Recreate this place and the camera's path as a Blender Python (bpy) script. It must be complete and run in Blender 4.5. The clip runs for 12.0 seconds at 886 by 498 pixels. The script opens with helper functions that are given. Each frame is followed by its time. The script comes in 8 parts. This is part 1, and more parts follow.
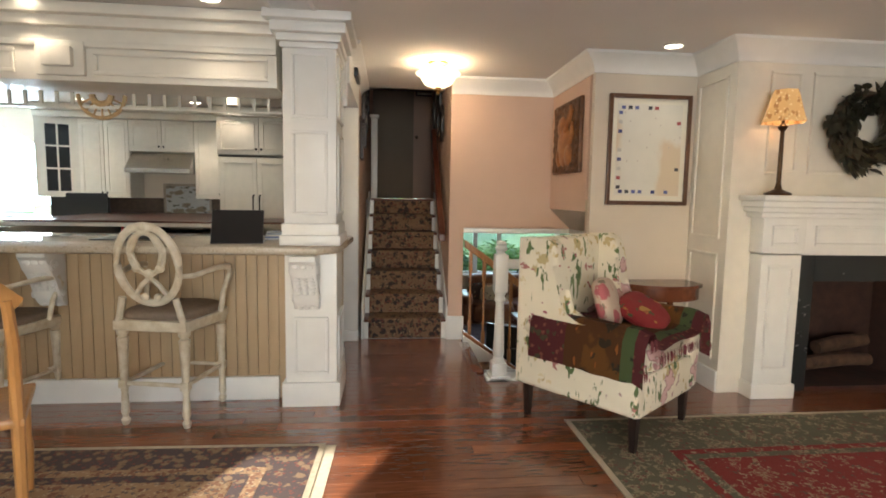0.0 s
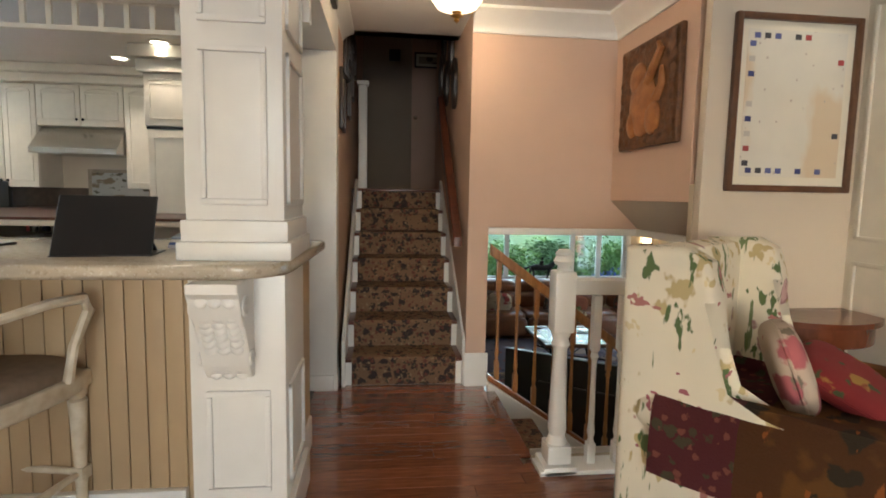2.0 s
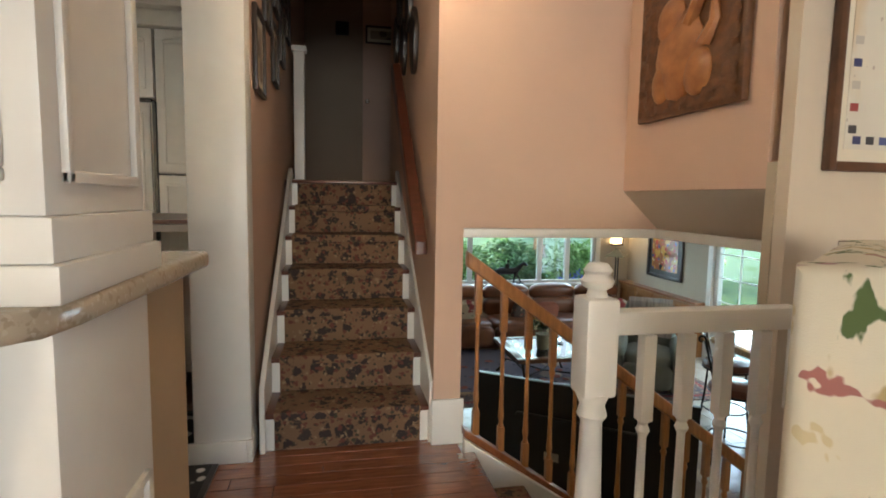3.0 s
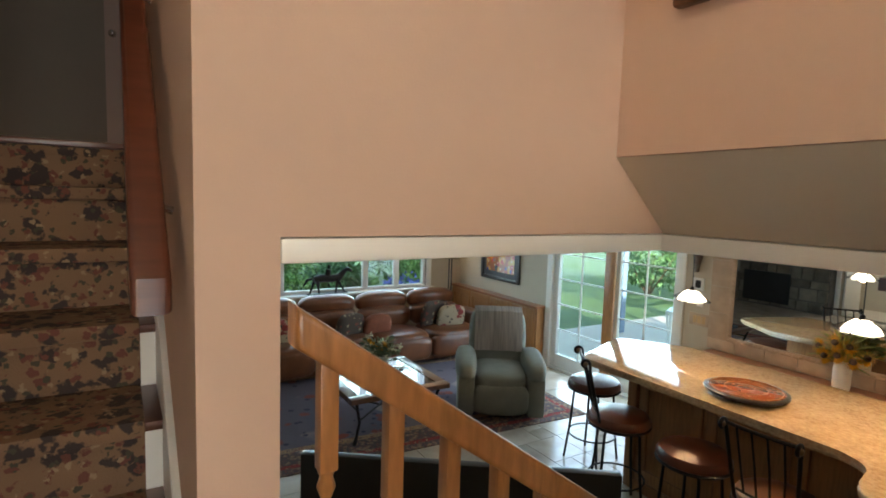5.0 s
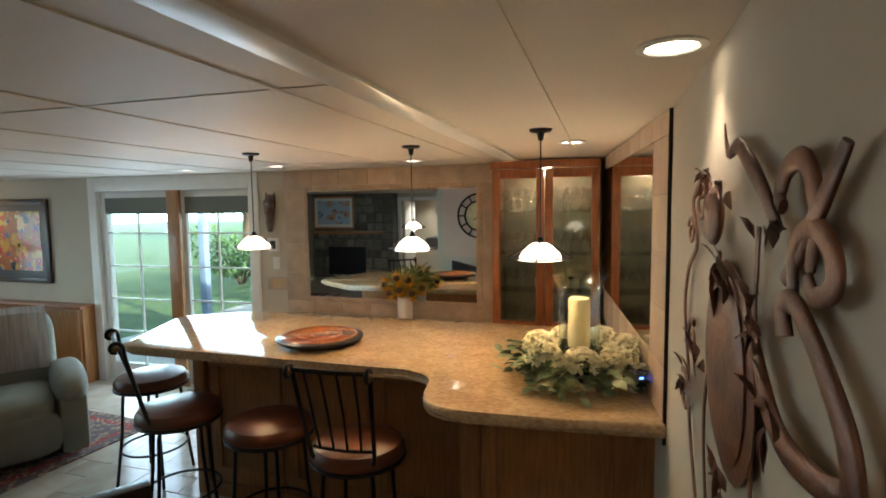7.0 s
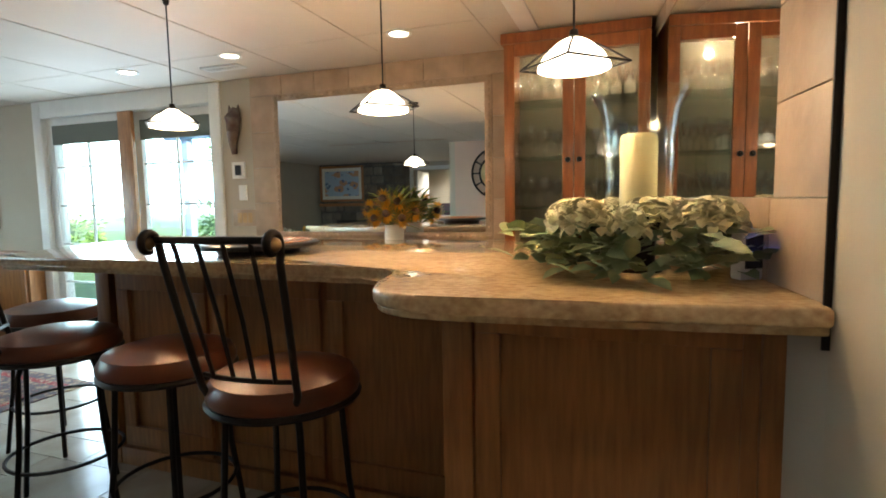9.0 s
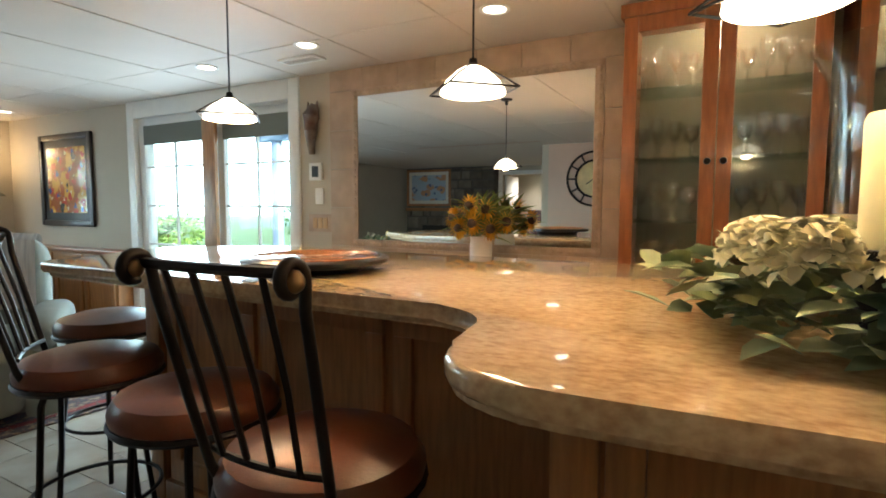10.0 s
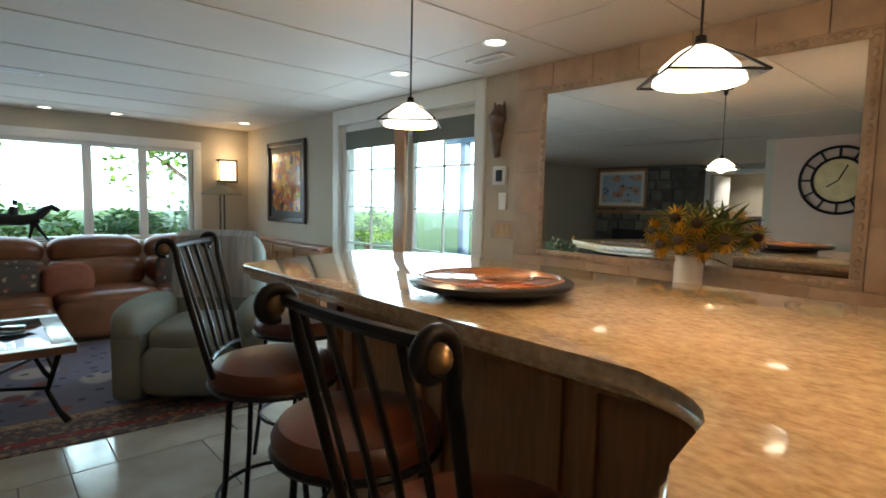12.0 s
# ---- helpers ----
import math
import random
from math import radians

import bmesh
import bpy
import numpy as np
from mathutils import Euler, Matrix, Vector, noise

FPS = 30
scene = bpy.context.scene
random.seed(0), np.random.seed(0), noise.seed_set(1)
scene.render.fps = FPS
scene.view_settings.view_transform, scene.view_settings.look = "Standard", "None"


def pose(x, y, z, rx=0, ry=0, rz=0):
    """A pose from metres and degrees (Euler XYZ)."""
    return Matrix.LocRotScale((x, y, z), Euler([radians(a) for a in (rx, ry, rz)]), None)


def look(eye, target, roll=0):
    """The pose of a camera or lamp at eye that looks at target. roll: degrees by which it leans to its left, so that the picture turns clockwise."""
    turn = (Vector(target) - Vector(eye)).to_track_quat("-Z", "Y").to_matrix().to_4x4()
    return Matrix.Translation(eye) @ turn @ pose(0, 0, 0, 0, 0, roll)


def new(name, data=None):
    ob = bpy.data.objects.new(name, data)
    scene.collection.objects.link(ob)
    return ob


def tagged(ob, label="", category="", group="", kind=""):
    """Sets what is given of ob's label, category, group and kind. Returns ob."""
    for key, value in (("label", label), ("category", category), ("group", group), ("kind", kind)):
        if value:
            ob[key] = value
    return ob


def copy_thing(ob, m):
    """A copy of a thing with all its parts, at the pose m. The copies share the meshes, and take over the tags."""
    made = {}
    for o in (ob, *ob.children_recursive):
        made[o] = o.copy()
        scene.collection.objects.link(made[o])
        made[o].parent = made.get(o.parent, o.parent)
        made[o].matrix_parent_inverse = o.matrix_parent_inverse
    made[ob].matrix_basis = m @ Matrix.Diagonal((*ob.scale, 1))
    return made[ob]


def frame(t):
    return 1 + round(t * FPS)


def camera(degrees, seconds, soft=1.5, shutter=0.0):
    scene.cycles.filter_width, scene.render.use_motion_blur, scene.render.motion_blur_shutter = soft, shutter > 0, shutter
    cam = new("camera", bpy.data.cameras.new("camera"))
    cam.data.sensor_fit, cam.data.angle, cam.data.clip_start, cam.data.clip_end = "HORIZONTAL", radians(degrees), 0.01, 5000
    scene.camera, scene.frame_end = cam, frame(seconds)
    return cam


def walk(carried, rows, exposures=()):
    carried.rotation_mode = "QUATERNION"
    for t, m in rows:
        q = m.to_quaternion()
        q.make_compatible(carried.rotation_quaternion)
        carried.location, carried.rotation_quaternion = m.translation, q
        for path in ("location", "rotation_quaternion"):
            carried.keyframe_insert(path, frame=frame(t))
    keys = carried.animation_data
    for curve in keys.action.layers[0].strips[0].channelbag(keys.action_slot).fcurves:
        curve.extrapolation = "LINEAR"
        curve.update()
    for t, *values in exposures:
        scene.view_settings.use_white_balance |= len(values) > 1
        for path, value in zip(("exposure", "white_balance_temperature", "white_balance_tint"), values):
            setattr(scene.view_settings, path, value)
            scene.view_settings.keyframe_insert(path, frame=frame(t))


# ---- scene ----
cam = camera(80.0, 12.0, soft=1.8)
PATH = [
    (0, (-0.107, -0.084, 1.304), (0.095, 1.896, 1.108), 1.0),
    (0.5, (-0.133, 0.168, 1.3), (0.067, 2.148, 1.098), 1.1),
    (1, (-0.14, 0.513, 1.281), (0.071, 2.492, 1.084), 1.3),
    (1.5, (-0.13, 0.922, 1.254), (0.079, 2.901, 1.052), 1.3),
    (2, (-0.104, 1.37, 1.222), (0.123, 3.347, 1.022), 1.1),
    (2.5, (-0.067, 1.826, 1.185), (0.177, 3.8, 0.979), 0.8),
    (3, (-0.004, 2.278, 1.168), (0.382, 4.231, 0.974), 1.0),
    (3.2, (0.031, 2.454, 1.172), (0.471, 4.395, 0.978), 0.9),
    (5, (0.335, 3.77, 1.10), (1.376, 5.467, 0.914), 1.8),
    (5.5, (0.525, 3.92, 1.062), (1.912, 5.35, 0.889), 0.2),
    (6, (0.736, 4.003, 0.995), (2.397, 5.105, 0.829), -0.5),
    (6.5, (0.93, 4.03, 0.865), (2.785, 4.745, 0.685), -0.6),
    (7, (1.156, 4.01, 0.648), (3.062, 4.593, 0.485), -0.7),
    (9, (2.094, 4.147, 0.015), (3.973, 4.807, -0.165), -1.0),
    (9.5, (2.327, 4.247, -0.004), (4.174, 4.993, -0.188), -0.7),
    (10, (2.57, 4.369, 0.033), (4.32, 5.325, -0.126), 0.2),
    (10.5, (2.764, 4.474, 0.078), (4.491, 5.469, -0.093), -0.1),
    (11, (2.852, 4.525, 0.085), (4.482, 5.672, -0.085), 0.3),
    (11.5, (2.862, 4.542, 0.084), (4.33, 5.89, -0.082), 0.9),
    (12, (2.798, 4.532, 0.09), (4.118, 6.025, -0.084), 1.2),
]
walk(cam, [(t, look(eye, target, roll)) for t, eye, target, roll in PATH],
     exposures=[(0.0, 1.76), (1.5, 1.66), (3.2, 1.95), (5.0, 1.9), (7.2, 1.75), (8.8, 2.22), (10.0, 2.15), (11.0, 1.8), (12.0, 1.65)])

# ---- world and large lights ----
SUN_ELEV, SUN_TURN = 19.5, 26.5          # sun behind the first camera, low
world = bpy.data.worlds.new("sky")
scene.world = world
world.use_nodes = True
_n = world.node_tree.nodes
_sky = _n.new("ShaderNodeTexSky")
_sky.sky_type, _sky.sun_disc = "NISHITA", False
_sky.sun_elevation, _sky.sun_rotation = radians(SUN_ELEV), radians(180 + SUN_TURN)
world.node_tree.links.new(_sky.outputs[0], _n["Background"].inputs[0])
_n["Background"].inputs[1].default_value = 0.15
sun = new("sun", bpy.data.lights.new("sun", "SUN"))
sun.data.energy, sun.data.angle, sun.data.color = 5.0, radians(0.5), (1.0, 0.93, 0.82)
sun.matrix_world = pose(0, 0, 8, 90 - SUN_ELEV, 0, -SUN_TURN)


def area(name, m, w, h, energy, color=(1, 1, 1)):
    lamp = bpy.data.lights.new(name, "AREA")
    lamp.shape, lamp.size, lamp.size_y, lamp.energy, lamp.color = "RECTANGLE", w, h, energy, color
    ob = new(name, lamp)
    ob.matrix_world = m
    return ob


def point(name, p, energy, color=(1, 0.72, 0.42), radius=0.04):
    lamp = bpy.data.lights.new(name, "POINT")
    lamp.energy, lamp.color, lamp.shadow_soft_size = energy, color, radius
    ob = new(name, lamp)
    ob.location = p
    return ob


def downlight(name, p, energy, color=(1, 0.84, 0.66), spread=110):
    lamp = bpy.data.lights.new(name, "SPOT")
    lamp.energy, lamp.color, lamp.shadow_soft_size = energy, color, 0.04
    lamp.spot_size, lamp.spot_blend = radians(spread), 0.7
    ob = new(name, lamp)
    ob.location = p
    return ob


DAY = (0.62, 0.82, 1.0)
# sky light in the window openings
area("daylight_south_window", pose(0.0, -2.95, 1.30, 90, 0, 0) @ pose(0, 0, 0, 0, 0, 0), 2.8, 1.4, 31, (0.86, 0.94, 1.0))
area("daylight_kitchen_window", pose(-4.82, 6.87, 1.46, -90, 0, 0), 1.3, 0.95, 60, DAY)
area("daylight_family_window", pose(3.10, 11.62, 0.10, -90, 0, 0), 3.5, 1.0, 9, DAY)
area("daylight_garden_door", pose(5.60, 8.25, -0.25, 0, 90, 0), 1.8, 1.7, 13, DAY)
# ---- materials ----
def mat(name, color, rough=0.5, metal=0.0, vary=0.0, scale=6.0, bump=0.0, bscale=60.0, stretch=(1, 1, 1), color2=None, coat=0.0, detail=6.0, per_object=0.0, spec=0.5):
    """Principled surface with a noise of two scales in its colour and a fine bump."""
    m = bpy.data.materials.new(name)
    m.use_nodes = True
    nt = m.node_tree
    n, l = nt.nodes, nt.links
    b = n["Principled BSDF"]
    b.inputs["Roughness"].default_value = rough
    b.inputs["Metallic"].default_value = metal
    b.inputs["Coat Weight"].default_value = coat
    b.inputs["Coat Roughness"].default_value = 0.12
    b.inputs["Specular IOR Level"].default_value = spec
    c1 = (*color, 1)
    b.inputs["Base Color"].default_value = c1
    co = n.new("ShaderNodeTexCoord")
    mp = n.new("ShaderNodeMapping")
    mp.inputs["Scale"].default_value = stretch
    l.new(co.outputs["Object"], mp.inputs["Vector"])
    out = None
    if vary or color2:
        c2 = (*(color2 or [c * (1 - vary) for c in color]), 1)
        nz = n.new("ShaderNodeTexNoise")
        nz.inputs["Scale"].default_value, nz.inputs["Detail"].default_value = scale, detail
        l.new(mp.outputs[0], nz.inputs["Vector"])
        n2 = n.new("ShaderNodeTexNoise")
        n2.inputs["Scale"].default_value, n2.inputs["Detail"].default_value = scale * 0.13 + 0.4, 2
        l.new(co.outputs["Object"], n2.inputs["Vector"])
        ad = n.new("ShaderNodeMath")
        ad.operation = "MULTIPLY_ADD"
        ad.inputs[1].default_value = 0.7
        l.new(nz.outputs[0], ad.inputs[0])
        sc = n.new("ShaderNodeMath")
        sc.operation = "MULTIPLY"
        sc.inputs[1].default_value = 0.3
        l.new(n2.outputs[0], sc.inputs[0])
        l.new(sc.outputs[0], ad.inputs[2])
        rp = n.new("ShaderNodeValToRGB")
        rp.color_ramp.elements[0].position, rp.color_ramp.elements[1].position = 0.36, 0.64
        rp.color_ramp.elements[0].color, rp.color_ramp.elements[1].color = c2, c1
        l.new(ad.outputs[0], rp.inputs[0])
        out = rp.outputs[0]
    if per_object:
        oi = n.new("ShaderNodeObjectInfo")
        hs = n.new("ShaderNodeHueSaturation")
        mr = n.new("ShaderNodeMapRange")
        mr.inputs[3].default_value, mr.inputs[4].default_value = 1 - per_object, 1 + per_object
        l.new(oi.outputs["Random"], mr.inputs[0])
        l.new(mr.outputs[0], hs.inputs["Value"])
        hs.inputs["Color"].default_value = c1
        if out:
            l.new(out, hs.inputs["Color"])
        out = hs.outputs[0]
    if out:
        l.new(out, b.inputs["Base Color"])
    if bump:
        nb = n.new("ShaderNodeTexNoise")
        nb.inputs["Scale"].default_value, nb.inputs["Detail"].default_value = bscale, 4
        l.new(mp.outputs[0], nb.inputs["Vector"])
        bp = n.new("ShaderNodeBump")
        bp.inputs["Strength"].default_value, bp.inputs["Distance"].default_value = bump, 0.01
        l.new(nb.outputs[0], bp.inputs["Height"])
        l.new(bp.outputs[0], b.inputs["Normal"])
    return m


def glow(name, color, strength):
    m = bpy.data.materials.new(name)
    m.use_nodes = True
    b = m.node_tree.nodes["Principled BSDF"]
    b.inputs["Base Color"].default_value = (*color, 1)
    b.inputs["Emission Color"].default_value = (*color, 1)
    b.inputs["Emission Strength"].default_value = strength
    return m


def glass(name, color=(0.95, 0.98, 0.97), rough=0.0, ior=1.45):
    """Thin clear glass: mostly see-through, with a gloss."""
    m = bpy.data.materials.new(name)
    m.use_nodes = True
    n, l = m.node_tree.nodes, m.node_tree.links
    n.remove(n["Principled BSDF"])
    tr, gl, mx = n.new("ShaderNodeBsdfTransparent"), n.new("ShaderNodeBsdfGlossy"), n.new("ShaderNodeMixShader")
    lw, pw, ml = n.new("ShaderNodeLayerWeight"), n.new("ShaderNodeMath"), n.new("ShaderNodeMath")
    tr.inputs[0].default_value = (*color, 1)
    gl.inputs["Roughness"].default_value = rough
    pw.operation, ml.operation = "POWER", "MULTIPLY_ADD"
    pw.inputs[1].default_value = 4.0
    ml.inputs[1].default_value, ml.inputs[2].default_value = 0.7, ((ior - 1) / (ior + 1)) ** 2
    l.new(lw.outputs["Facing"], pw.inputs[0])
    l.new(pw.outputs[0], ml.inputs[0])
    l.new(ml.outputs[0], mx.inputs[0])
    l.new(tr.outputs[0], mx.inputs[1])
    l.new(gl.outputs[0], mx.inputs[2])
    l.new(mx.outputs[0], n["Material Output"].inputs[0])
    return m


WHITE = mat("white_gloss_paint", (0.80, 0.79, 0.75), 0.32, vary=0.05, scale=9, bump=0.03, bscale=90)
CREAM = mat("cream_cabinet_paint", (0.78, 0.73, 0.63), 0.35, vary=0.07, scale=12, bump=0.03, bscale=120)
PEACH = mat("tan_wall_paint", (0.61, 0.43, 0.33), 0.75, vary=0.04, scale=4, bump=0.05, bscale=180)
PALE = mat("pale_cream_wall_paint", (0.64, 0.56, 0.455), 0.75, vary=0.04, scale=4, bump=0.05, bscale=180)
CEIL = mat("white_ceiling_paint", (0.78, 0.76, 0.72), 0.85, vary=0.03, scale=3, bump=0.05, bscale=200)
FLOORW = mat("red_brown_floor_board", (0.29, 0.095, 0.040), 0.22, vary=0.45, scale=7, stretch=(1, 9, 1), bump=0.012, bscale=40, coat=0.9, per_object=0.22)
STAIN = mat("dark_stained_wood", (0.12, 0.035, 0.018), 0.3, vary=0.4, scale=8, stretch=(1, 1, 6), coat=0.2)
OAK = mat("honey_oak", (0.46, 0.20, 0.065), 0.33, vary=0.4, scale=9, stretch=(6, 6, 1), bump=0.04, bscale=60, coat=0.2)
OAKX = mat("brown_oak_panel", (0.42, 0.185, 0.060), 0.36, vary=0.40, scale=11, stretch=(5, 5, 0.45), bump=0.05, bscale=50, coat=0.15)
CHERRY = mat("cherry_cabinet_wood", (0.33, 0.11, 0.035), 0.32, vary=0.35, scale=7, stretch=(6, 6, 1), coat=0.25)
PINE = mat("pale_pine", (0.62, 0.40, 0.19), 0.35, vary=0.25, scale=8, stretch=(5, 5, 1), coat=0.2)
BLACKM = mat("black_iron", (0.018, 0.014, 0.012), 0.42, metal=0.6, vary=0.3, scale=30)
BLACK = mat("black_plastic", (0.010, 0.010, 0.011), 0.28)
STEEL = mat("brushed_steel", (0.60, 0.58, 0.55), 0.25, metal=1.0, vary=0.1, scale=30, stretch=(1, 1, 12))
MIRROR = mat("mirror_silver", (0.90, 0.92, 0.91), 0.0, metal=1.0)
GLASS = glass("clear_glass")
EDGEGLASS = glass("greenish_shelf_glass", (0.87, 0.95, 0.92))
BARK = mat("bark", (0.10, 0.065, 0.04), 0.9, vary=0.4, scale=20, bump=0.4, bscale=30)
LEAF = mat("garden_leaf", (0.10, 0.22, 0.06), 0.55, color2=(0.05, 0.12, 0.045), scale=3)


def pattern(name, base, layers, rough=0.9, bump=0.15, bscale=350.0, sheen=0.0, vary=0.1, coat=0.0):
    """A woven, printed or mottled surface. Each layer: (scale, reach, colour, shift, stretch, warp)."""
    m = bpy.data.materials.new(name)
    m.use_nodes = True
    n, l = m.node_tree.nodes, m.node_tree.links
    b = n["Principled BSDF"]
    b.inputs["Roughness"].default_value = rough
    b.inputs["Sheen Weight"].default_value = sheen
    b.inputs["Coat Weight"].default_value = coat
    co = n.new("ShaderNodeTexCoord")
    nz = n.new("ShaderNodeTexNoise")
    nz.inputs["Scale"].default_value, nz.inputs["Detail"].default_value = 5.0, 4
    l.new(co.outputs["Object"], nz.inputs["Vector"])
    rp = n.new("ShaderNodeMapRange")
    rp.inputs[3].default_value, rp.inputs[4].default_value = 1 - vary, 1 + vary
    l.new(nz.outputs[0], rp.inputs[0])
    hs = n.new("ShaderNodeHueSaturation")
    hs.inputs["Color"].default_value = (*base, 1)
    l.new(rp.outputs[0], hs.inputs["Value"])
    cur = hs.outputs[0]
    for scale, reach, color, shift, stretch, warp in layers:
        mp = n.new("ShaderNodeMapping")
        mp.inputs["Location"].default_value, mp.inputs["Scale"].default_value = (shift, shift * 0.7, shift * 1.3), stretch
        l.new(co.outputs["Object"], mp.inputs["Vector"])
        wn = n.new("ShaderNodeTexNoise")
        wn.inputs["Scale"].default_value, wn.inputs["Detail"].default_value = scale * 2.2, 3
        l.new(mp.outputs[0], wn.inputs["Vector"])
        mx = n.new("ShaderNodeVectorMath")
        mx.operation = "MULTIPLY_ADD"
        mx.inputs[1].default_value = (warp / scale,) * 3
        l.new(wn.outputs["Color"], mx.inputs[0])
        l.new(mp.outputs[0], mx.inputs[2])
        vo = n.new("ShaderNodeTexVoronoi")
        vo.inputs["Scale"].default_value = scale
        l.new(mx.outputs[0], vo.inputs["Vector"])
        mk = n.new("ShaderNodeMapRange")
        mk.inputs[1].default_value, mk.inputs[2].default_value = reach * 1.12, reach * 0.9
        l.new(vo.outputs["Distance"], mk.inputs[0])
        mc = n.new("ShaderNodeMixRGB")
        mc.inputs[2].default_value = (*color, 1)
        l.new(mk.outputs[0], mc.inputs[0])
        l.new(cur, mc.inputs[1])
        cur = mc.outputs[0]
    l.new(cur, b.inputs["Base Color"])
    if bump:
        nb = n.new("ShaderNodeTexNoise")
        nb.inputs["Scale"].default_value = bscale
        l.new(co.outputs["Object"], nb.inputs["Vector"])
        bp = n.new("ShaderNodeBump")
        bp.inputs["Strength"].default_value, bp.inputs["Distance"].default_value = bump, 0.006
        l.new(nb.outputs[0], bp.inputs["Height"])
        l.new(bp.outputs[0], b.inputs["Normal"])
    return m


U = (1, 1, 1)
CARPET = pattern("floral_stair_carpet", (0.20, 0.115, 0.062), [(16, 0.40, (0.040, 0.026, 0.022), 0.3, U, 1.1), (24, 0.30, (0.14, 0.045, 0.03), 1.7, U, 0.9), (24, 0.20, (0.28, 0.19, 0.11), 3.1, U, 0.9), (30, 0.24, (0.06, 0.05, 0.03), 5.2, U, 0.7)], bump=0.5, bscale=260)
FLORAL = pattern("floral_upholstery", (0.74, 0.68, 0.54), [(5, 0.19, (0.16, 0.21, 0.09), 4.4, (2.2, 2.2, 0.40), 1.6), (3.6, 0.25, (0.50, 0.40, 0.20), 8.1, (1.2, 1.2, 0.8), 2.4), (3.6, 0.13, (0.68, 0.58, 0.36), 8.1, (1.2, 1.2, 0.8), 2.8), (7, 0.24, (0.10, 0.15, 0.055), 6.6, (1.5, 1.5, 0.7), 1.5), (3.2, 0.23, (0.22, 0.05, 0.09), 1.1, U, 1.4), (3.2, 0.20, (0.62, 0.40, 0.37), 1.1, U, 1.4), (3.2, 0.10, (0.34, 0.11, 0.13), 1.1, U, 2.4), (4.6, 0.14, (0.42, 0.17, 0.15), 2.9, U, 2.0)], bump=0.2, bscale=500)
RUGTAN = pattern("tan_rug_field", (0.40, 0.26, 0.15), [(20, 0.38, (0.25, 0.12, 0.075), 0.7, U, 1.4), (31, 0.30, (0.17, 0.13, 0.11), 2.9, U, 1.0), (44, 0.28, (0.52, 0.40, 0.26), 4.0, U, 0.9)], bump=0.4)
RUGNAVY = pattern("dark_rug_border", (0.095, 0.07, 0.07), [(20, 0.40, (0.28, 0.19, 0.12), 0.2, U, 0.8), (34, 0.28, (0.20, 0.075, 0.06), 2.2, U, 0.6)], bump=0.4)
RUGRED = pattern("red_rug_field", (0.25, 0.030, 0.028), [(6, 0.30, (0.36, 0.27, 0.16), 0.9, U, 3.2), (6, 0.19, (0.27, 0.05, 0.04), 0.9, U, 3.2), (11, 0.20, (0.42, 0.34, 0.22), 3.0, U, 2.4), (17, 0.20, (0.13, 0.10, 0.07), 5.0, U, 1.4)], bump=0.4)
RUGOLIVE = pattern("olive_rug_border", (0.13, 0.12, 0.075), [(9, 0.34, (0.36, 0.30, 0.19), 1.9, U, 2.6), (9, 0.22, (0.17, 0.10, 0.07), 1.9, U, 2.6), (16, 0.24, (0.30, 0.26, 0.17), 4.2, U, 1.6), (22, 0.2, (0.18, 0.06, 0.05), 6.2, U, 1.2)], bump=0.4)
GRANITE = mat("beige_granite", (0.62, 0.46, 0.27), 0.06, color2=(0.40, 0.26, 0.14), scale=56, stretch=(1.3, 0.75, 1), detail=10, coat=0.3)
GRANITE2 = pattern("grey_beige_granite", (0.50, 0.43, 0.33), [(40, 0.30, (0.42, 0.35, 0.26), 1.4, U, 0.9), (70, 0.26, (0.56, 0.50, 0.40), 2.7, U, 0.8)], rough=0.12, bump=0)
# ---- building helpers ----
def bx(bm, a, b, bevel=0.0, rot=None):
    """A box from corner a to corner b, its edges rounded by bevel."""
    r = bmesh.ops.create_cube(bm, size=1.0)
    vs = r["verts"]
    c = [(a[i] + b[i]) / 2 for i in range(3)]
    s = [abs(b[i] - a[i]) for i in range(3)]
    m = Matrix.Translation(c) @ (rot or Matrix()) @ Matrix.Diagonal((*s, 1))
    bmesh.ops.transform(bm, matrix=m, verts=vs)
    if bevel:
        es = list({e for v in vs for e in v.link_edges})
        bmesh.ops.bevel(bm, geom=es, offset=min(bevel, min(s) * 0.45), segments=2, affect="EDGES", profile=0.6)


def lathe(bm, prof, seg=16, at=(0, 0, 0), m=None, squash=1.0):
    """Turns a profile of (radius, height) round z."""
    m = m or Matrix()
    rings = []
    for r, z in prof:
        if r < 1e-5:
            rings.append([bm.verts.new(m @ Vector((at[0], at[1], at[2] + z)))])
        else:
            rings.append([bm.verts.new(m @ Vector((at[0] + r * math.cos(k * math.tau / seg), at[1] + r * squash * math.sin(k * math.tau / seg), at[2] + z))) for k in range(seg)])
    for p, q in zip(rings, rings[1:]):
        for k in range(seg):
            k2 = (k + 1) % seg
            if len(p) == 1 and len(q) == 1:
                continue
            f = [p[0], q[k], q[k2]] if len(p) == 1 else [p[k], p[k2], q[0]] if len(q) == 1 else [p[k], p[k2], q[k2], q[k]]
            try:
                bm.faces.new(f)
            except ValueError:
                pass
    for ring, flip in ((rings[0], True), (rings[-1], False)):
        if len(ring) > 2:
            bm.faces.new(ring[::-1] if flip else ring)


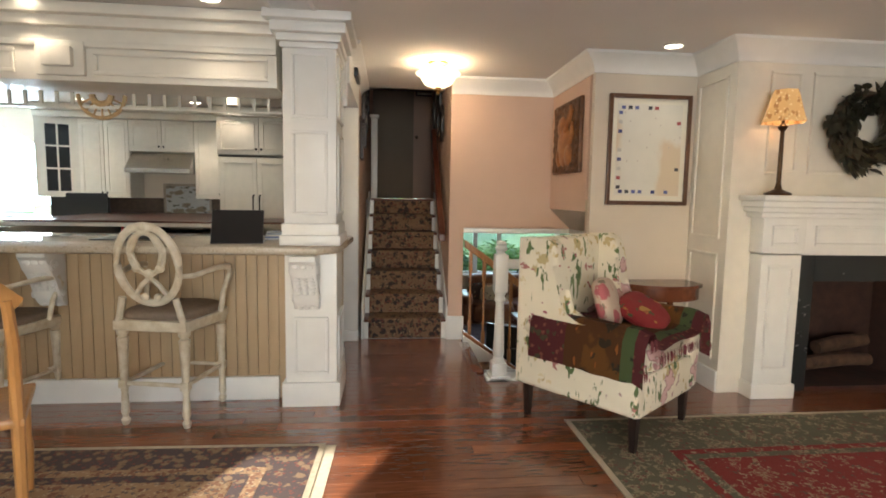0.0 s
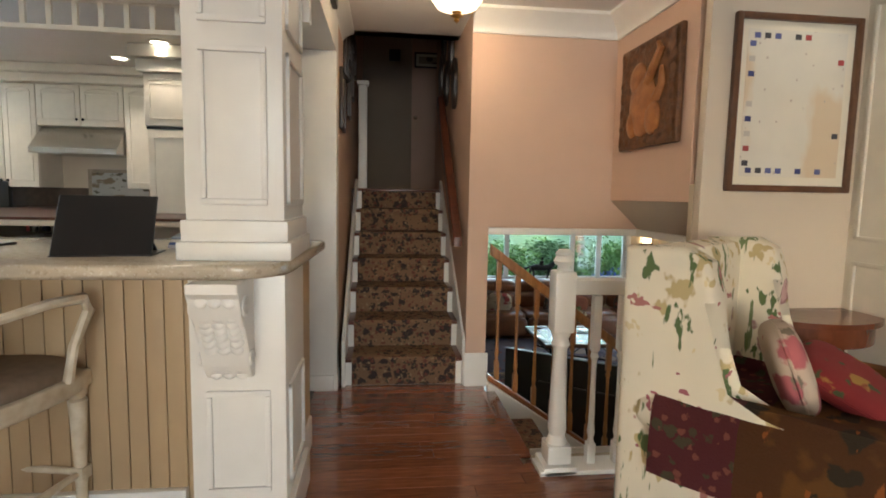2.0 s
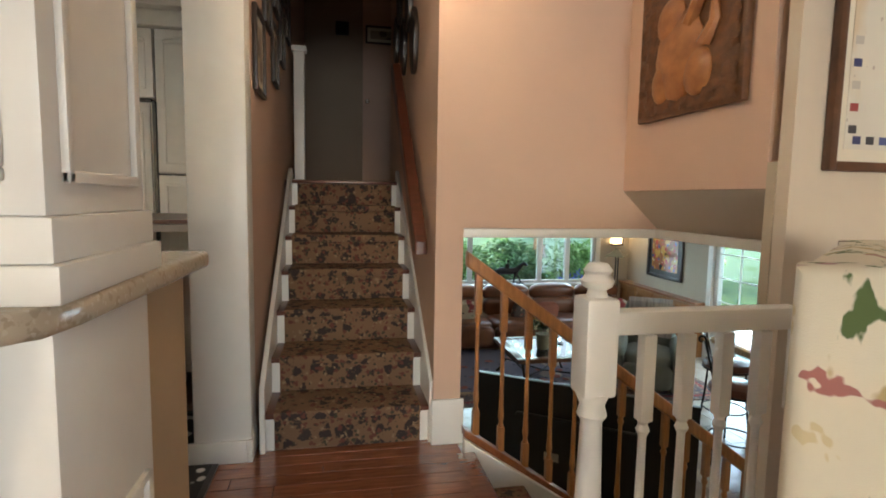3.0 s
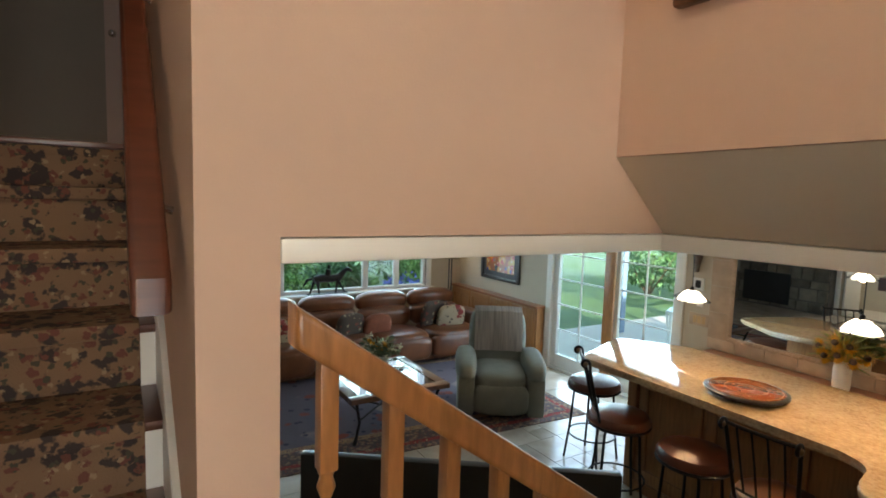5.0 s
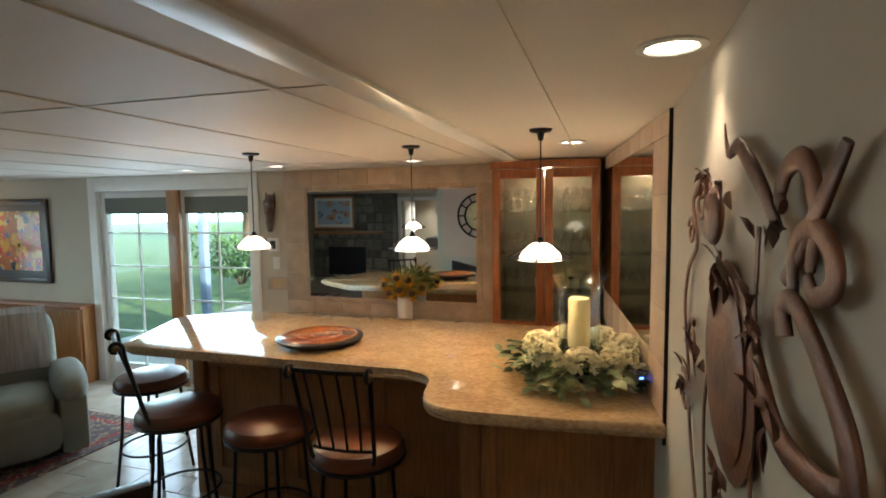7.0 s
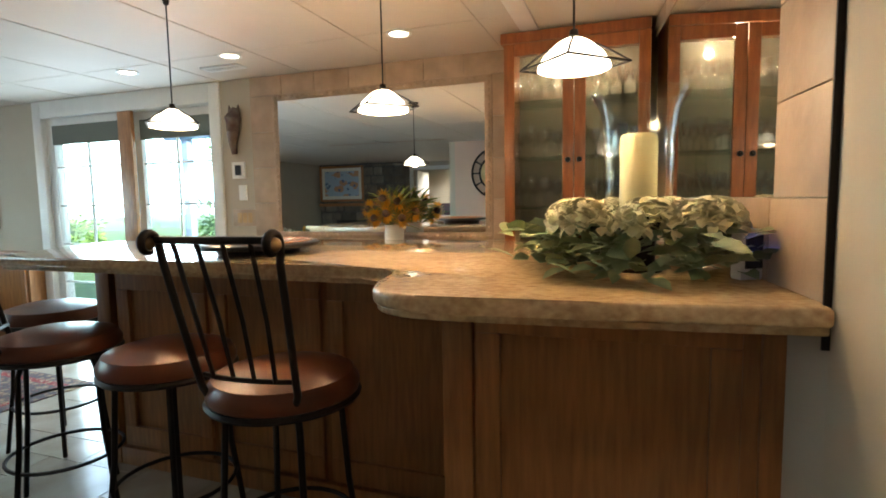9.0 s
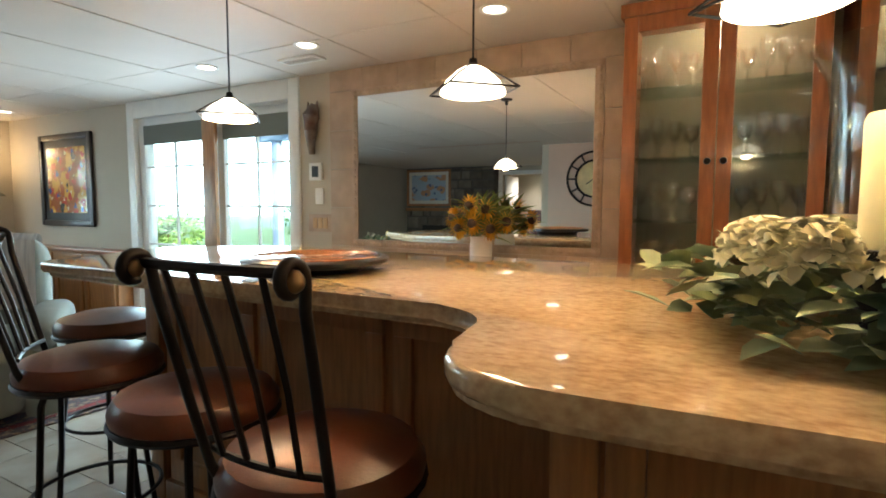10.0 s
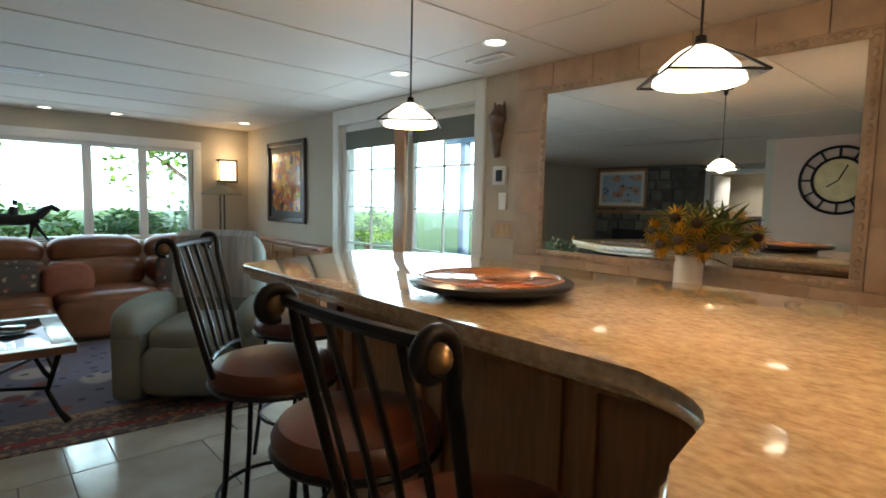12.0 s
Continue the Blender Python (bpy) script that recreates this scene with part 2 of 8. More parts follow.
def tube(bm, pts, r, seg=8, closed=False, flat=None):
    """A round bar of radius r (or a list of radii) along pts."""
    pts = [Vector(p) for p in pts]
    n = len(pts)
    rings = []
    up = Vector((0, 0, 1))
    for i, p in enumerate(pts):
        a = pts[(i - 1) % n] if closed or i > 0 else p
        b = pts[(i + 1) % n] if closed or i < n - 1 else p
        d = (b - a).normalized() if (b - a).length > 1e-9 else Vector((0, 0, 1))
        u = up.cross(d)
        if u.length < 1e-3:
            u = Vector((1, 0, 0)).cross(d)
        u.normalize()
        v = d.cross(u)
        if i and rings:
            # keep the frame from flipping
            if u.dot(last) < 0:
                u, v = -u, -v
        last = u
        rr = r[i] if isinstance(r, (list, tuple)) else r
        fu, fv = flat or (1, 1)
        rings.append([bm.verts.new(p + u * rr * fu * math.cos(k * math.tau / seg) + v * rr * fv * math.sin(k * math.tau / seg)) for k in range(seg)])
    pairs = list(zip(rings, rings[1:])) + ([(rings[-1], rings[0])] if closed else [])
    for p, q in pairs:
        for k in range(seg):
            bm.faces.new([p[k], p[(k + 1) % seg], q[(k + 1) % seg], q[k]])
    if not closed:
        bm.faces.new(rings[0][::-1])
        bm.faces.new(rings[-1])


def prism(bm, outline, z0, z1, bevel=0.0, axis="z", segments=3):
    """An outline of (u, v) pushed from z0 to z1 along an axis."""
    def put(u, v, w):
        return (u, v, w) if axis == "z" else (w, u, v) if axis == "x" else (u, w, v)
    lo = [bm.verts.new(put(u, v, z0)) for u, v in outline]
    hi = [bm.verts.new(put(u, v, z1)) for u, v in outline]
    n = len(outline)
    fs = [bm.faces.new(lo[::-1]), bm.faces.new(hi)]
    for k in range(n):
        fs.append(bm.faces.new([lo[k], lo[(k + 1) % n], hi[(k + 1) % n], hi[k]]))
    if bevel:
        es = [e for e in fs[0].edges] + [e for e in fs[1].edges]
        bmesh.ops.bevel(bm, geom=es, offset=bevel, segments=segments, affect="EDGES", profile=0.6)


def pillow_mesh(sx, sy, sz, power=3.0, n=10, sag=0.0):
    """A rounded block as a new bmesh, centred on the origin: a superellipsoid."""
    bm = bmesh.new()
    bmesh.ops.create_cube(bm, size=2.0)
    bmesh.ops.subdivide_edges(bm, edges=bm.edges[:], cuts=n, use_grid_fill=True)
    for v in bm.verts:
        x, y, z = v.co
        k = (abs(x) ** power + abs(y) ** power + abs(z) ** power) ** (1 / power)
        v.co = Vector((x / k * sx / 2, y / k * sy / 2, z / k * sz / 2))
        v.co.z += sag * (v.co.x ** 2 + v.co.y ** 2)
        v.co += Vector(noise.noise_vector(v.co * 9)) * 0.004
    return bm


def part(name, bm, material, parent=None, label="", smooth=40, at=None):
    """Links a bmesh as one mesh object under a thing or a part."""
    me = bpy.data.meshes.new(name)
    bmesh.ops.recalc_face_normals(bm, faces=bm.faces[:])
    bm.to_mesh(me)
    bm.free()
    for mm in material if isinstance(material, (list, tuple)) else (material,):
        me.materials.append(mm)
    if smooth:
        me.polygons.foreach_set("use_smooth", [True] * len(me.polygons))
        me.set_sharp_from_angle(angle=radians(smooth))
    ob = new(name, me)
    if parent:
        ob.parent = parent
    if at is not None:
        ob.matrix_basis = at
    if label:
        ob["label"] = label
    return ob


def boxes(name, material, items, parent=None, label="", bevel=0.0, at=None):
    bm = bmesh.new()
    for a, b in items:
        bx(bm, a, b, bevel)
    return part(name, bm, material, parent, label, at=at)


def thing(name, m, label, category, group="", kind=""):
    ob = new(name)
    ob.empty_display_size = 0.1
    ob.matrix_basis = m if isinstance(m, Matrix) else Matrix.Translation(m)
    return tagged(ob, label, category, group, kind)


def piece(name, me, parent, m):
    ob = new(name, me)
    ob.parent = parent
    ob.matrix_basis = m
    return ob


def box_mesh(name, sx, sy, sz, material, bevel=0.0):
    bm = bmesh.new()
    bx(bm, (-sx / 2, -sy / 2, -sz / 2), (sx / 2, sy / 2, sz / 2), bevel)
    me = bpy.data.meshes.new(name)
    bm.to_mesh(me)
    bm.free()
    me.materials.append(material)
    return me


def setting(name, material, items, label="", category="", bevel=0.0):
    ob = boxes(name, material, items, bevel=bevel)
    return tagged(ob, label, category, kind="structure")


def panel_frame(bm, x0, z0, x1, z1, y, w=0.022, d=0.014):
    """A raised moulding round a field on a face that looks to -y."""
    for a, b in (((x0, z0), (x1, z0 + w)), ((x0, z1 - w), (x1, z1)), ((x0, z0 + w), (x0 + w, z1 - w)), ((x1 - w, z0 + w), (x1, z1 - w))):
        bx(bm, (a[0], y - d, a[1]), (b[0], y + 0.002, b[1]), 0.006)
# ---- the setting ----
LOW, LCEIL, MCEIL, KCEIL = -1.27, 1.00, 2.345, 2.275
XW, YS = -7.0, -3.0          # kitchen's west wall, south wall behind the first camera
NX = 0.43                    # stair's east side
EX = 1.355                   # carved panel's wall
SY = 3.68                    # wall of the framed map and, below, of the iron relief
SN = 3.77                    # that wall's lower north face
NY = 4.65                    # stairwell's north face
MX = 5.60                    # mirror wall
FY = 11.75                   # family room's window wall

# main floor: sub floor, boards laid on it at the end of the file
setting("floor", STAIN, [((XW, YS, -0.25), (0.56, 4.72, -0.022)), ((0.58, YS, -0.25), (4.2, SY + 0.03, -0.022)), ((XW, 4.72, -0.25), (-0.50, 7.6, -0.022))], "red-brown hardwood floor of the main level", "floor")
setting("ceiling_kitchen", CEIL, [((XW, 3.62, KCEIL), (-0.64, 6.75, MCEIL - 0.001))], "lower white ceiling of the kitchen", "ceiling")
setting("ceiling", CEIL, [((XW - 0.2, YS - 0.2, MCEIL), (NX + 0.05, 5.3, MCEIL + 0.2)), ((XW - 0.2, 5.3, MCEIL), (-0.5, 7.6, MCEIL + 0.2)), ((NX + 0.05, YS - 0.2, MCEIL), (4.4, NY + 0.2, MCEIL + 0.2))], "flat white painted ceiling", "ceiling")
# south wall with a wide window
setting("wall_south", PALE, [((XW, YS - 0.2, -0.25), (-3.62, YS, MCEIL)), ((-2.85, YS - 0.2, -0.25), (-2.45, YS, MCEIL)), ((-2.45, YS - 0.2, -0.25), (-1.5, YS, MCEIL)), ((1.5, YS - 0.2, -0.25), (4.2, YS, MCEIL)), ((-1.5, YS - 0.2, -0.25), (1.5, YS, 0.55)), ((-1.5, YS - 0.2, 2.05), (1.5, YS, MCEIL)), ((-3.62, YS - 0.2, 2.27), (-2.85, YS, MCEIL)), ((-3.62, YS - 0.2, -0.25), (-2.85, YS, 0.0))], "pale cream painted wall", "wall")
# unseen slab outside, added only to block sun from the wide window
setting("sun_blocker", WHITE, [((-2.2, YS - 2.8, 2.35), (3.5, YS - 0.2, 2.45))], "unseen slab added to keep the sun off the south window", "roof")
setting("window_south", WHITE, [((-1.5, YS - 0.12, 0.55), (-1.43, YS - 0.06, 2.05)), ((1.43, YS - 0.12, 0.55), (1.5, YS - 0.06, 2.05)), ((-0.04, YS - 0.12, 0.55), (0.04, YS - 0.06, 2.05)), ((-1.43, YS - 0.12, 0.55), (1.43, YS - 0.06, 0.62)), ((-1.43, YS - 0.12, 1.98), (1.43, YS - 0.06, 2.05))], "white window frame", "window")
setting("wall_east", PALE, [((4.2, YS - 0.2, -0.02), (4.4, SY + 0.04, MCEIL))], "pale cream painted wall", "wall")
# kitchen walls
setting("wall_west", PALE, [((XW - 0.2, YS - 0.2, -0.25), (XW, 7.2, MCEIL))], "pale cream painted kitchen wall", "wall")
bm = bmesh.new()
arch = [(-4.80, 1.55)] + [(-5.60 + 0.80 * math.cos(a), 1.55 + 0.62 * math.sin(a)) for a in [math.pi * k / 16 for k in range(1, 16)]] + [(-6.40, 1.55), (-6.40, 2.49), (-4.80, 2.49)]
prism(bm, arch[::-1], 7.0, 7.2, axis="y")
for p, q in (((XW / 0.86, -0.25), (-6.40, 2.49)), ((-4.80, -0.25), (-0.59, 2.49)), ((-6.40, -0.25), (-4.80, 1.02))):
    bx(bm, (p[0], 7.0, p[1]), (q[0], 7.2, q[1]))
tagged(part("wall_kitchen", bm, PALE, smooth=0, at=Matrix.Diagonal((0.86, 0.965, 0.94, 1))), "pale cream kitchen wall with an arched window opening", "wall", kind="structure")
# stair's west wall with its white door casing towards the kitchen
setting("wall_stair_west", PEACH, [((-0.50, NY + 0.02, -0.25), (-0.385, 7.0, 3.9)), ((-0.50, 7.0, LCEIL + 0.05), (-0.385, 9.0, 3.9))], "tan painted wall beside the stairs", "wall")
setting("trim", WHITE, [((-0.62, 4.62, 0.0), (-0.382, 4.76, 2.06)), ((-0.62, 3.62, 2.06), (-0.382, 4.76, MCEIL)), ((-0.60, 3.60, 1.9), (-0.40, 3.66, MCEIL))], "white door casing and lintel of the kitchen passage", "trim", bevel=0.008)
# upper landing
setting("floor_upper", STAIN, [((-1.6, 6.22, 1.05), (2.2, 9.2, 1.265))], "stained wood floor of the upper landing", "floor")
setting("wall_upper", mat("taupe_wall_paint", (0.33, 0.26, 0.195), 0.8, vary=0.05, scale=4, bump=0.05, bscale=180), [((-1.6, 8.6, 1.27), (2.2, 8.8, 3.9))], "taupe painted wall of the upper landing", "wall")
setting("wall_stair_east", PEACH, [((NX, NY, -0.30), (NX + 0.13, 6.9, 3.9)), ((0.95, 6.9, 1.0), (1.08, 9.0, 3.9)), ((NX + 0.13, 6.77, 1.27), (0.95, 6.9, 3.9))], "tan painted wall beside the stairs", "wall")
setting("ceiling_upper", CEIL, [((-1.8, 5.3, 3.7), (2.2, 9.0, 3.9)), ((-0.5, 5.18, MCEIL), (0.56, 5.3, 3.9))], "white ceiling of the upper landing", "ceiling")
# stairwell: north face above the opening, the wall of the carved panel, the slope below it
setting("wall_north", PEACH, [((NX + 0.13, NY, 1.03), (EX + 0.4, NY + 0.13, MCEIL))], "tan painted wall above the stair opening", "wall")
bm = bmesh.new()
prism(bm, [(EX, MCEIL), (EX, 1.215), (EX + 0.02, 1.215), (1.57, 1.034), (1.86, 1.034), (1.86, MCEIL)], SN, NY, axis="y")
tagged(part("wall_carving", bm, PEACH, smooth=0), "tan painted wall ending in a sloped soffit", "wall", kind="structure")
# soffit coloured paler than its wall, partly for light bounced off the floor
bm = bmesh.new()
prism(bm, [(EX, 1.213), (1.55, 1.03), (1.572, 1.030), (EX + 0.022, 1.213)], SN + 0.001, NY - 0.001, axis="y")
tagged(part("stair_soffit", bm, PALE, smooth=0), "pale sloped soffit over the lower stairs, lightened for bounced floor light", "soffit", kind="structure")
setting("wall_map", PALE, [((EX + 0.002, SY, 0.0), (2.28, SY + 0.05, MCEIL))], "pale cream painted wall of the framed map", "wall")
setting("wall_bar_south", mat("lower_wall_paint", (0.50, 0.43, 0.32), 0.75, vary=0.05, scale=4, bump=0.06, bscale=180), [((0.45, SY + 0.052, LOW), (MX + 0.2, SN, -0.03)), ((EX, SY + 0.052, -0.03), (MX + 0.2, SN, LCEIL + 0.05)), ((EX, SY + 0.052, LCEIL + 0.05), (1.86, SN, 1.30))], "greige painted wall behind the bar", "wall")
setting("beam", WHITE, [((NX + 0.13, NY - 0.004, 0.985), (MX, NY + 0.10, 1.028)), ((1.535, SN, 0.985), (1.64, NY - 0.006, 1.028))], "white painted trim under the stairwell edge", "trim", bevel=0.006)
# lower level
setting("ground_floor_slab", STAIN, [((-3.2, 3.7, LOW - 0.2), (MX + 0.2, FY + 0.2, LOW - 0.012))], "mortar bed under the tiles", "floor")
LWALL = mat("family_room_paint", (0.50, 0.44, 0.34), 0.75, vary=0.05, scale=4, bump=0.06, bscale=180)
setting("wall_mirror", LWALL, [((MX, 3.6, LOW), (MX + 0.2, 7.325, LCEIL)), ((MX, 9.36, LOW), (MX + 0.2, FY + 0.2, LCEIL)), ((MX, 7.325, 0.90), (MX + 0.2, 9.36, LCEIL))], "beige painted wall of the family room", "wall")
setting("wall_windows", LWALL, [((-3.2, FY, LOW), (MX, FY + 0.2, -0.42)), ((-3.2, FY, 0.70), (MX, FY + 0.2, LCEIL)), ((-3.2, FY, -0.42), (1.31, FY + 0.2, 0.70)), ((4.89, FY, -0.42), (MX, FY + 0.2, 0.70))], "beige painted wall under and over the windows", "wall")
setting("wall_family_west", LWALL, [((-3.4, 3.6, LOW), (-3.2, 8.1, LCEIL)), ((-3.4, 9.2, LOW), (-3.2, FY + 0.2, LCEIL)), ((-3.4, 8.1, 0.80), (-3.2, 9.2, LCEIL)), ((-4.9, 7.6, LOW), (-4.8, 9.7, LCEIL)), ((-4.8, 7.6, LOW), (-3.4, 7.7, LCEIL)), ((-4.8, 9.6, LOW), (-3.4, 9.7, LCEIL)), ((-4.9, 7.6, LCEIL), (-3.4, 9.7, LCEIL + 0.1)), ((-4.9, 7.6, LOW - 0.2), (-3.4, 9.7, LOW))], "beige painted wall", "wall")
setting("wall_under_stairs", LWALL, [((-3.2, 3.6, LOW), (0.45, 3.75, -0.25)), ((0.45, 3.80, LOW), (0.568, 4.645, -0.25)), ((-0.50, NY, LOW), (-0.40, 6.9, 0.9)), ((-0.40, 6.9, LOW), (0.56, 7.0, LCEIL)), ((NX, NY + 0.002, LOW), (NX + 0.13, 6.9, -0.30))], "beige wall closing the space under the stairs", "wall")
LCEILM = mat("warm_white_ceiling_panel", (0.66, 0.595, 0.51), 0.6, vary=0.04, scale=3, bump=0.05, bscale=200)
ceiling_low = setting("ceiling_lower", LCEILM, [((0.56, NY + 0.10, LCEIL), (MX + 0.2, FY + 0.2, LCEIL + 0.03)), ((1.64, SN, LCEIL), (MX + 0.2, NY + 0.10, LCEIL + 0.03)), ((-3.4, 7.0, LCEIL), (0.56, FY + 0.2, LCEIL + 0.03)), ((-3.4, NY + 0.10, LCEIL), (-0.52, 7.0, LCEIL + 0.03))], "white panelled ceiling of the lower level", "ceiling")
setting("ceiling_deck", STAIN, [((-3.4, NY + 0.14, LCEIL + 0.032), (-0.52, FY + 0.2, 1.05)), ((0.60, NY + 0.14, LCEIL + 0.032), (MX + 0.2, FY + 0.2, 1.26)), ((1.9, SY + 0.13, LCEIL + 0.032), (MX + 0.2, NY + 0.14, 1.26)), ((-0.52, 6.95, LCEIL + 0.032), (0.6, FY + 0.2, 1.045))], "timber deck over the lower level", "ceiling")
# ---- main level: stairs ----
RISE, RUN = 0.1825, 0.25
stairs = thing("staircase", (0.04, 4.70, 0), "white-risered stairs with dark treads and a floral carpet runner", "staircase")
for i in range(7):
    y, z = i * RUN, i * RISE
    boxes("riser", WHITE, [((-0.40, y, z), (0.40, y + 0.02, z + RISE - 0.026))], stairs)
    if i < 6:
        boxes("tread", STAIN, [((-0.40, y - 0.028, z + RISE - 0.026), (0.40, y + RUN + 0.02, z + RISE))], stairs, "dark-stained tread", bevel=0.010)
    else:
        boxes("landing_nosing", STAIN, [((-0.42, y - 0.028, z + RISE - 0.026), (0.41, y + 0.10, z + RISE))], stairs, "dark-stained nosing", bevel=0.010)
for sx in (-1, 1):
    bm = bmesh.new()
    prism(bm, [(-0.03, 0.0), (-0.03, 0.30), (1.52, 1.36), (1.60, 1.36), (1.60, 1.10), (0.10, 0.0)], sx * 0.385 - 0.012, sx * 0.385 + 0.012, axis="x", bevel=0.003, segments=1)
    part("stringer", bm, WHITE, stairs)
runner = thing("stair_runner", (0.04, 4.70, 0), "brown floral carpet runner laid over the stairs", "carpet")
for i in range(7):
    y, z = i * RUN, i * RISE
    bm = bmesh.new()
    bx(bm, (-0.335, y - 0.010, z + 0.003), (0.335, y + 0.002, z + RISE - 0.02), 0.003)
    if i < 6:
        bx(bm, (-0.335, y - 0.038, z + RISE - 0.034), (0.335, y + RUN - 0.002, z + RISE + 0.010), 0.010)
    else:
        bx(bm, (-0.335, y - 0.012, z + RISE - 0.06), (0.335, y + 0.002, z + RISE - 0.02), 0.003)
    part("carpet_step", bm, CARPET, runner)
rail = thing("stair_handrail", (NX - 0.055, 4.72, 0.93), "dark-stained wooden handrail on wall brackets", "handrail")
bm = bmesh.new()
prism(bm, [(0.0, -0.03), (0.09, -0.03), (1.26, 1.06), (1.26, 1.13), (1.20, 1.13), (0.0, 0.03)], -0.03, 0.03, axis="x", bevel=0.012)
part("rail", bm, STAIN, rail)
for k in (0.2, 0.75):
    bm = bmesh.new()
    tube(bm, [(0, 0.03 + k * 1.2, -0.05 + k * 1.1), (0.02, 0.03 + k * 1.2, -0.08 + k * 1.1), (0.053, 0.03 + k * 1.2, -0.09 + k * 1.1)], 0.008)
    part("bracket", bm, STEEL, rail)

# carpeted stairs down and their skirt
down = thing("lower_staircase", (0.58, SN + 0.002, 0), "carpeted stairs leading down to the family room", "staircase")
for i in range(7):
    x, z = i * RUN, -i * 0.18143
    if i:
        bm = bmesh.new()
        bx(bm, (x - RUN - 0.02, 0, z - 0.03), (x + 0.025, 0.77, z), 0.012)
        part("tread", bm, CARPET, down)
    bm = bmesh.new()
    bx(bm, (x - 0.012, 0, z - 0.18143), (x, 0.77, z - 0.012 if i else z - 0.03), 0.003)
    part("riser", bm, CARPET, down)
boxes("nosing", FLOORW, [((-0.06, -0.05, -0.022), (0.03, 0.77, 0.002))], down, bevel=0.008)
bm = bmesh.new()
prism(bm, [(-0.02, 0.06), (-0.02, -0.24), (1.55, LOW), (1.78, LOW), (1.78, -1.16)], 0.775, 0.815, axis="y", bevel=0.004, segments=1)
part("skirt_board", bm, WHITE, down)
brail = thing("oak_balustrade", (0.58, 4.60, 0), "honey oak handrail with turned spindles beside the lower stairs", "balustrade")
bm = bmesh.new()
prism(bm, [(-0.015, 0.86), (-0.015, 0.93), (1.70, -0.31), (1.70, -0.39)], -0.03, 0.03, axis="y", bevel=0.012)
part("rail", bm, OAK, brail)
bm = bmesh.new()
prism(bm, [(-0.015, 0.06), (-0.015, 0.10), (1.72, -1.13), (1.72, -1.17)], -0.03, 0.03, axis="y", bevel=0.006)
part("shoe", bm, CHERRY, brail)


def spindle(h, s=0.017, square=0.22, foot=0.16):
    """A turned baluster of height h: square block above, slender below."""
    bm = bmesh.new()
    bx(bm, (-s, -s, h - square), (s, s, h), 0.003)
    lathe(bm, [(s * 0.95, foot), (s * 0.6, foot + 0.02), (s * 0.95, foot + 0.05), (s * 0.72, foot + 0.10), (s * 0.62, h - square - 0.16), (s * 0.6, h - square - 0.05), (s * 1.05, h - square - 0.03), (s * 0.7, h - square - 0.012), (s * 1.0, h - square)], 10)
    bx(bm, (-s, -s, 0), (s, s, foot), 0.003)
    return bm


for k in range(13):
    x = 0.045 + k * 0.125
    zb = 0.09 - x * 0.7175
    part("spindle", spindle(0.78, 0.016, 0.20, 0.12), OAK, brail, at=Matrix.Translation((x, 0, zb)))
part("newel", spindle(1.0, 0.045, 0.3, 0.3), OAK, brail, at=Matrix.Translation((1.74, 0, LOW)))

white_rail = thing("white_balustrade", pose(-0.05, 3.59, 0) @ Matrix.Diagonal((1, 1, 0.96, 1)), "white painted newel post and balusters at the stairwell edge", "balustrade")
bm = bmesh.new()
s = 0.048
bx(bm, (0.735 - 0.075, -0.075, 0), (0.735 + 0.075, 0.075, 0.04), 0.006)
bx(bm, (0.735 - 0.055, -0.055, 0.04), (0.735 + 0.055, 0.055, 0.13), 0.012)
lathe(bm, [(0.048, 0.13), (0.034, 0.17), (0.042, 0.19), (0.038, 0.3), (0.030, 0.58), (0.042, 0.60), (0.034, 0.63), (0.050, 0.67)], 16, at=(0.735, 0, 0))
bx(bm, (0.735 - s, -s, 0.66), (0.735 + s, s, 0.945), 0.014)
lathe(bm, [(0.030, 0.945), (0.024, 0.965), (0.040, 0.975), (0.046, 0.99), (0.036, 1.005), (0.034, 1.012), (0.040, 1.02), (0.026, 1.04), (0.0, 1.045)], 16, at=(0.735, 0, 0))
part("newel_post", bm, WHITE, white_rail)
boxes("handrail", WHITE, [((0.78, -0.032, 0.835), (1.378, 0.032, 0.905))], white_rail, bevel=0.012)
boxes("base_rail", WHITE, [((0.64, -0.075, 0), (1.378, 0.060, 0.022))], white_rail, bevel=0.006)
for k in range(5):
    part("baluster", spindle(0.83 - 0.022, 0.019, 0.26, 0.10), WHITE, white_rail, at=Matrix.Translation((0.895 + k * 0.124, 0, 0.022)))
setting("fascia", WHITE, [((0.62, SN + 0.002, -0.25), (1.34, SN + 0.012, -0.002))], "white painted fascia of the landing", "trim")

# skirting and crown mouldings
setting("baseboard", WHITE, [((NX - 0.01, NY - 0.018, 0), (NX + 0.145, NY - 0.001, 0.22)), ((EX + 0.01, SY - 0.016, 0), (2.13, SY + 0.001, 0.15)), ((2.114, 3.22, 0), (2.129, SY - 0.016, 0.15)), ((-0.40, 4.60, 0), (-0.376, 4.77, 0.10)), ((-0.64, 4.60, 0), (-0.40, 4.618, 0.10))], "white painted skirting board", "baseboard", bevel=0.006)


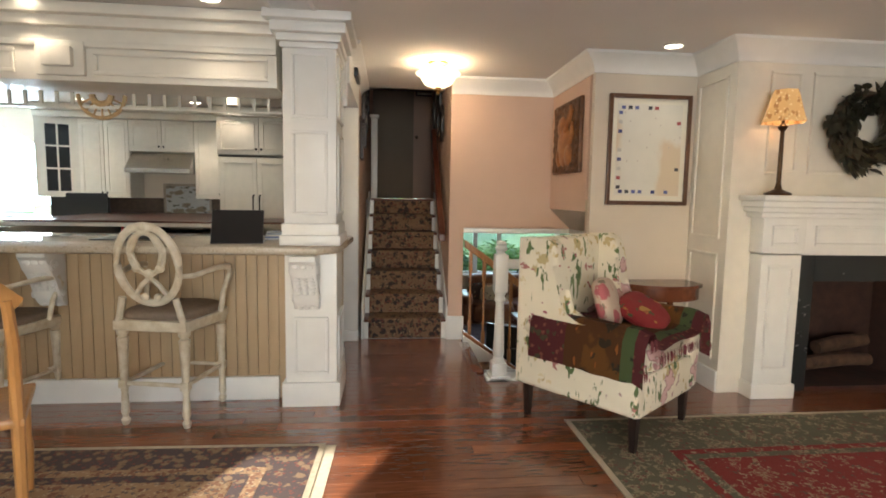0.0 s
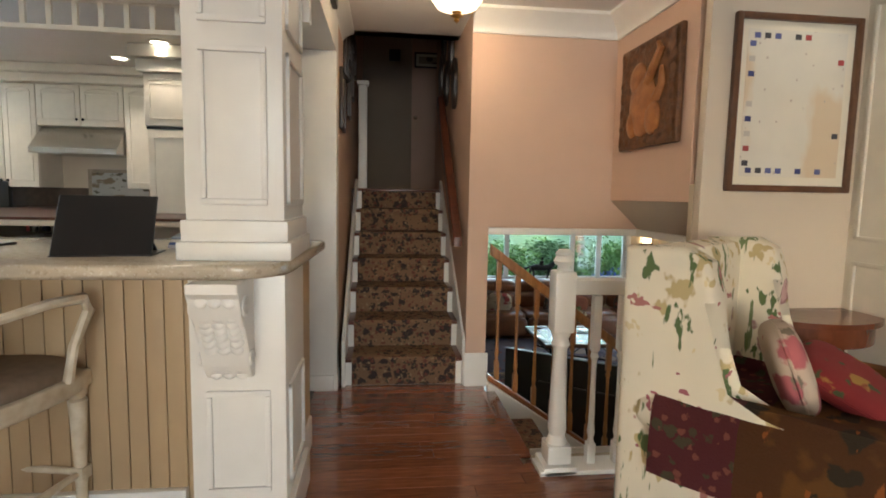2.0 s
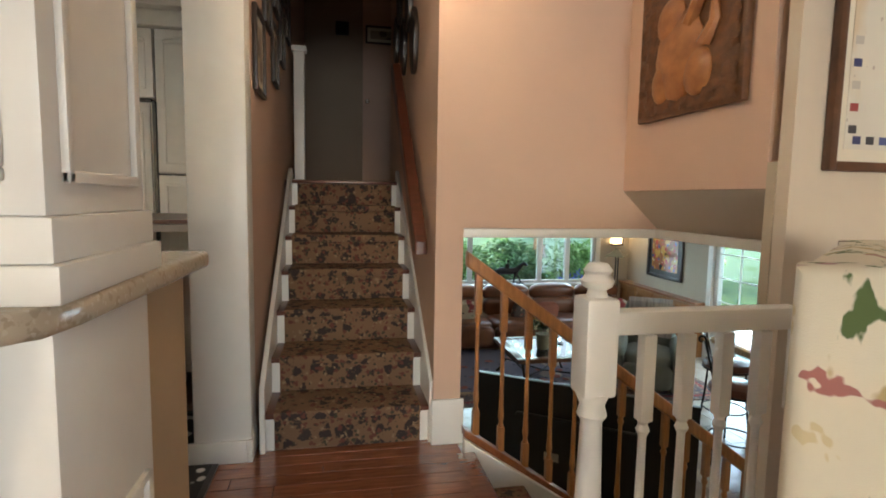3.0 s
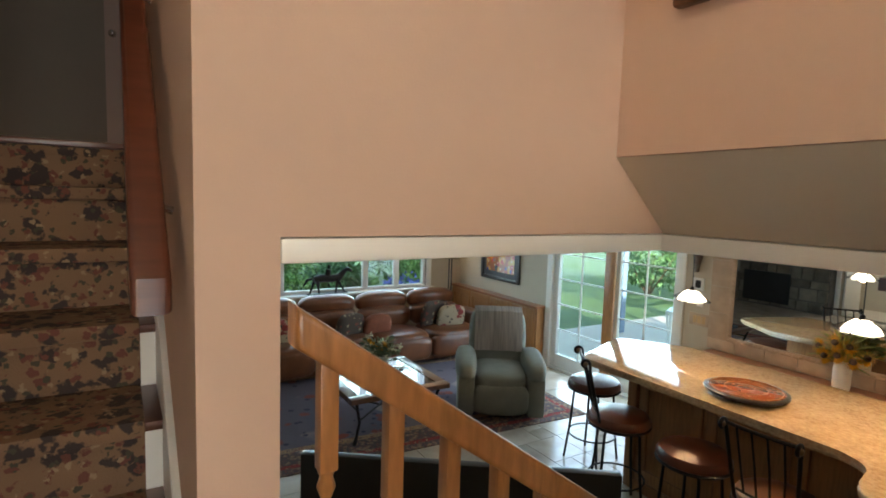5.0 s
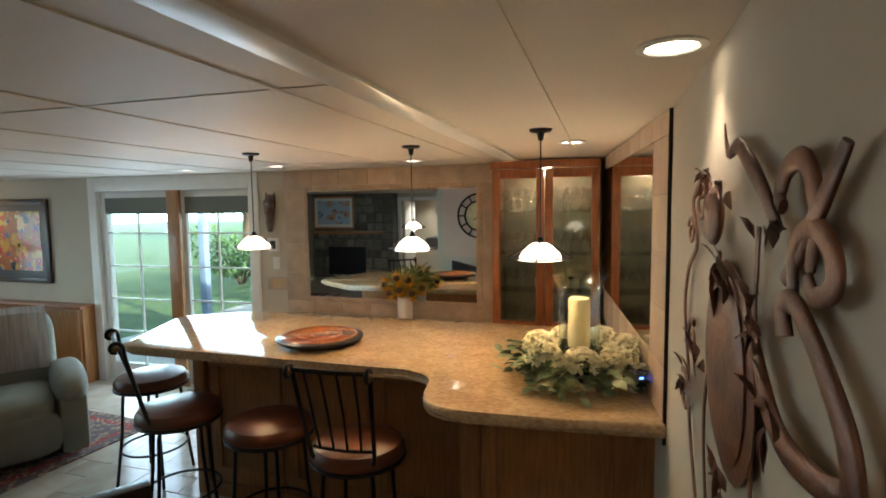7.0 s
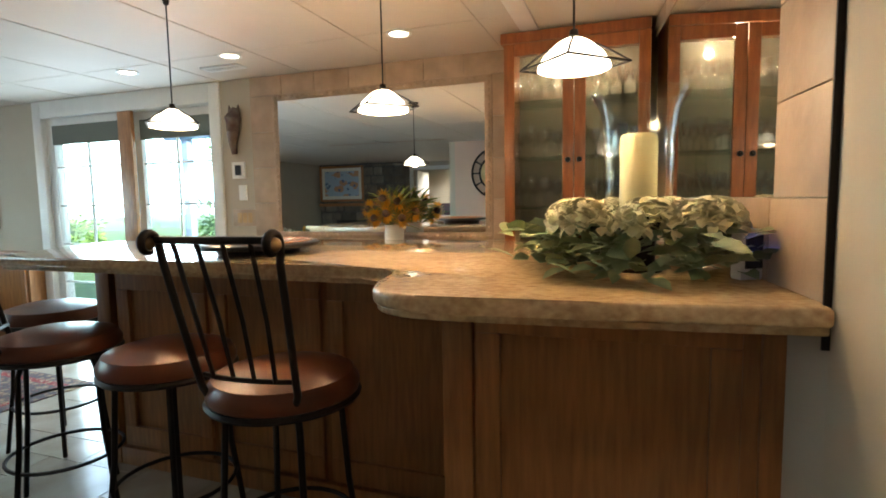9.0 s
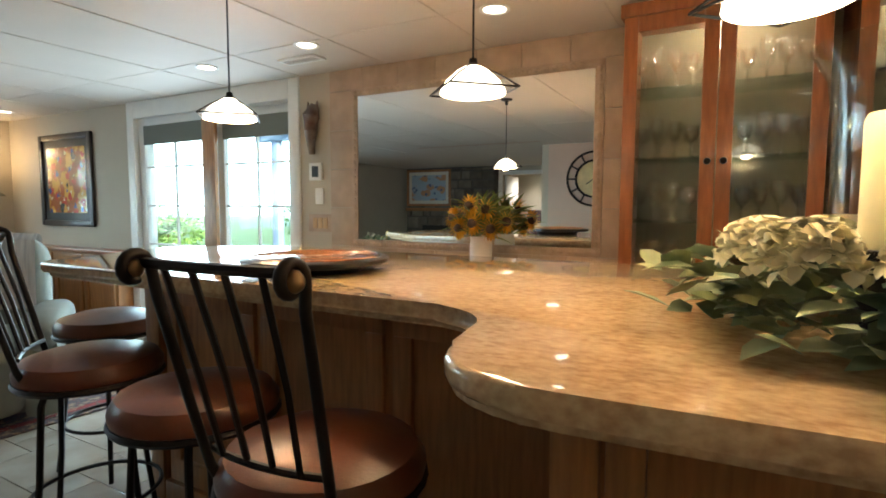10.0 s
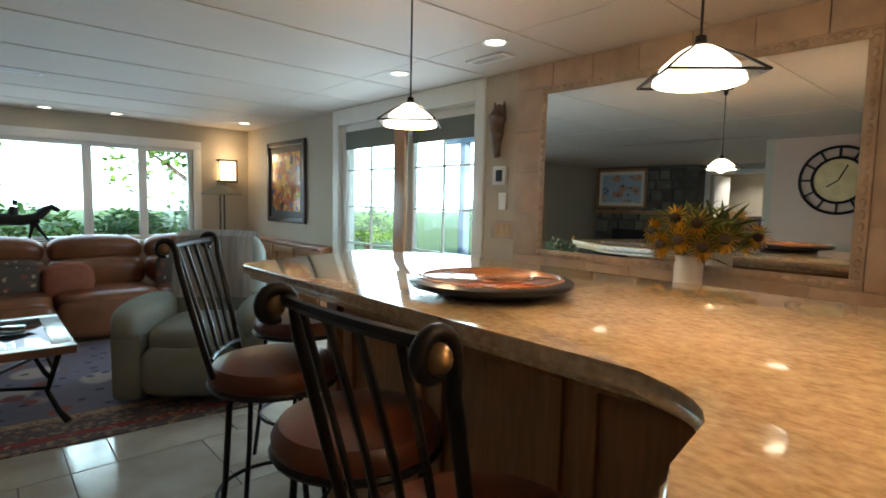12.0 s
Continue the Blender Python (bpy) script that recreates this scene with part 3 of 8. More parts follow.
def crown(name, pts, size=0.11):
    """A cornice of three steps along a line of corners under the ceiling; the room lies to its right."""
    bm = bmesh.new()
    prof = [(0, 0), (size, 0), (size, -0.018), (size * 0.82, -0.03), (size * 0.45, -size * 0.55), (size * 0.22, -size * 0.85), (0.014, -size * 1.02), (0.014, -size * 1.22), (0, -size * 1.22)]
    rings = []
    n = len(pts)
    for i, p in enumerate(pts):
        d0 = (Vector(p) - Vector(pts[i - 1])).normalized() if i else None
        d1 = (Vector(pts[i + 1]) - Vector(p)).normalized() if i < n - 1 else None
        a, b = d0 or d1, d1 or d0
        na, nb = Vector((a.y, -a.x)), Vector((b.y, -b.x))
        m = (na + nb) / (1 + na.dot(nb))
        rings.append([bm.verts.new((p[0] + m.x * u, p[1] + m.y * u, MCEIL + v)) for u, v in prof])
    for p, q in zip(rings, rings[1:]):
        for k in range(len(prof)):
            k2 = (k + 1) % len(prof)
            bm.faces.new([p[k], p[k2], q[k2], q[k]])
    bm.faces.new(rings[0])
    bm.faces.new(rings[-1][::-1])
    return tagged(part(name, bm, WHITE), "white painted cornice under the ceiling", "trim", kind="structure")


crown("crown_moulding", [(NX + 0.0, NY), (EX, NY), (EX, SY), (2.13, SY), (2.13, 3.22), (4.2, 3.22)])
crown("crown_moulding", [(-0.40, 3.62), (-0.40, 5.18)], 0.09)

# fireplace breast with panelling
setting("chimney_breast", CREAM, [((2.13, 3.22, 1.30), (4.2, 3.70, MCEIL)), ((2.13, 3.22, 0), (2.55, 3.70, 1.30)), ((3.9, 3.22, 0), (4.2, 3.70, 1.30)), ((2.55, 3.68, 0), (3.9, 3.70, 1.30)), ((2.55, 3.22, 0.98), (3.9, 3.68, 1.30))], "cream panelled chimney breast", "wall")
setting("wall_behind_chimney", PALE, [((2.28, SY + 0.001, 0.0), (4.4, SY + 0.05, MCEIL))], "pale cream painted wall", "wall")
bm = bmesh.new()
panel_frame(bm, 2.36, 1.50, 2.58, 2.16, 3.22)
panel_frame(bm, 2.66, 1.50, 3.55, 2.16, 3.22)
panel_frame(bm, 3.63, 1.50, 4.15, 2.16, 3.22)
for z0, z1 in ((0.20, 0.95), (1.05, 2.14)):
    for a, b in (((3.30, z0), (3.64, z0 + 0.02)), ((3.30, z1 - 0.02), (3.64, z1)), ((3.30, z0), (3.32, z1)), ((3.62, z0), (3.64, z1))):
        bx(bm, (2.118, a[0], a[1]), (2.132, b[0], b[1]), 0.004)
tagged(part("trim_panels", bm, CREAM), "cream raised panel mouldings of the chimney breast", "trim", kind="structure")
MARBLE = pattern("black_marble", (0.022, 0.025, 0.026), [(5, 0.10, (0.14, 0.15, 0.15), 1.0, (1, 1, 2), 1.6)], rough=0.12, bump=0)
fp = thing("fireplace", pose(2.60, 3.20, 0) @ Matrix.Diagonal((1, 1, 0.975, 1)), "white fireplace surround with black marble and dark firebox", "fireplace")
for x in (-0.30, 1.20):
    bm = bmesh.new()
    bx(bm, (x, -0.10, 0.10), (x + 0.28, 0.015, 0.99), 0.006)
    bx(bm, (x - 0.015, -0.115, 0), (x + 0.295, 0.015, 0.10), 0.006)
    panel_frame(bm, x + 0.05, 0.20, x + 0.23, 0.92, -0.10)
    part("pilaster", bm, WHITE, fp)
    bm = bmesh.new()
    bx(bm, (x - 0.01, -0.11, 1.0), (x + 0.29, 0.015, 1.24), 0.006)
    panel_frame(bm, x + 0.05, 1.05, x + 0.23, 1.19, -0.11)
    part("frieze_block", bm, WHITE, fp)
bm = bmesh.new()
bx(bm, (-0.02, -0.10, 0.99), (1.20, 0.015, 1.24), 0.004)
panel_frame(bm, 0.06, 1.05, 1.12, 1.19, -0.10)
part("frieze", bm, WHITE, fp)
bm = bmesh.new()
for z0, z1, o in ((1.24, 1.275, 0.02), (1.275, 1.31, 0.055), (1.31, 1.35, 0.085), (1.35, 1.385, 0.12)):
    bx(bm, (-0.34 - o * 0.6, -0.12 - o, z0), (1.52 + o * 0.6, 0.015, z1), 0.010)
part("mantel_shelf", bm, WHITE, fp)
boxes("marble_slip", MARBLE, [((-0.02, -0.03, 0.02), (0.14, 0.012, 0.99)), ((1.04, -0.03, 0.02), (1.20, 0.012, 0.99)), ((0.14, -0.03, 0.80), (1.04, 0.012, 0.99))], fp, "black marble slip", bevel=0.003)
SOOT = mat("sooty_brick", (0.05, 0.022, 0.015), 0.85, vary=0.5, scale=14, bump=0.3, bscale=30)
boxes("firebox", SOOT, [((0.10, 0.45, 0.03), (1.10, 0.48, 0.85)), ((0.10, 0.02, 0.0), (1.10, 0.48, 0.03)), ((0.10, 0.03, 0.03), (0.13, 0.45, 0.85)), ((1.07, 0.03, 0.03), (1.10, 0.45, 0.85))], fp, "sooty firebox")
LOGM = mat("charred_log", (0.09, 0.045, 0.025), 0.9, vary=0.6, scale=18, bump=0.5, bscale=25)
for k, (x, y, z, r) in enumerate(((0.3, 0.20, 0.14, 12), (0.5, 0.28, 0.16, -8), (0.42, 0.22, 0.26, 20))):
    bm = bmesh.new()
    a = radians(r)
    tube(bm, [(x, y, z), (x + 0.2 * math.cos(a), y + 0.02, z + 0.2 * math.sin(a) * 0.4), (x + 0.42 * math.cos(a), y, z + 0.42 * math.sin(a) * 0.4)], [0.05, 0.056, 0.045], 9)
    part("log", bm, LOGM, fp)

# lamp and wreath on the chimney breast
SHADE = pattern("amber_lamp_shade", (0.62, 0.36, 0.14), [(28, 0.36, (0.40, 0.17, 0.05), 0.4, (1, 1, 0.5), 0.9), (40, 0.25, (0.75, 0.55, 0.28), 2.0, U, 0.6)], rough=0.4, bump=0)
_b = SHADE.node_tree.nodes["Principled BSDF"]
SHADE.node_tree.links.new(_b.inputs["Base Color"].links[0].from_socket, _b.inputs["Emission Color"])
_b.inputs["Emission Strength"].default_value = 0.17
lamp = thing("table_lamp", (2.36, 3.08, 1.352), "bronze candlestick lamp with a lit amber shade on the mantel", "lamp")
bm = bmesh.new()
lathe(bm, [(0.075, 0), (0.08, 0.012), (0.05, 0.025), (0.022, 0.04), (0.014, 0.08), (0.012, 0.40), (0.022, 0.415), (0.03, 0.43), (0.01, 0.45), (0.008, 0.52)], 16)
part("stand", bm, mat("dark_bronze", (0.09, 0.05, 0.025), 0.35, metal=0.9, vary=0.3), lamp)
bm = bmesh.new()
lathe(bm, [(0.135, 0.455), (0.118, 0.50), (0.085, 0.62), (0.072, 0.655)], 6)
bmesh.ops.delete(bm, geom=[f for f in bm.faces if len(f.verts) > 4], context="FACES")
bmesh.ops.solidify(bm, geom=bm.faces[:], thickness=0.003)
part("shade", bm, SHADE, lamp, "glowing amber glass shade", smooth=0)
point("lamp_bulb", (2.36, 3.08, 1.90), 0.3, radius=0.03)
WREATHLEAF = mat("dried_magnolia_leaf", (0.055, 0.042, 0.022), 0.55, color2=(0.022, 0.026, 0.014), scale=9)


def leaf(bm, p, d, length, width, roll=0.0, bend=0.15):
    """One pointed leaf from p along d, folded a little on its midrib."""
    d = Vector(d).normalized()
    u = d.cross(Vector((0, 0, 1)))
    u = u.normalized() if u.length > 1e-3 else Vector((1, 0, 0))
    u = Matrix.Rotation(roll, 3, d) @ u
    w = u.cross(d)
    p = Vector(p)
    mid = [p + d * length * t - w * bend * length * t * t for t in (0, 0.35, 0.7, 1.0)]
    a = bm.verts.new(mid[0])
    row = []
    for t, f in ((1, 0.5), (2, 0.38)):
        row.append([bm.verts.new(mid[t] + u * width * f + w * width * 0.12), bm.verts.new(mid[t]), bm.verts.new(mid[t] - u * width * f + w * width * 0.12)])
    e = bm.verts.new(mid[3])
    bm.faces.new([a, row[0][1], row[0][0]])
    bm.faces.new([a, row[0][2], row[0][1]])
    for k in (0, 1):
        bm.faces.new([row[0][k], row[0][k + 1], row[1][k + 1], row[1][k]])
    bm.faces.new([row[1][0], row[1][1], e])
    bm.faces.new([row[1][1], row[1][2], e])


rnd = random.Random(5)
wreath = thing("wreath", (3.02, 3.195, 1.80), "dark dried magnolia leaf wreath hung over the mantel", "wreath")
bm = bmesh.new()
for k in range(420):
    a = rnd.uniform(0, math.tau)
    r = rnd.uniform(0.10, 0.27)
    dr = rnd.uniform(-0.6, 1.0)
    d = Vector((math.cos(a) * dr - math.sin(a) * 0.7, -0.35 - rnd.random() * 0.5, math.sin(a) * dr + math.cos(a) * 0.7))
    leaf(bm, (r * math.cos(a), -0.03, r * math.sin(a)), d, rnd.uniform(0.07, 0.13), rnd.uniform(0.035, 0.06), rnd.uniform(-1, 1))
part("leaves", bm, WREATHLEAF, wreath)
bm = bmesh.new()
tube(bm, [(0.22 * math.cos(k * math.tau / 24), -0.02, 0.22 * math.sin(k * math.tau / 24)) for k in range(24)], 0.03, 8, closed=True)
part("ring", bm, BARK, wreath)

# framed map
FRAMEW = mat("walnut_frame", (0.13, 0.055, 0.025), 0.35, vary=0.4, scale=20, coat=0.2)


def framed(name, m, w, h, fw, fd, frame_mat, mount, picture, mount_w, label, category="picture"):
    """A picture: frame of four bars, mount and picture, lying in the xz plane and facing -y."""
    t = thing(name, m, label, category)
    boxes("frame", frame_mat, [((-w / 2, -fd, -h / 2), (-w / 2 + fw, 0, h / 2)), ((w / 2 - fw, -fd, -h / 2), (w / 2, 0, h / 2)), ((-w / 2 + fw, -fd, h / 2 - fw), (w / 2 - fw, 0, h / 2)), ((-w / 2 + fw, -fd, -h / 2), (w / 2 - fw, 0, -h / 2 + fw))], t, bevel=fw * 0.2)
    if mount:
        boxes("mount", mount, [((-w / 2 + fw, -fd * 0.35, -h / 2 + fw), (w / 2 - fw, -0.001, h / 2 - fw))], t)
    boxes("print", picture, [((-w / 2 + fw + mount_w, -fd * 0.35 - 0.002, -h / 2 + fw + mount_w), (w / 2 - fw - mount_w, -fd * 0.3, h / 2 - fw - mount_w))], t)
    return t


MAPP = pattern("printed_chart", (0.70, 0.68, 0.60), [(2.2, 0.42, (0.66, 0.55, 0.40), 0.35, (1, 1, 0.6), 0.6), (16, 0.10, (0.50, 0.45, 0.40), 2.0, U, 0.4)], rough=0.35, bump=0, coat=0.5)
fm = framed("framed_map", Matrix.Translation((1.775, SY - 0.002, 1.67)) @ Matrix.Diagonal((0.88, 1, 0.94, 1)), 0.71, 0.85, 0.032, 0.03, FRAMEW, mat("ivory_mount", (0.76, 0.72, 0.60), 0.4, coat=0.5), MAPP, 0.042, "old chart with small flags in a walnut frame")
rnd = random.Random(11)
for side in range(4):
    for k in range(9):
        if rnd.random() < 0.45:
            continue
        u = -0.23 + k * 0.057
        x, z = (u, 0.322) if side == 0 else (u, -0.322) if side == 1 else (-0.252, u * 1.25) if side == 2 else (0.252, u * 1.25)
        c = rnd.choice([(0.04, 0.05, 0.16), (0.35, 0.06, 0.06), (0.50, 0.48, 0.44), (0.05, 0.05, 0.06), (0.10, 0.12, 0.30)])
        nm = "flag_ink_%d" % (int(c[0] * 100))
        im = bpy.data.materials.get(nm) or mat(nm, c, 0.4)
        boxes("printed_flag", im, [((x - 0.017, -0.0130, z - 0.013), (x + 0.017, -0.0122, z + 0.013))], fm)

# carved wooden panel on the stairwell wall
CARVED = mat("carved_golden_wood", (0.40, 0.165, 0.05), 0.42, color2=(0.22, 0.08, 0.025), scale=14, bump=0.25, bscale=30, coat=0.15)
CARVEDK = mat("carved_dark_wood", (0.16, 0.065, 0.022), 0.5, color2=(0.07, 0.03, 0.012), scale=26, bump=0.5, bscale=40)
cv = thing("carved_panel", Matrix.Translation((EX - 0.002, 4.19, 1.80)) @ pose(0, 0, 0, 0, 0, 90), "carved wooden relief panel of a curled leaf figure", "carving")
# in the panel's own frame x runs along the wall and -y looks out... turned so that it faces the stairs
cv.matrix_basis = Matrix.Translation((EX - 0.002, 4.185, 1.80)) @ pose(0, 0, 0, 0, 0, -90) @ Matrix.Diagonal((1.18, 1, 0.93, 1))
bm = bmesh.new()
bx(bm, (-0.27, -0.03, -0.31), (0.27, 0, 0.31), 0.008)
part("board", bm, CARVEDK, cv)
bm = bmesh.new()
N = 28
grid = []
for i in range(N + 1):
    row = []
    for j in range(N + 1):
        x, z = -0.25 + 0.5 * i / N, -0.29 + 0.58 * j / N
        rim = max(abs(x) / 0.25, abs(z) / 0.29) > 0.74
        h = 0.010 * (noise.noise(Vector((x * 34, z * 34, 0))) > 0.0) if rim else 0.0
        row.append(bm.verts.new((x, -0.031 - h - 0.003 * noise.noise(Vector((x * 60, z * 60, 2))), z)))
    grid.append(row)
for i in range(N):
    for j in range(N):
        bm.faces.new([grid[i][j], grid[i + 1][j], grid[i + 1][j + 1], grid[i][j + 1]])
part("relief_border", bm, CARVEDK, cv)
bm = bmesh.new()
for cx, cz, rx, rz_ in ((-0.03, -0.06, 0.13, 0.19), (-0.08, 0.10, 0.08, 0.10), (0.07, -0.15, 0.07, 0.10), (-0.12, -0.16, 0.05, 0.09)):
    r0 = bmesh.ops.create_uvsphere(bm, u_segments=14, v_segments=8, radius=1)["verts"]
    bmesh.ops.transform(bm, matrix=Matrix.Translation((cx, -0.030, cz)) @ Matrix.Diagonal((rx, 0.030, rz_, 1)), verts=r0)
tube(bm, [(0.02, -0.035, 0.05), (0.08, -0.04, 0.14), (0.13, -0.04, 0.22), (0.10, -0.04, 0.26)], [0.03, 0.028, 0.022, 0.012], 8)
tube(bm, [(0.10, -0.035, -0.05), (0.15, -0.04, 0.02), (0.14, -0.04, 0.12)], [0.03, 0.022, 0.010], 8)
part("relief", bm, CARVED, cv, "golden carved relief")

# wing chair
wc = thing("wing_chair", pose(1.185, 2.87, 0, 0, 0, 38) @ Matrix.Diagonal((1.02, 1.02, 0.99, 1)), "wing chair in cream floral upholstery with dark wooden legs", "armchair")
for x in (-0.30, 0.30):
    for y in (-0.33, 0.33):
        bm = bmesh.new()
        lathe(bm, [(0.020, 0), (0.026, 0.10), (0.034, 0.26)], 4, m=Matrix.Translation((x, y, 0)) @ pose(0, 0, 0, 0, 0, 45))
        part("leg", bm, mat("espresso_leg", (0.018, 0.010, 0.008), 0.35) if not bpy.data.materials.get("espresso_leg") else bpy.data.materials["espresso_leg"], wc, "dark tapered leg")
bm = bmesh.new()
bx(bm, (-0.34, -0.37, 0.20), (0.34, 0.37, 0.42), 0.025)
part("seat_base", bm, FLORAL, wc)
bm = pillow_mesh(0.56, 0.60, 0.16, 5.0, 8)
part("seat_cushion", bm, FLORAL, wc, at=Matrix.Translation((0, -0.07, 0.47)))
bm = bmesh.new()
bx(bm, (-0.33, 0.24, 0.36), (0.33, 0.38, 1.09), 0.05)
part("backrest", bm, FLORAL, wc)
for sx in (-1, 1):
    bm = bmesh.new()
    prism(bm, [(-0.37, 0.22), (-0.38, 0.50), (-0.36, 0.585), (-0.28, 0.62), (-0.02, 0.63), (0.08, 0.68), (0.12, 0.80), (0.10, 0.95), (0.13, 1.06), (0.20, 1.10), (0.37, 1.09), (0.37, 0.22)], sx * 0.335 - 0.055, sx * 0.335 + 0.055, axis="x", bevel=0.030, segments=3)
    part("wing", bm, FLORAL, wc)
    bm = bmesh.new()
    lathe(bm, [(0.055, -0.30), (0.066, -0.28), (0.066, 0.06), (0.05, 0.08)], 14, m=Matrix.Translation((sx * 0.345, 0, 0.585)) @ pose(0, 0, 0, 90, 0, 0) @ pose(0, 0, 0, 0, 0, 0))
    part("arm_roll", bm, FLORAL, wc)
THROW = pattern("tapestry_throw", (0.12, 0.045, 0.015), [(5, 0.45, (0.20, 0.085, 0.02), 0.4, U, 0.9), (9, 0.28, (0.05, 0.035, 0.02), 1.2, U, 0.8), (7, 0.16, (0.42, 0.13, 0.03), 3.3, (1, 2.5, 1), 0.8)], bump=0.5, bscale=150)
THROWG = pattern("green_throw_band", (0.10, 0.15, 0.06), [(20, 0.3, (0.04, 0.05, 0.03), 1.0, U, 0.6)], bump=0.5, bscale=150)
THROWR = pattern("plum_throw_band", (0.14, 0.03, 0.035), [(16, 0.3, (0.10, 0.09, 0.05), 1.0, U, 0.6), (24, 0.25, (0.30, 0.10, 0.07), 2.0, U, 0.6)], bump=0.5, bscale=150)
th = thing("throw_blanket", wc.matrix_basis @ Matrix.Translation((0, 0, 0.0)), "brown, green and plum tapestry throw spread over the seat", "blanket")


def drape(y0, y1, lift=0.014):
    """A strip across the chair, over both arms and the seat, between two depths."""
    bm = bmesh.new()
    xs = [-0.425, -0.42, -0.41, -0.37, -0.32, -0.28, -0.26, -0.2, -0.1, 0.0, 0.1, 0.2, 0.26, 0.28, 0.32, 0.37, 0.41, 0.42, 0.425]
    zs = [0.40, 0.50, 0.60, 0.665, 0.665, 0.62, 0.575, 0.565, 0.575, 0.58, 0.575, 0.565, 0.575, 0.62, 0.665, 0.665, 0.60, 0.50, 0.40]
    rows = []
    for j in range(9):
        y = y0 + (y1 - y0) * j / 8
        rows.append([bm.verts.new((x, y, z + lift + 0.012 * noise.noise(Vector((x * 7, y * 9, 3))) + (0.0 if y > -0.36 else -0.35 * (-0.36 - y)))) for x, z in zip(xs, zs)])
    for a, b in zip(rows, rows[1:]):
        for k in range(len(xs) - 1):
            bm.faces.new([a[k], a[k + 1], b[k + 1], b[k]])
    bmesh.ops.solidify(bm, geom=bm.faces[:], thickness=0.006)
    return bm


part("field", drape(-0.30, 0.02), THROW, th)
part("green_band", drape(-0.365, -0.30), THROWG, th)
part("plum_band", drape(-0.42, -0.365), THROWR, th)
part("red_field", drape(0.02, 0.25), THROWR, th)
rnd = random.Random(3)
bm = bmesh.new()
for k in range(70):
    x = -0.42 + 0.84 * k / 69
    z = 0.565 if abs(x) < 0.27 else 0.655 if abs(x) < 0.39 else 0.52
    leaf(bm, (x, -0.42, z - 0.02), (rnd.uniform(-0.2, 0.2), -0.25, -1), 0.07, 0.012)
part("fringe", bm, THROWR, th)


def throw_pillow(name, m, w, h, d, material, label):
    t = thing(name, m, label, "cushion")
    part("cover", pillow_mesh(w, d, h, 3.2, 8), material, t)
    bm = bmesh.new()
    pts = []
    for k in range(40):
        a = k * math.tau / 40
        c, s_ = math.cos(a), math.sin(a)
        q = (abs(c) ** 3.2 + abs(s_) ** 3.2) ** (-1 / 3.2)
        pts.append((c * q * w / 2, 0, s_ * q * h / 2))
    tube(bm, pts, 0.006, 6, closed=True)
    part("piping", bm, material, t)
    return t


PINKC = pattern("pink_floral_cushion", (0.55, 0.44, 0.34), [(7, 0.34, (0.42, 0.12, 0.13), 0.5, U, 0.8), (11, 0.24, (0.20, 0.17, 0.12), 2.1, U, 0.7)], bump=0.2)
REDC = pattern("red_gold_cushion", (0.22, 0.018, 0.02), [(8, 0.28, (0.36, 0.22, 0.05), 1.4, U, 0.8), (13, 0.2, (0.06, 0.08, 0.03), 3.1, U, 0.7)], bump=0.3)
throw_pillow("pillow", wc.matrix_basis @ Matrix.Translation((-0.02, 0.0, 0.715)) @ pose(0, 0, 0, -20, 6, 18), 0.34, 0.29, 0.11, PINKC, "pink floral pillow leaning in the wing chair")
throw_pillow("pillow", wc.matrix_basis @ Matrix.Translation((0.19, -0.12, 0.645)) @ pose(0, 0, 0, -62, -6, 10), 0.36, 0.30, 0.11, REDC, "red and gold pillow lying in the wing chair")

# half-moon table against the map wall
hm = thing("demilune_table", (1.86, SY - 0.004, 0), "half-moon mahogany console table against the wall", "table")
MAHOG = mat("mahogany", (0.20, 0.055, 0.022), 0.25, vary=0.4, scale=10, stretch=(1, 6, 1), coat=0.3)
arc = [(0.36 * math.cos(a), -0.34 * math.sin(a)) for a in [math.pi * k / 20 for k in range(21)]]
bm = bmesh.new()
prism(bm, arc, 0.69, 0.715, 0.006)
part("tabletop", bm, MAHOG, hm)
bm = bmesh.new()
prism(bm, [(x * 0.93, y * 0.92) for x, y in arc], 0.60, 0.69)
part("apron", bm, MAHOG, hm)
for a in (8, 90, 172):
    bm = bmesh.new()
    x, y = 0.31 * math.cos(radians(a)), -0.02 - 0.26 * math.sin(radians(a))
    lathe(bm, [(0.012, 0), (0.018, 0.3), (0.022, 0.60)], 4, m=Matrix.Translation((x, y, 0)) @ pose(0, 0, 0, 0, 0, 45))
    part("leg", bm, MAHOG, hm)

# rugs
def rug(name, m, w, d, bands, label, fringe=None):
    """Rectangular rug from bands of (inset, material), outermost first."""
    t = thing(name, m, label, "rug")
    for k, (inset, mt) in enumerate(bands):
        nxt = bands[k + 1][0] if k + 1 < len(bands) else None
        h = 0.008 + 0.0012 * k
        bm = bmesh.new()
        a, b = w / 2 - inset, d / 2 - inset
        if nxt is None:
            bx(bm, (-a, -b, 0), (a, b, h), 0.002)
        else:
            e, f = w / 2 - nxt, d / 2 - nxt
            for p, q in (((-a, -b), (a, -f)), ((-a, f), (a, b)), ((-a, -f), (-e, f)), ((e, -f), (a, f))):
                bx(bm, (p[0], p[1], 0), (q[0], q[1], h))
        part("field" if nxt is None else "border", bm, mt, t)
    if fringe:
        bm = bmesh.new()
        for k in range(int(d / 0.012)):
            for sx in (-1, 1):
                y = -d / 2 + k * 0.012
                bx(bm, (sx * w / 2, y, 0), (sx * (w / 2 + 0.055), y + 0.007, 0.004))
        part("fringe", bm, fringe, t)
    return t


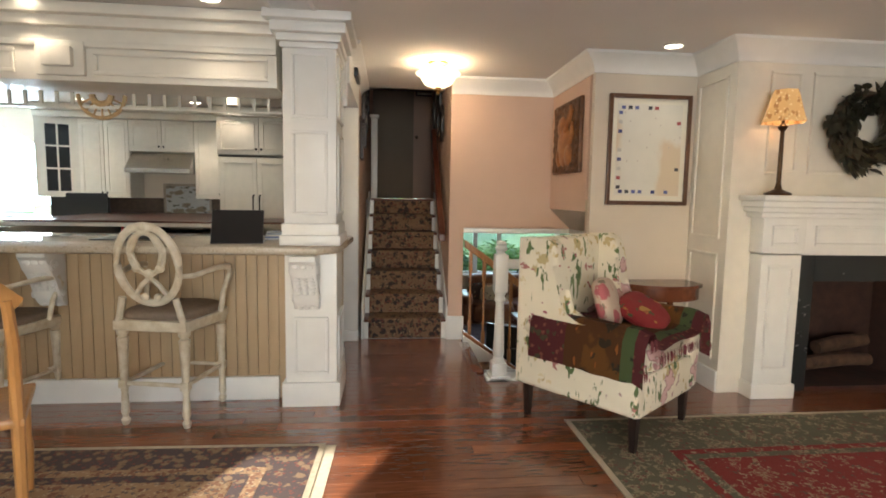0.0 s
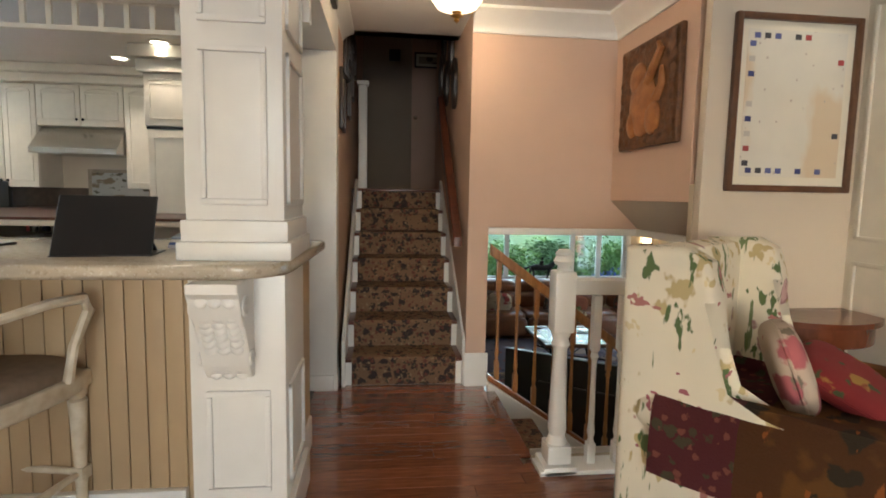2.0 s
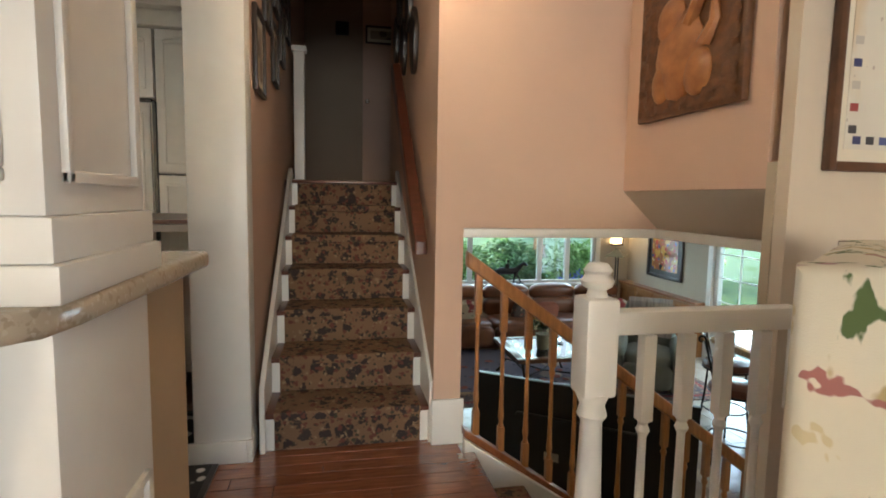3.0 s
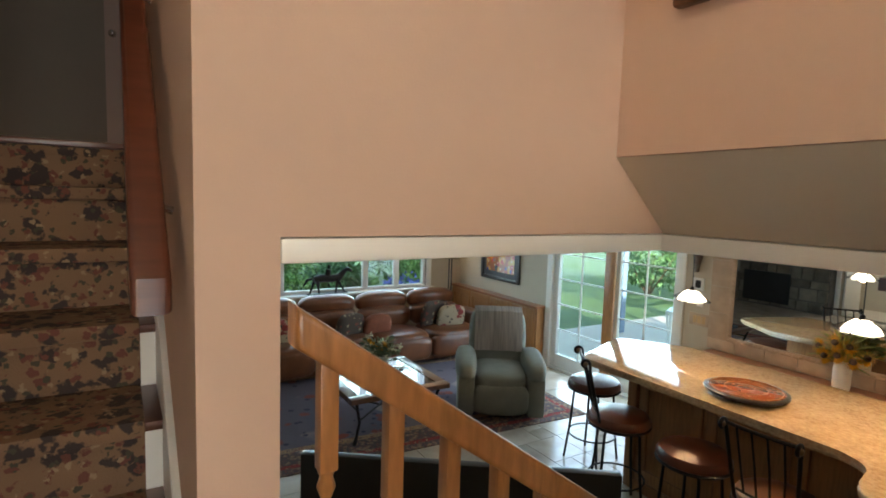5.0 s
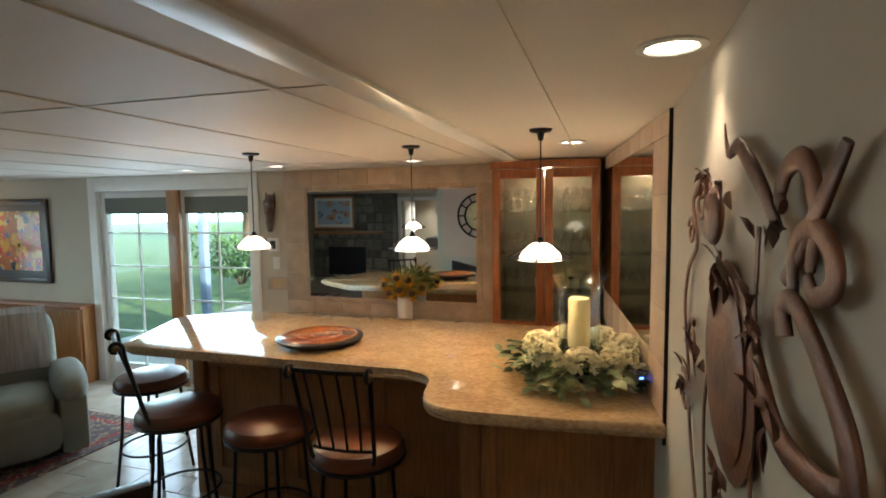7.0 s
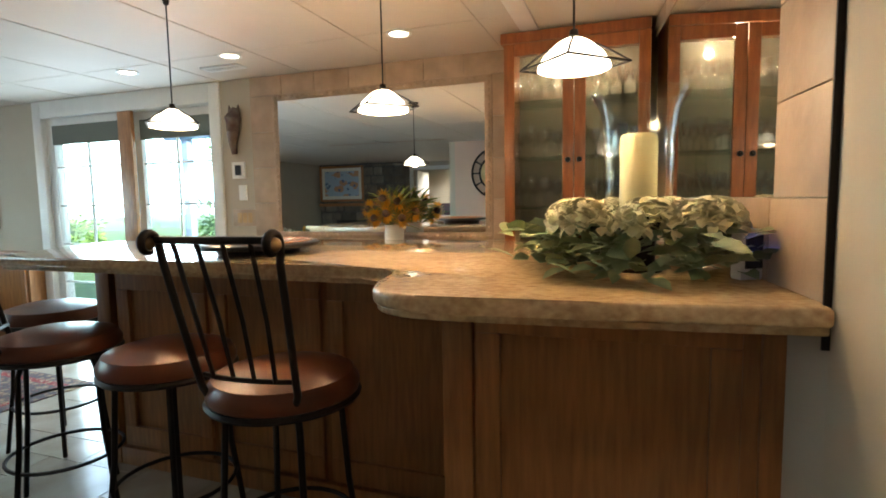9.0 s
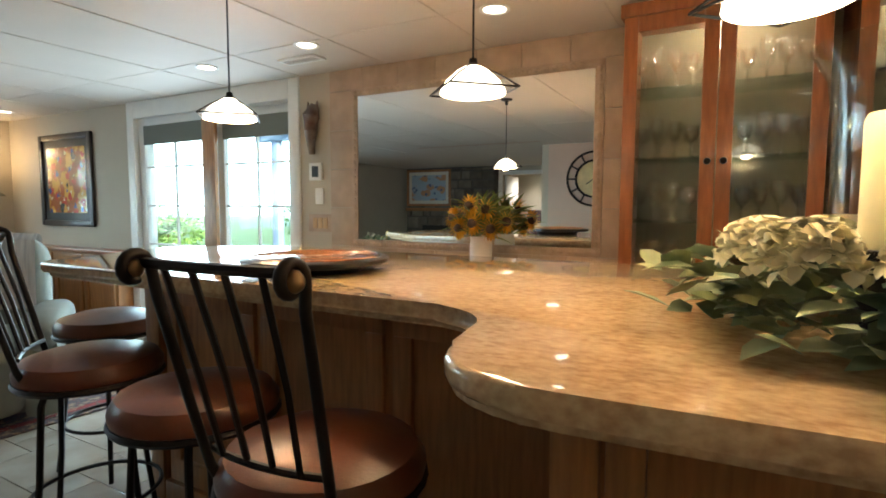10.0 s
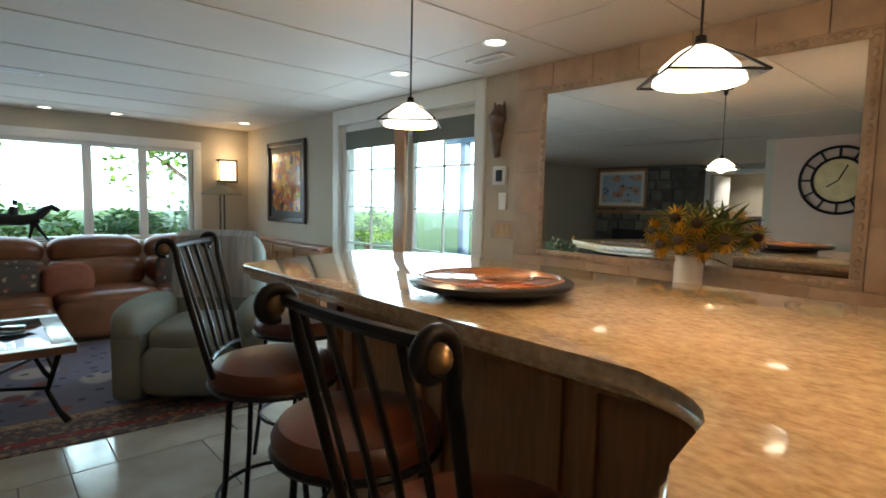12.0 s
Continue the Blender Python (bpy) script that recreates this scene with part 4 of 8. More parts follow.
WOOL = mat("undyed_wool", (0.60, 0.52, 0.38), 0.95, vary=0.2, scale=40, bump=0.3)
rug("area_rug", pose(-2.04, 1.30, 0.0, 0, 0, -1.5), 3.15, 2.72, [(0.0, WOOL), (0.03, RUGNAVY), (0.24, RUGTAN), (0.30, RUGNAVY), (0.36, RUGTAN)], "faded tan and navy oriental rug on the floor", WOOL)
rug("area_rug", pose(2.49, 1.60, 0.0, 0, 0, 0.5), 3.1, 2.5, [(0.0, WOOL), (0.03, RUGOLIVE), (0.42, RUGRED), (0.47, RUGOLIVE), (0.52, RUGRED)], "red and olive oriental rug before the fireplace")

# ceiling fittings
CAN = glow("downlight_glass", (1.0, 0.90, 0.72), 3)


def can(p, energy=0, spread=110):
    t = thing("recessed_light", p, "round recessed ceiling light, switched on", "ceiling light", "recessed ceiling lights")
    bm = bmesh.new()
    lathe(bm, [(0.075, 0), (0.078, -0.006), (0.06, -0.008), (0.055, -0.002)], 20)
    part("trim_ring", bm, WHITE, t)
    bm = bmesh.new()
    lathe(bm, [(0.054, -0.003), (0.0, -0.0045)], 20)
    part("lens", bm, CAN, t)
    if energy:
        downlight("recessed_lamp", (p[0], p[1], p[2] - 0.02), energy, spread=spread)


for x, y, z, e in ((-2.08, 3.06, MCEIL, 2.4), (-1.08, 2.98, MCEIL, 2.4), (1.79, 3.42, MCEIL, 1.2), (3.0, 2.75, MCEIL, 0), (-3.4, 6.0, KCEIL, 4), (-2.21, 6.0, KCEIL, 6), (-1.70, 5.47, KCEIL, 5)):
    can((x, y, z), e)


def vent(m, w, d, label="white slatted ceiling air vent"):
    t = thing("ceiling_vent", m, label, "air vent", "ceiling vents")
    boxes("frame", WHITE, [((-w / 2, -d / 2, -0.012), (w / 2, -d / 2 + 0.025, 0)), ((-w / 2, d / 2 - 0.025, -0.012), (w / 2, d / 2, 0)), ((-w / 2, -d / 2 + 0.025, -0.012), (-w / 2 + 0.025, d / 2 - 0.025, 0)), ((w / 2 - 0.025, -d / 2 + 0.025, -0.012), (w / 2, d / 2 - 0.025, 0))], t, bevel=0.003)
    boxes("backing", BLACK, [((-w / 2 + 0.025, -d / 2 + 0.025, -0.003), (w / 2 - 0.025, d / 2 - 0.025, -0.001))], t)
    n = int((d - 0.05) / 0.022)
    for k in range(n):
        y = -d / 2 + 0.036 + k * 0.022
        bm = bmesh.new()
        bx(bm, (-w / 2 + 0.025, y - 0.006, -0.010), (w / 2 - 0.025, y + 0.002, -0.006))
        part("slat", bm, WHITE, t)


vent(Matrix.Translation((-0.66, 3.0, MCEIL)), 0.27, 0.24)
cl = thing("ceiling_lamp", pose(0.262, 4.14, MCEIL) @ Matrix.Diagonal((1, 1, 0.74, 1)), "lit frosted glass bowl lamp with a brass finial", "ceiling light")
bm = bmesh.new()
lathe(bm, [(0.0, 0), (0.085, 0), (0.08, -0.02), (0.045, -0.035), (0.03, -0.05)], 20)
part("canopy", bm, mat("aged_brass", (0.55, 0.36, 0.14), 0.3, metal=1.0), cl)
bm = bmesh.new()
lathe(bm, [(0.16, -0.10), (0.172, -0.115), (0.15, -0.135), (0.13, -0.15), (0.125, -0.18), (0.10, -0.225), (0.05, -0.25), (0.015, -0.258)], 28)
bmesh.ops.delete(bm, geom=[f for f in bm.faces if len(f.verts) > 4], context="FACES")
bmesh.ops.solidify(bm, geom=bm.faces[:], thickness=0.004)
part("bowl", bm, glow("frosted_bowl", (1.0, 0.82, 0.55), 0.8), cl, "glowing frosted glass bowl")
bm = bmesh.new()
lathe(bm, [(0.03, -0.255), (0.02, -0.27), (0.034, -0.285), (0.012, -0.30), (0.016, -0.315), (0.0, -0.335)], 12)
part("finial", bm, bpy.data.materials["aged_brass"], cl)
for o in cl.children:
    if o.name.startswith("bowl"):
        o.visible_shadow = False
point("ceiling_bulb", (0.262, 4.14, MCEIL - 0.13), 2.6, (1.0, 0.80, 0.58), 0.05)
# ---- kitchen peninsula and pillar ----
pen = thing("peninsula", (0, 0, 0), "kitchen peninsula with tan beadboard front and white base", "kitchen island")
TANB = mat("tan_beadboard_paint", (0.47, 0.34, 0.20), 0.5, vary=0.06, scale=7, bump=0.04, bscale=120)
boxes("core", TANB, [((-6.0, 3.300, 0), (-0.62, 3.92, 0.955))], pen)
boxes("base_board", WHITE, [((-6.0, 3.262, 0), (-0.80, 3.298, 0.15)), ((-0.455, 3.60, 0), (-0.44, 3.90, 0.15))], pen, bevel=0.006)
for k in range(60):
    x = -0.80 - k * 0.0655
    bm = bmesh.new()
    bx(bm, (x - 0.0625, 3.285, 0.15), (x, 3.301, 0.955), 0.004)
    part("beadboard", bm, TANB, pen)
boxes("end_panel", TANB, [((-0.62, 3.62, 0.0), (-0.452, 3.92, 0.955))], pen, "tan painted end panel")
ct = thing("peninsula_counter", (0, 0, 0.955), "grey-beige granite bar counter with a rounded edge", "counter")
bm = bmesh.new()
out = [(-6.0, 3.02), (-0.55, 3.02)] + [(-0.55 + 0.13 * math.sin(a), 3.15 - 0.13 * math.cos(a)) for a in [radians(15 * k) for k in range(1, 6)]] + [(-0.40, 3.20), (-0.375, 3.90), (-0.395, 3.97), (-6.0, 3.97)]
prism(bm, out, 0, 0.045, 0.016)
part("slab", bm, GRANITE2, ct)

pil = thing("pillar", (-0.58, 3.35, 0), "white panelled pillar rising through the counter to the ceiling", "pillar")


def pillar_block(name, hw, hd, z0, z1, panels, mt=WHITE):
    bm = bmesh.new()
    bx(bm, (-hw, -hd, z0), (hw, hd, z1), 0.006)
    for a, b in panels:
        panel_frame(bm, -hw + 0.05, a, hw - 0.05, b, -hd, 0.02, 0.012)
        for p, q in (((a), (a + 0.02)), ((b - 0.02), b)):
            bx(bm, (hw - 0.002, -hd + 0.05, p), (hw + 0.012, hd - 0.05, q), 0.004)
        for y in (-hd + 0.05, hd - 0.07):
            bx(bm, (hw - 0.002, y, a), (hw + 0.012, y + 0.02, b), 0.004)
    return part(name, bm, mt, pil)


pillar_block("lower_shaft", 0.155, 0.20, 0.15, 0.955, [(0.20, 0.56)])
pillar_block("plinth", 0.175, 0.22, 0.0, 0.15, [])
pillar_block("upper_base", 0.18, 0.225, 1.0, 1.06, [])
pillar_block("upper_base_moulding", 0.168, 0.213, 1.06, 1.13, [])
pillar_block("upper_shaft", 0.155, 0.20, 1.13, 2.18, [(1.18, 1.68), (1.75, 2.13)])
bm = bmesh.new()
for z0, z1, o in ((2.15, 2.185, 0.015), (2.185, 2.23, 0.03), (2.23, 2.29, 0.06), (2.29, 2.343, 0.095)):
    bx(bm, (-0.155 - o, -0.20 - o, z0), (0.155 + o, 0.20 + o, z1), 0.012)
part("capital", bm, WHITE, pil)


def corbel(m):
    """A carved scroll bracket: stepped top, acanthus-like lumps and two scrolls."""
    t = thing("corbel", m, "white carved scroll corbel under the counter", "bracket", "counter corbels")
    bm = bmesh.new()
    prism(bm, [(0, 0), (-0.20, 0), (-0.20, -0.03), (-0.17, -0.05), (-0.165, -0.10), (-0.12, -0.15), (-0.085, -0.20), (-0.075, -0.27), (-0.05, -0.31), (-0.02, -0.34), (0, -0.34)], -0.075, 0.075, axis="x", bevel=0.008)
    part("bracket", bm, WHITE, t)
    bm = bmesh.new()
    for sx in (-0.077, 0.077):
        for cy, cz, r in ((-0.125, -0.085, 0.035), (-0.055, -0.265, 0.026)):
            tube(bm, [(sx, cy + r * (1 - k / 30) * math.cos(k * 0.42), cz + r * (1 - k / 30) * math.sin(k * 0.42)) for k in range(24)], 0.007, 6)
    for k in range(12):
        z = -0.045 - 0.024 * k
        y = -0.178 + 0.0125 * k
        for sx in (-0.7, 0, 0.7):
            q = bmesh.ops.create_uvsphere(bm, u_segments=8, v_segments=6, radius=1)["verts"]
            bmesh.ops.transform(bm, matrix=Matrix.Translation((sx * 0.06, y + 0.016, z - 0.01)) @ pose(0, 0, 0, -25, sx * 25, 0) @ Matrix.Diagonal((0.024, 0.012, 0.026, 1)), verts=q)
    part("carving", bm, WHITE, t)


corbel(Matrix.Translation((-2.12, 3.285, 0.953)))
corbel(Matrix.Translation((-0.60, 3.149, 0.953)))
corbel(Matrix.Translation((-3.6, 3.285, 0.953)))

# beam over the peninsula
bmn = bmesh.new()
bx(bmn, (-6.99, 3.22, 2.02), (-0.78, 3.58, 2.20), 0.005)
bx(bmn, (-6.99, 3.20, 2.20), (-0.78, 3.60, 2.235), 0.008)
bx(bmn, (-6.99, 3.16, 2.30), (-0.78, 3.64, 2.36), 0.02)
bx(bmn, (-6.99, 3.21, 2.23), (-0.78, 3.59, 2.31), 0.01)
bx(bmn, (-6.99, 3.12, 2.355), (-0.78, 3.68, 2.419), 0.02)
for a, b in ((-1.80, -0.83), (-3.1, -2.22), (-4.3, -3.3)):
    panel_frame(bmn, a, 2.055, b, 2.185, 3.22)
tagged(part("kitchen_beam", bmn, CREAM, at=Matrix.Translation((0, 0, -0.166)) @ Matrix.Diagonal((1, 1, 1.0376, 1))), "cream panelled beam above the peninsula", "beam", kind="structure")
boxes_ = thing("beam_plaque", (-1.97, 3.22, 1.955), "cream square block on the panelled beam", "trim")
bm = bmesh.new()
bx(bm, (-0.13, -0.03, 0), (0.13, 0.0, 0.19), 0.006)
bx(bm, (-0.08, -0.07, 0.045), (0.08, -0.03, 0.155), 0.012)
part("block", bm, CREAM, boxes_)
val = thing("lattice_valance", pose(0, 3.69, 1.845) @ Matrix.Diagonal((0.86, 1, 1, 1)), "cream lattice valance with a sunburst ornament", "valance")
for z in (0, 0.11):
    boxes("rail", CREAM, [((-5.2, -0.01, z), (-0.80, 0.01, z + 0.018))], val)
for k in range(38):
    x = -0.86 - k * 0.112
    if abs(x + 2.33) < 0.19:
        continue
    boxes("slat", CREAM, [((x - 0.011, -0.008, 0.018), (x + 0.011, 0.008, 0.11))], val)
for x in (-5.0, -3.6, -0.95):
    boxes("hanger", CREAM, [((x - 0.012, -0.008, 0.12), (x + 0.012, 0.008, 0.392))], val)
bm = bmesh.new()
tube(bm, [(-2.33 + 0.17 * math.cos(a), 0, 0.09 + 0.15 * math.sin(a)) for a in [math.pi + math.pi * k / 18 for k in range(19)]], 0.014, 6)
tube(bm, [(-2.33 + 0.07 * math.cos(a), 0, 0.09 + 0.06 * math.sin(a)) for a in [math.pi + math.pi * k / 10 for k in range(11)]], 0.022, 6)
for k in range(1, 8):
    a = math.pi + math.pi * k / 8
    tube(bm, [(-2.33 + 0.07 * math.cos(a), 0, 0.09 + 0.06 * math.sin(a)), (-2.33 + 0.17 * math.cos(a), 0, 0.09 + 0.15 * math.sin(a))], 0.007, 5)
part("sunburst", bm, PINE, val, "pale wooden sunburst")

# bar stools with oval backs
STOOLW = mat("antique_white_paint", (0.72, 0.66, 0.53), 0.4, color2=(0.55, 0.46, 0.32), scale=18, bump=0.06, bscale=60)
SEATF = mat("taupe_seat_fabric", (0.24, 0.18, 0.13), 0.85, vary=0.2, scale=30, bump=0.2, bscale=300)


STOOL_SIZE = Matrix.Diagonal((0.95, 0.98, 0.915, 1))


def oval_stool():
    t = thing("bar_stool", pose(-1.36, 3.10, 0, 0, 0, -11) @ STOOL_SIZE, "antique white bar stool with a pierced oval back", "bar stool", "stools at the kitchen peninsula")
    for x in (-0.19, 0.19):
        for y in (-0.20, 0.20):
            bm = bmesh.new()
            lathe(bm, [(0.017, 0), (0.026, 0.03), (0.015, 0.05), (0.024, 0.08), (0.018, 0.20), (0.024, 0.26), (0.020, 0.28), (0.028, 0.48), (0.032, 0.545), (0.022, 0.555), (0.032, 0.57), (0.034, 0.60)], 12, m=Matrix.Translation((x, y, 0)))
            bx(bm, (x - 0.024, y - 0.024, 0.235), (x + 0.024, y + 0.024, 0.285), 0.005)
            part("leg", bm, STOOLW, t)
    for a, b in (((-0.19, -0.20), (0.19, -0.20)), ((-0.19, 0.20), (0.19, 0.20)), ((-0.19, -0.20), (-0.19, 0.20)), ((0.19, -0.20), (0.19, 0.20))):
        bm = bmesh.new()
        tube(bm, [(a[0], a[1], 0.26), ((a[0] + b[0]) / 2, (a[1] + b[1]) / 2, 0.262), (b[0], b[1], 0.26)], [0.012, 0.015, 0.012], 8)
        part("stretcher", bm, STOOLW, t)
    out = [(-0.22, -0.235), (0.22, -0.235), (0.245, -0.1), (0.255, 0.12), (0.22, 0.235), (-0.22, 0.235), (-0.255, 0.12), (-0.245, -0.1)]
    bm = bmesh.new()
    prism(bm, out, 0.595, 0.66, 0.012)
    part("seat_frame", bm, STOOLW, t)
    bm = pillow_mesh(0.46, 0.44, 0.09, 4.0, 7)
    part("seat", bm, SEATF, t, "taupe padded seat", at=Matrix.Translation((0, 0.01, 0.675)))
    bm = bmesh.new()
    lean = pose(0, -0.225, 0.995, 8, 0, 0)
    tube(bm, [lean @ Vector((0.185 * math.cos(k * math.tau / 40), 0, 0.235 * math.sin(k * math.tau / 40))) for k in range(40)], 0.022, 8, closed=True, flat=(0.8, 1.1))
    part("back_oval", bm, STOOLW, t)
    bm = bmesh.new()
    for sx in (-1, 1):
        tube(bm, [lean @ Vector(p) for p in ((sx * 0.10, 0, -0.19), (sx * 0.05, 0, -0.12), (-sx * 0.06, 0, -0.02), (-sx * 0.09, 0, 0.08), (-sx * 0.04, 0, 0.18), (sx * 0.04, 0, 0.215))], 0.014, 8)
    tube(bm, [lean @ Vector((0.105 * math.cos(k * math.tau / 24), 0, 0.07 + 0.125 * math.sin(k * math.tau / 24))) for k in range(24)], 0.013, 7, closed=True)
    for x, z in ((-0.07, -0.02), (0.07, -0.02), (0, -0.05), (0, 0.235), (-0.04, -0.2), (0.04, -0.2)):
        r0 = bmesh.ops.create_uvsphere(bm, u_segments=10, v_segments=6, radius=0.026)["verts"]
        bmesh.ops.translate(bm, verts=r0, vec=lean @ Vector((x, 0, z)))
    part("back_scroll", bm, STOOLW, t)
    for sx in (-1, 1):
        bm = bmesh.new()
        tube(bm, [(sx * 0.20, -0.215, 0.63), (sx * 0.16, -0.225, 0.80)], 0.02, 8)
        part("back_post", bm, STOOLW, t)
        bm = bmesh.new()
        tube(bm, [(sx * 0.175, -0.235, 0.93), (sx * 0.23, -0.15, 0.93), (sx * 0.27, 0.02, 0.955), (sx * 0.28, 0.14, 0.95), (sx * 0.275, 0.17, 0.90), (sx * 0.255, 0.12, 0.78), (sx * 0.245, 0.10, 0.65)], [0.014, 0.016, 0.018, 0.02, 0.018, 0.016, 0.018], 8)
        part("arm", bm, STOOLW, t)
    return t


st = oval_stool()
copy_thing(st, pose(-2.33, 3.13, 0, 0, 0, -11) @ STOOL_SIZE)
copy_thing(st, pose(-3.3, 3.13, 0, 0, 0, -8) @ STOOL_SIZE)

# dining chair at the rug, seen from behind
dc = thing("dining_chair", pose(-1.72, 2.0, 0.010, 0, 0, -150), "honey pine slat-back dining chair on the tan rug", "chair")
HONEY = mat("honey_pine", (0.60, 0.30, 0.10), 0.3, vary=0.25, scale=8, stretch=(5, 5, 1), coat=0.3)
for x in (-0.19, 0.19):
    for y, h in ((-0.19, 0.44),):
        bm = bmesh.new()
        lathe(bm, [(0.015, 0), (0.024, 0.2), (0.018, 0.24), (0.022, 0.44)], 10, m=Matrix.Translation((x, y, 0)))
        part("leg", bm, HONEY, dc)
    bm = bmesh.new()
    tube(bm, [(x, 0.22, 0), (x, 0.20, 0.44), (x * 1.02, 0.25, 0.75), (x * 0.98, 0.30, 0.92)], [0.018, 0.022, 0.02, 0.018], 8)
    part("back_post", bm, HONEY, dc)
bm = bmesh.new()
prism(bm, [(-0.23, -0.22), (0.23, -0.22), (0.21, 0.22), (-0.21, 0.22)], 0.43, 0.465, 0.012)
part("seat", bm, HONEY, dc)
bm = bmesh.new()
tube(bm, [(-0.22, 0.285, 0.90), (-0.15, 0.305, 0.955), (0, 0.315, 0.975), (0.15, 0.305, 0.955), (0.22, 0.285, 0.90)], [0.022, 0.04, 0.045, 0.04, 0.022], 10, flat=(0.5, 1))
part("top_rail", bm, HONEY, dc)
for k in range(5):
    x = -0.13 + 0.065 * k
    bm = bmesh.new()
    tube(bm, [(x * 0.9, 0.20, 0.46), (x, 0.235, 0.65), (x * 1.02, 0.30, 0.94)], 0.014, 6, flat=(0.6, 1.3))
    part("slat", bm, HONEY, dc)

# ---- kitchen back wall ----
KITCHEN = Matrix.Diagonal((0.86, 0.965, 0.94, 1))     # its far wall was laid out larger
before_kitchen = set(bpy.data.objects)
def cab_door(bm, x0, z0, x1, z1, y, arch=False):
    bx(bm, (x0 + 0.003, y - 0.018, z0 + 0.003), (x1 - 0.003, y, z1 - 0.003), 0.004)
    panel_frame(bm, x0 + 0.045, z0 + 0.05, x1 - 0.045, z1 - (0.075 if arch else 0.05), y - 0.018, 0.014, 0.008)
    if arch:
        c, w = (x0 + x1) / 2, (x1 - x0) / 2 - 0.05
        tube(bm, [(c + w * math.cos(a), y - 0.022, z1 - 0.075 + 0.03 * math.sin(a)) for a in [math.pi * k / 10 for k in range(11)]], 0.007, 5)


KNOB = mat("black_knob", (0.015, 0.012, 0.010), 0.35, metal=0.5)


def wall_cabinet(x0, x1, z0, z1, y, depth, doors, label="cream raised-panel kitchen wall cabinet", arch=True):
    t = thing("wall_cabinet", (0, 0, 0), label, "kitchen cabinet", "cream kitchen cabinets")
    t.location = ((x0 + x1) / 2, y, z0)
    w, h = (x1 - x0) / 2, z1 - z0
    boxes("body", CREAM, [((-w, 0, 0), (w, depth, h))], t, bevel=0.003)
    for k in range(doors):
        a, b = -w + 2 * w * k / doors, -w + 2 * w * (k + 1) / doors
        bm = bmesh.new()
        cab_door(bm, a, 0, b, h, -0.001, arch)
        d = part("door", bm, CREAM, t)
        bm = bmesh.new()
        kx = b - 0.03 if k % 2 == 0 else a + 0.03
        r0 = bmesh.ops.create_uvsphere(bm, u_segments=10, v_segments=6, radius=0.013)["verts"]
        bmesh.ops.translate(bm, verts=r0, vec=(kx, -0.035, 0.06))
        part("knob", bm, KNOB, d)
    return t


wall_cabinet(-4.23, -3.60, 1.31, 2.26, 6.65, 0.348, 2)
wall_cabinet(-3.595, -2.765, 1.88, 2.26, 6.65, 0.348, 2)
wall_cabinet(-2.76, -2.40, 1.31, 2.26, 6.65, 0.348, 1)
wall_cabinet(-2.18, -1.20, 1.81, 2.22, 5.82, 0.60, 2)
wall_cabinet(-1.19, -0.63, 0.10, 1.35, 5.82, 0.60, 1, "tall cream pantry cabinet, lower part", False)
wall_cabinet(-1.19, -0.63, 1.36, 2.22, 5.82, 0.60, 1, "tall cream pantry cabinet, upper part")
gc = thing("glass_cabinet", pose(-4.48, 6.62, 1.31, 0, 0, 20), "cream corner cabinet with a divided glass door", "kitchen cabinet", "cream kitchen cabinets")
boxes("body", CREAM, [((-0.24, 0.28, 0), (0.24, 0.30, 0.95)), ((-0.24, 0, 0), (-0.22, 0.28, 0.95)), ((0.22, 0, 0), (0.24, 0.28, 0.95)), ((-0.22, 0, 0), (0.22, 0.28, 0.02)), ((-0.22, 0, 0.93), (0.22, 0.28, 0.95))], gc)
boxes("door", CREAM, [((-0.24, -0.02, 0), (-0.13, 0, 0.95)), ((0.13, -0.02, 0), (0.24, 0, 0.95)), ((-0.13, -0.02, 0), (0.13, 0, 0.07)), ((-0.13, -0.02, 0.87), (0.13, 0, 0.95)), ((-0.01, -0.018, 0.07), (0.01, -0.002, 0.87)), ((-0.13, -0.018, 0.33), (0.13, -0.002, 0.35)), ((-0.13, -0.018, 0.60), (0.13, -0.002, 0.62))], gc)
boxes("pane", mat("dark_cabinet_glass", (0.02, 0.022, 0.025), 0.05), [((-0.13, -0.009, 0.07), (0.13, -0.007, 0.87))], gc)
setting("trim_kitchen", CREAM, [((-4.75, 6.56, 2.262), (-2.38, 7.0, 2.34)), ((-4.75, 6.50, 2.34), (-2.38, 7.0, 2.418)), ((-2.22, 5.76, 2.222), (-0.62, 6.4, 2.32)), ((-2.25, 5.70, 2.32), (-0.62, 6.4, 2.418))], "cream cornice above the kitchen cabinets", "trim", bevel=0.015)
# base cabinets, worktop, splashback
for x0, x1 in ((-6.2, -5.4), (-5.4, -4.6), (-4.6, -3.95), (-3.95, -3.42), (-2.66, -2.3)):
    t = thing("base_cabinet", ((x0 + x1) / 2, 6.42, 0), "cream kitchen base cabinet with a panelled door", "kitchen cabinet", "cream kitchen cabinets")
    w = (x1 - x0) / 2
    boxes("body", CREAM, [((-w, 0, 0.1), (w, 0.575, 0.86)), ((-w, 0.06, 0), (w, 0.575, 0.1))], t)
    bm = bmesh.new()
    cab_door(bm, -w, 0.12, w, 0.86, 0)
    part("door", bm, CREAM, t)
wt = thing("kitchen_worktop", (0, 0, 0.862), "grey-beige granite kitchen worktop", "counter")
boxes("slab", GRANITE2, [((-6.2, 6.38, 0), (-3.42, 6.998, 0.038)), ((-2.66, 6.38, 0), (-2.3, 6.998, 0.038))], wt, bevel=0.008)
DARKT = mat("brown_tile_splash", (0.10, 0.065, 0.045), 0.3, vary=0.4, scale=16)
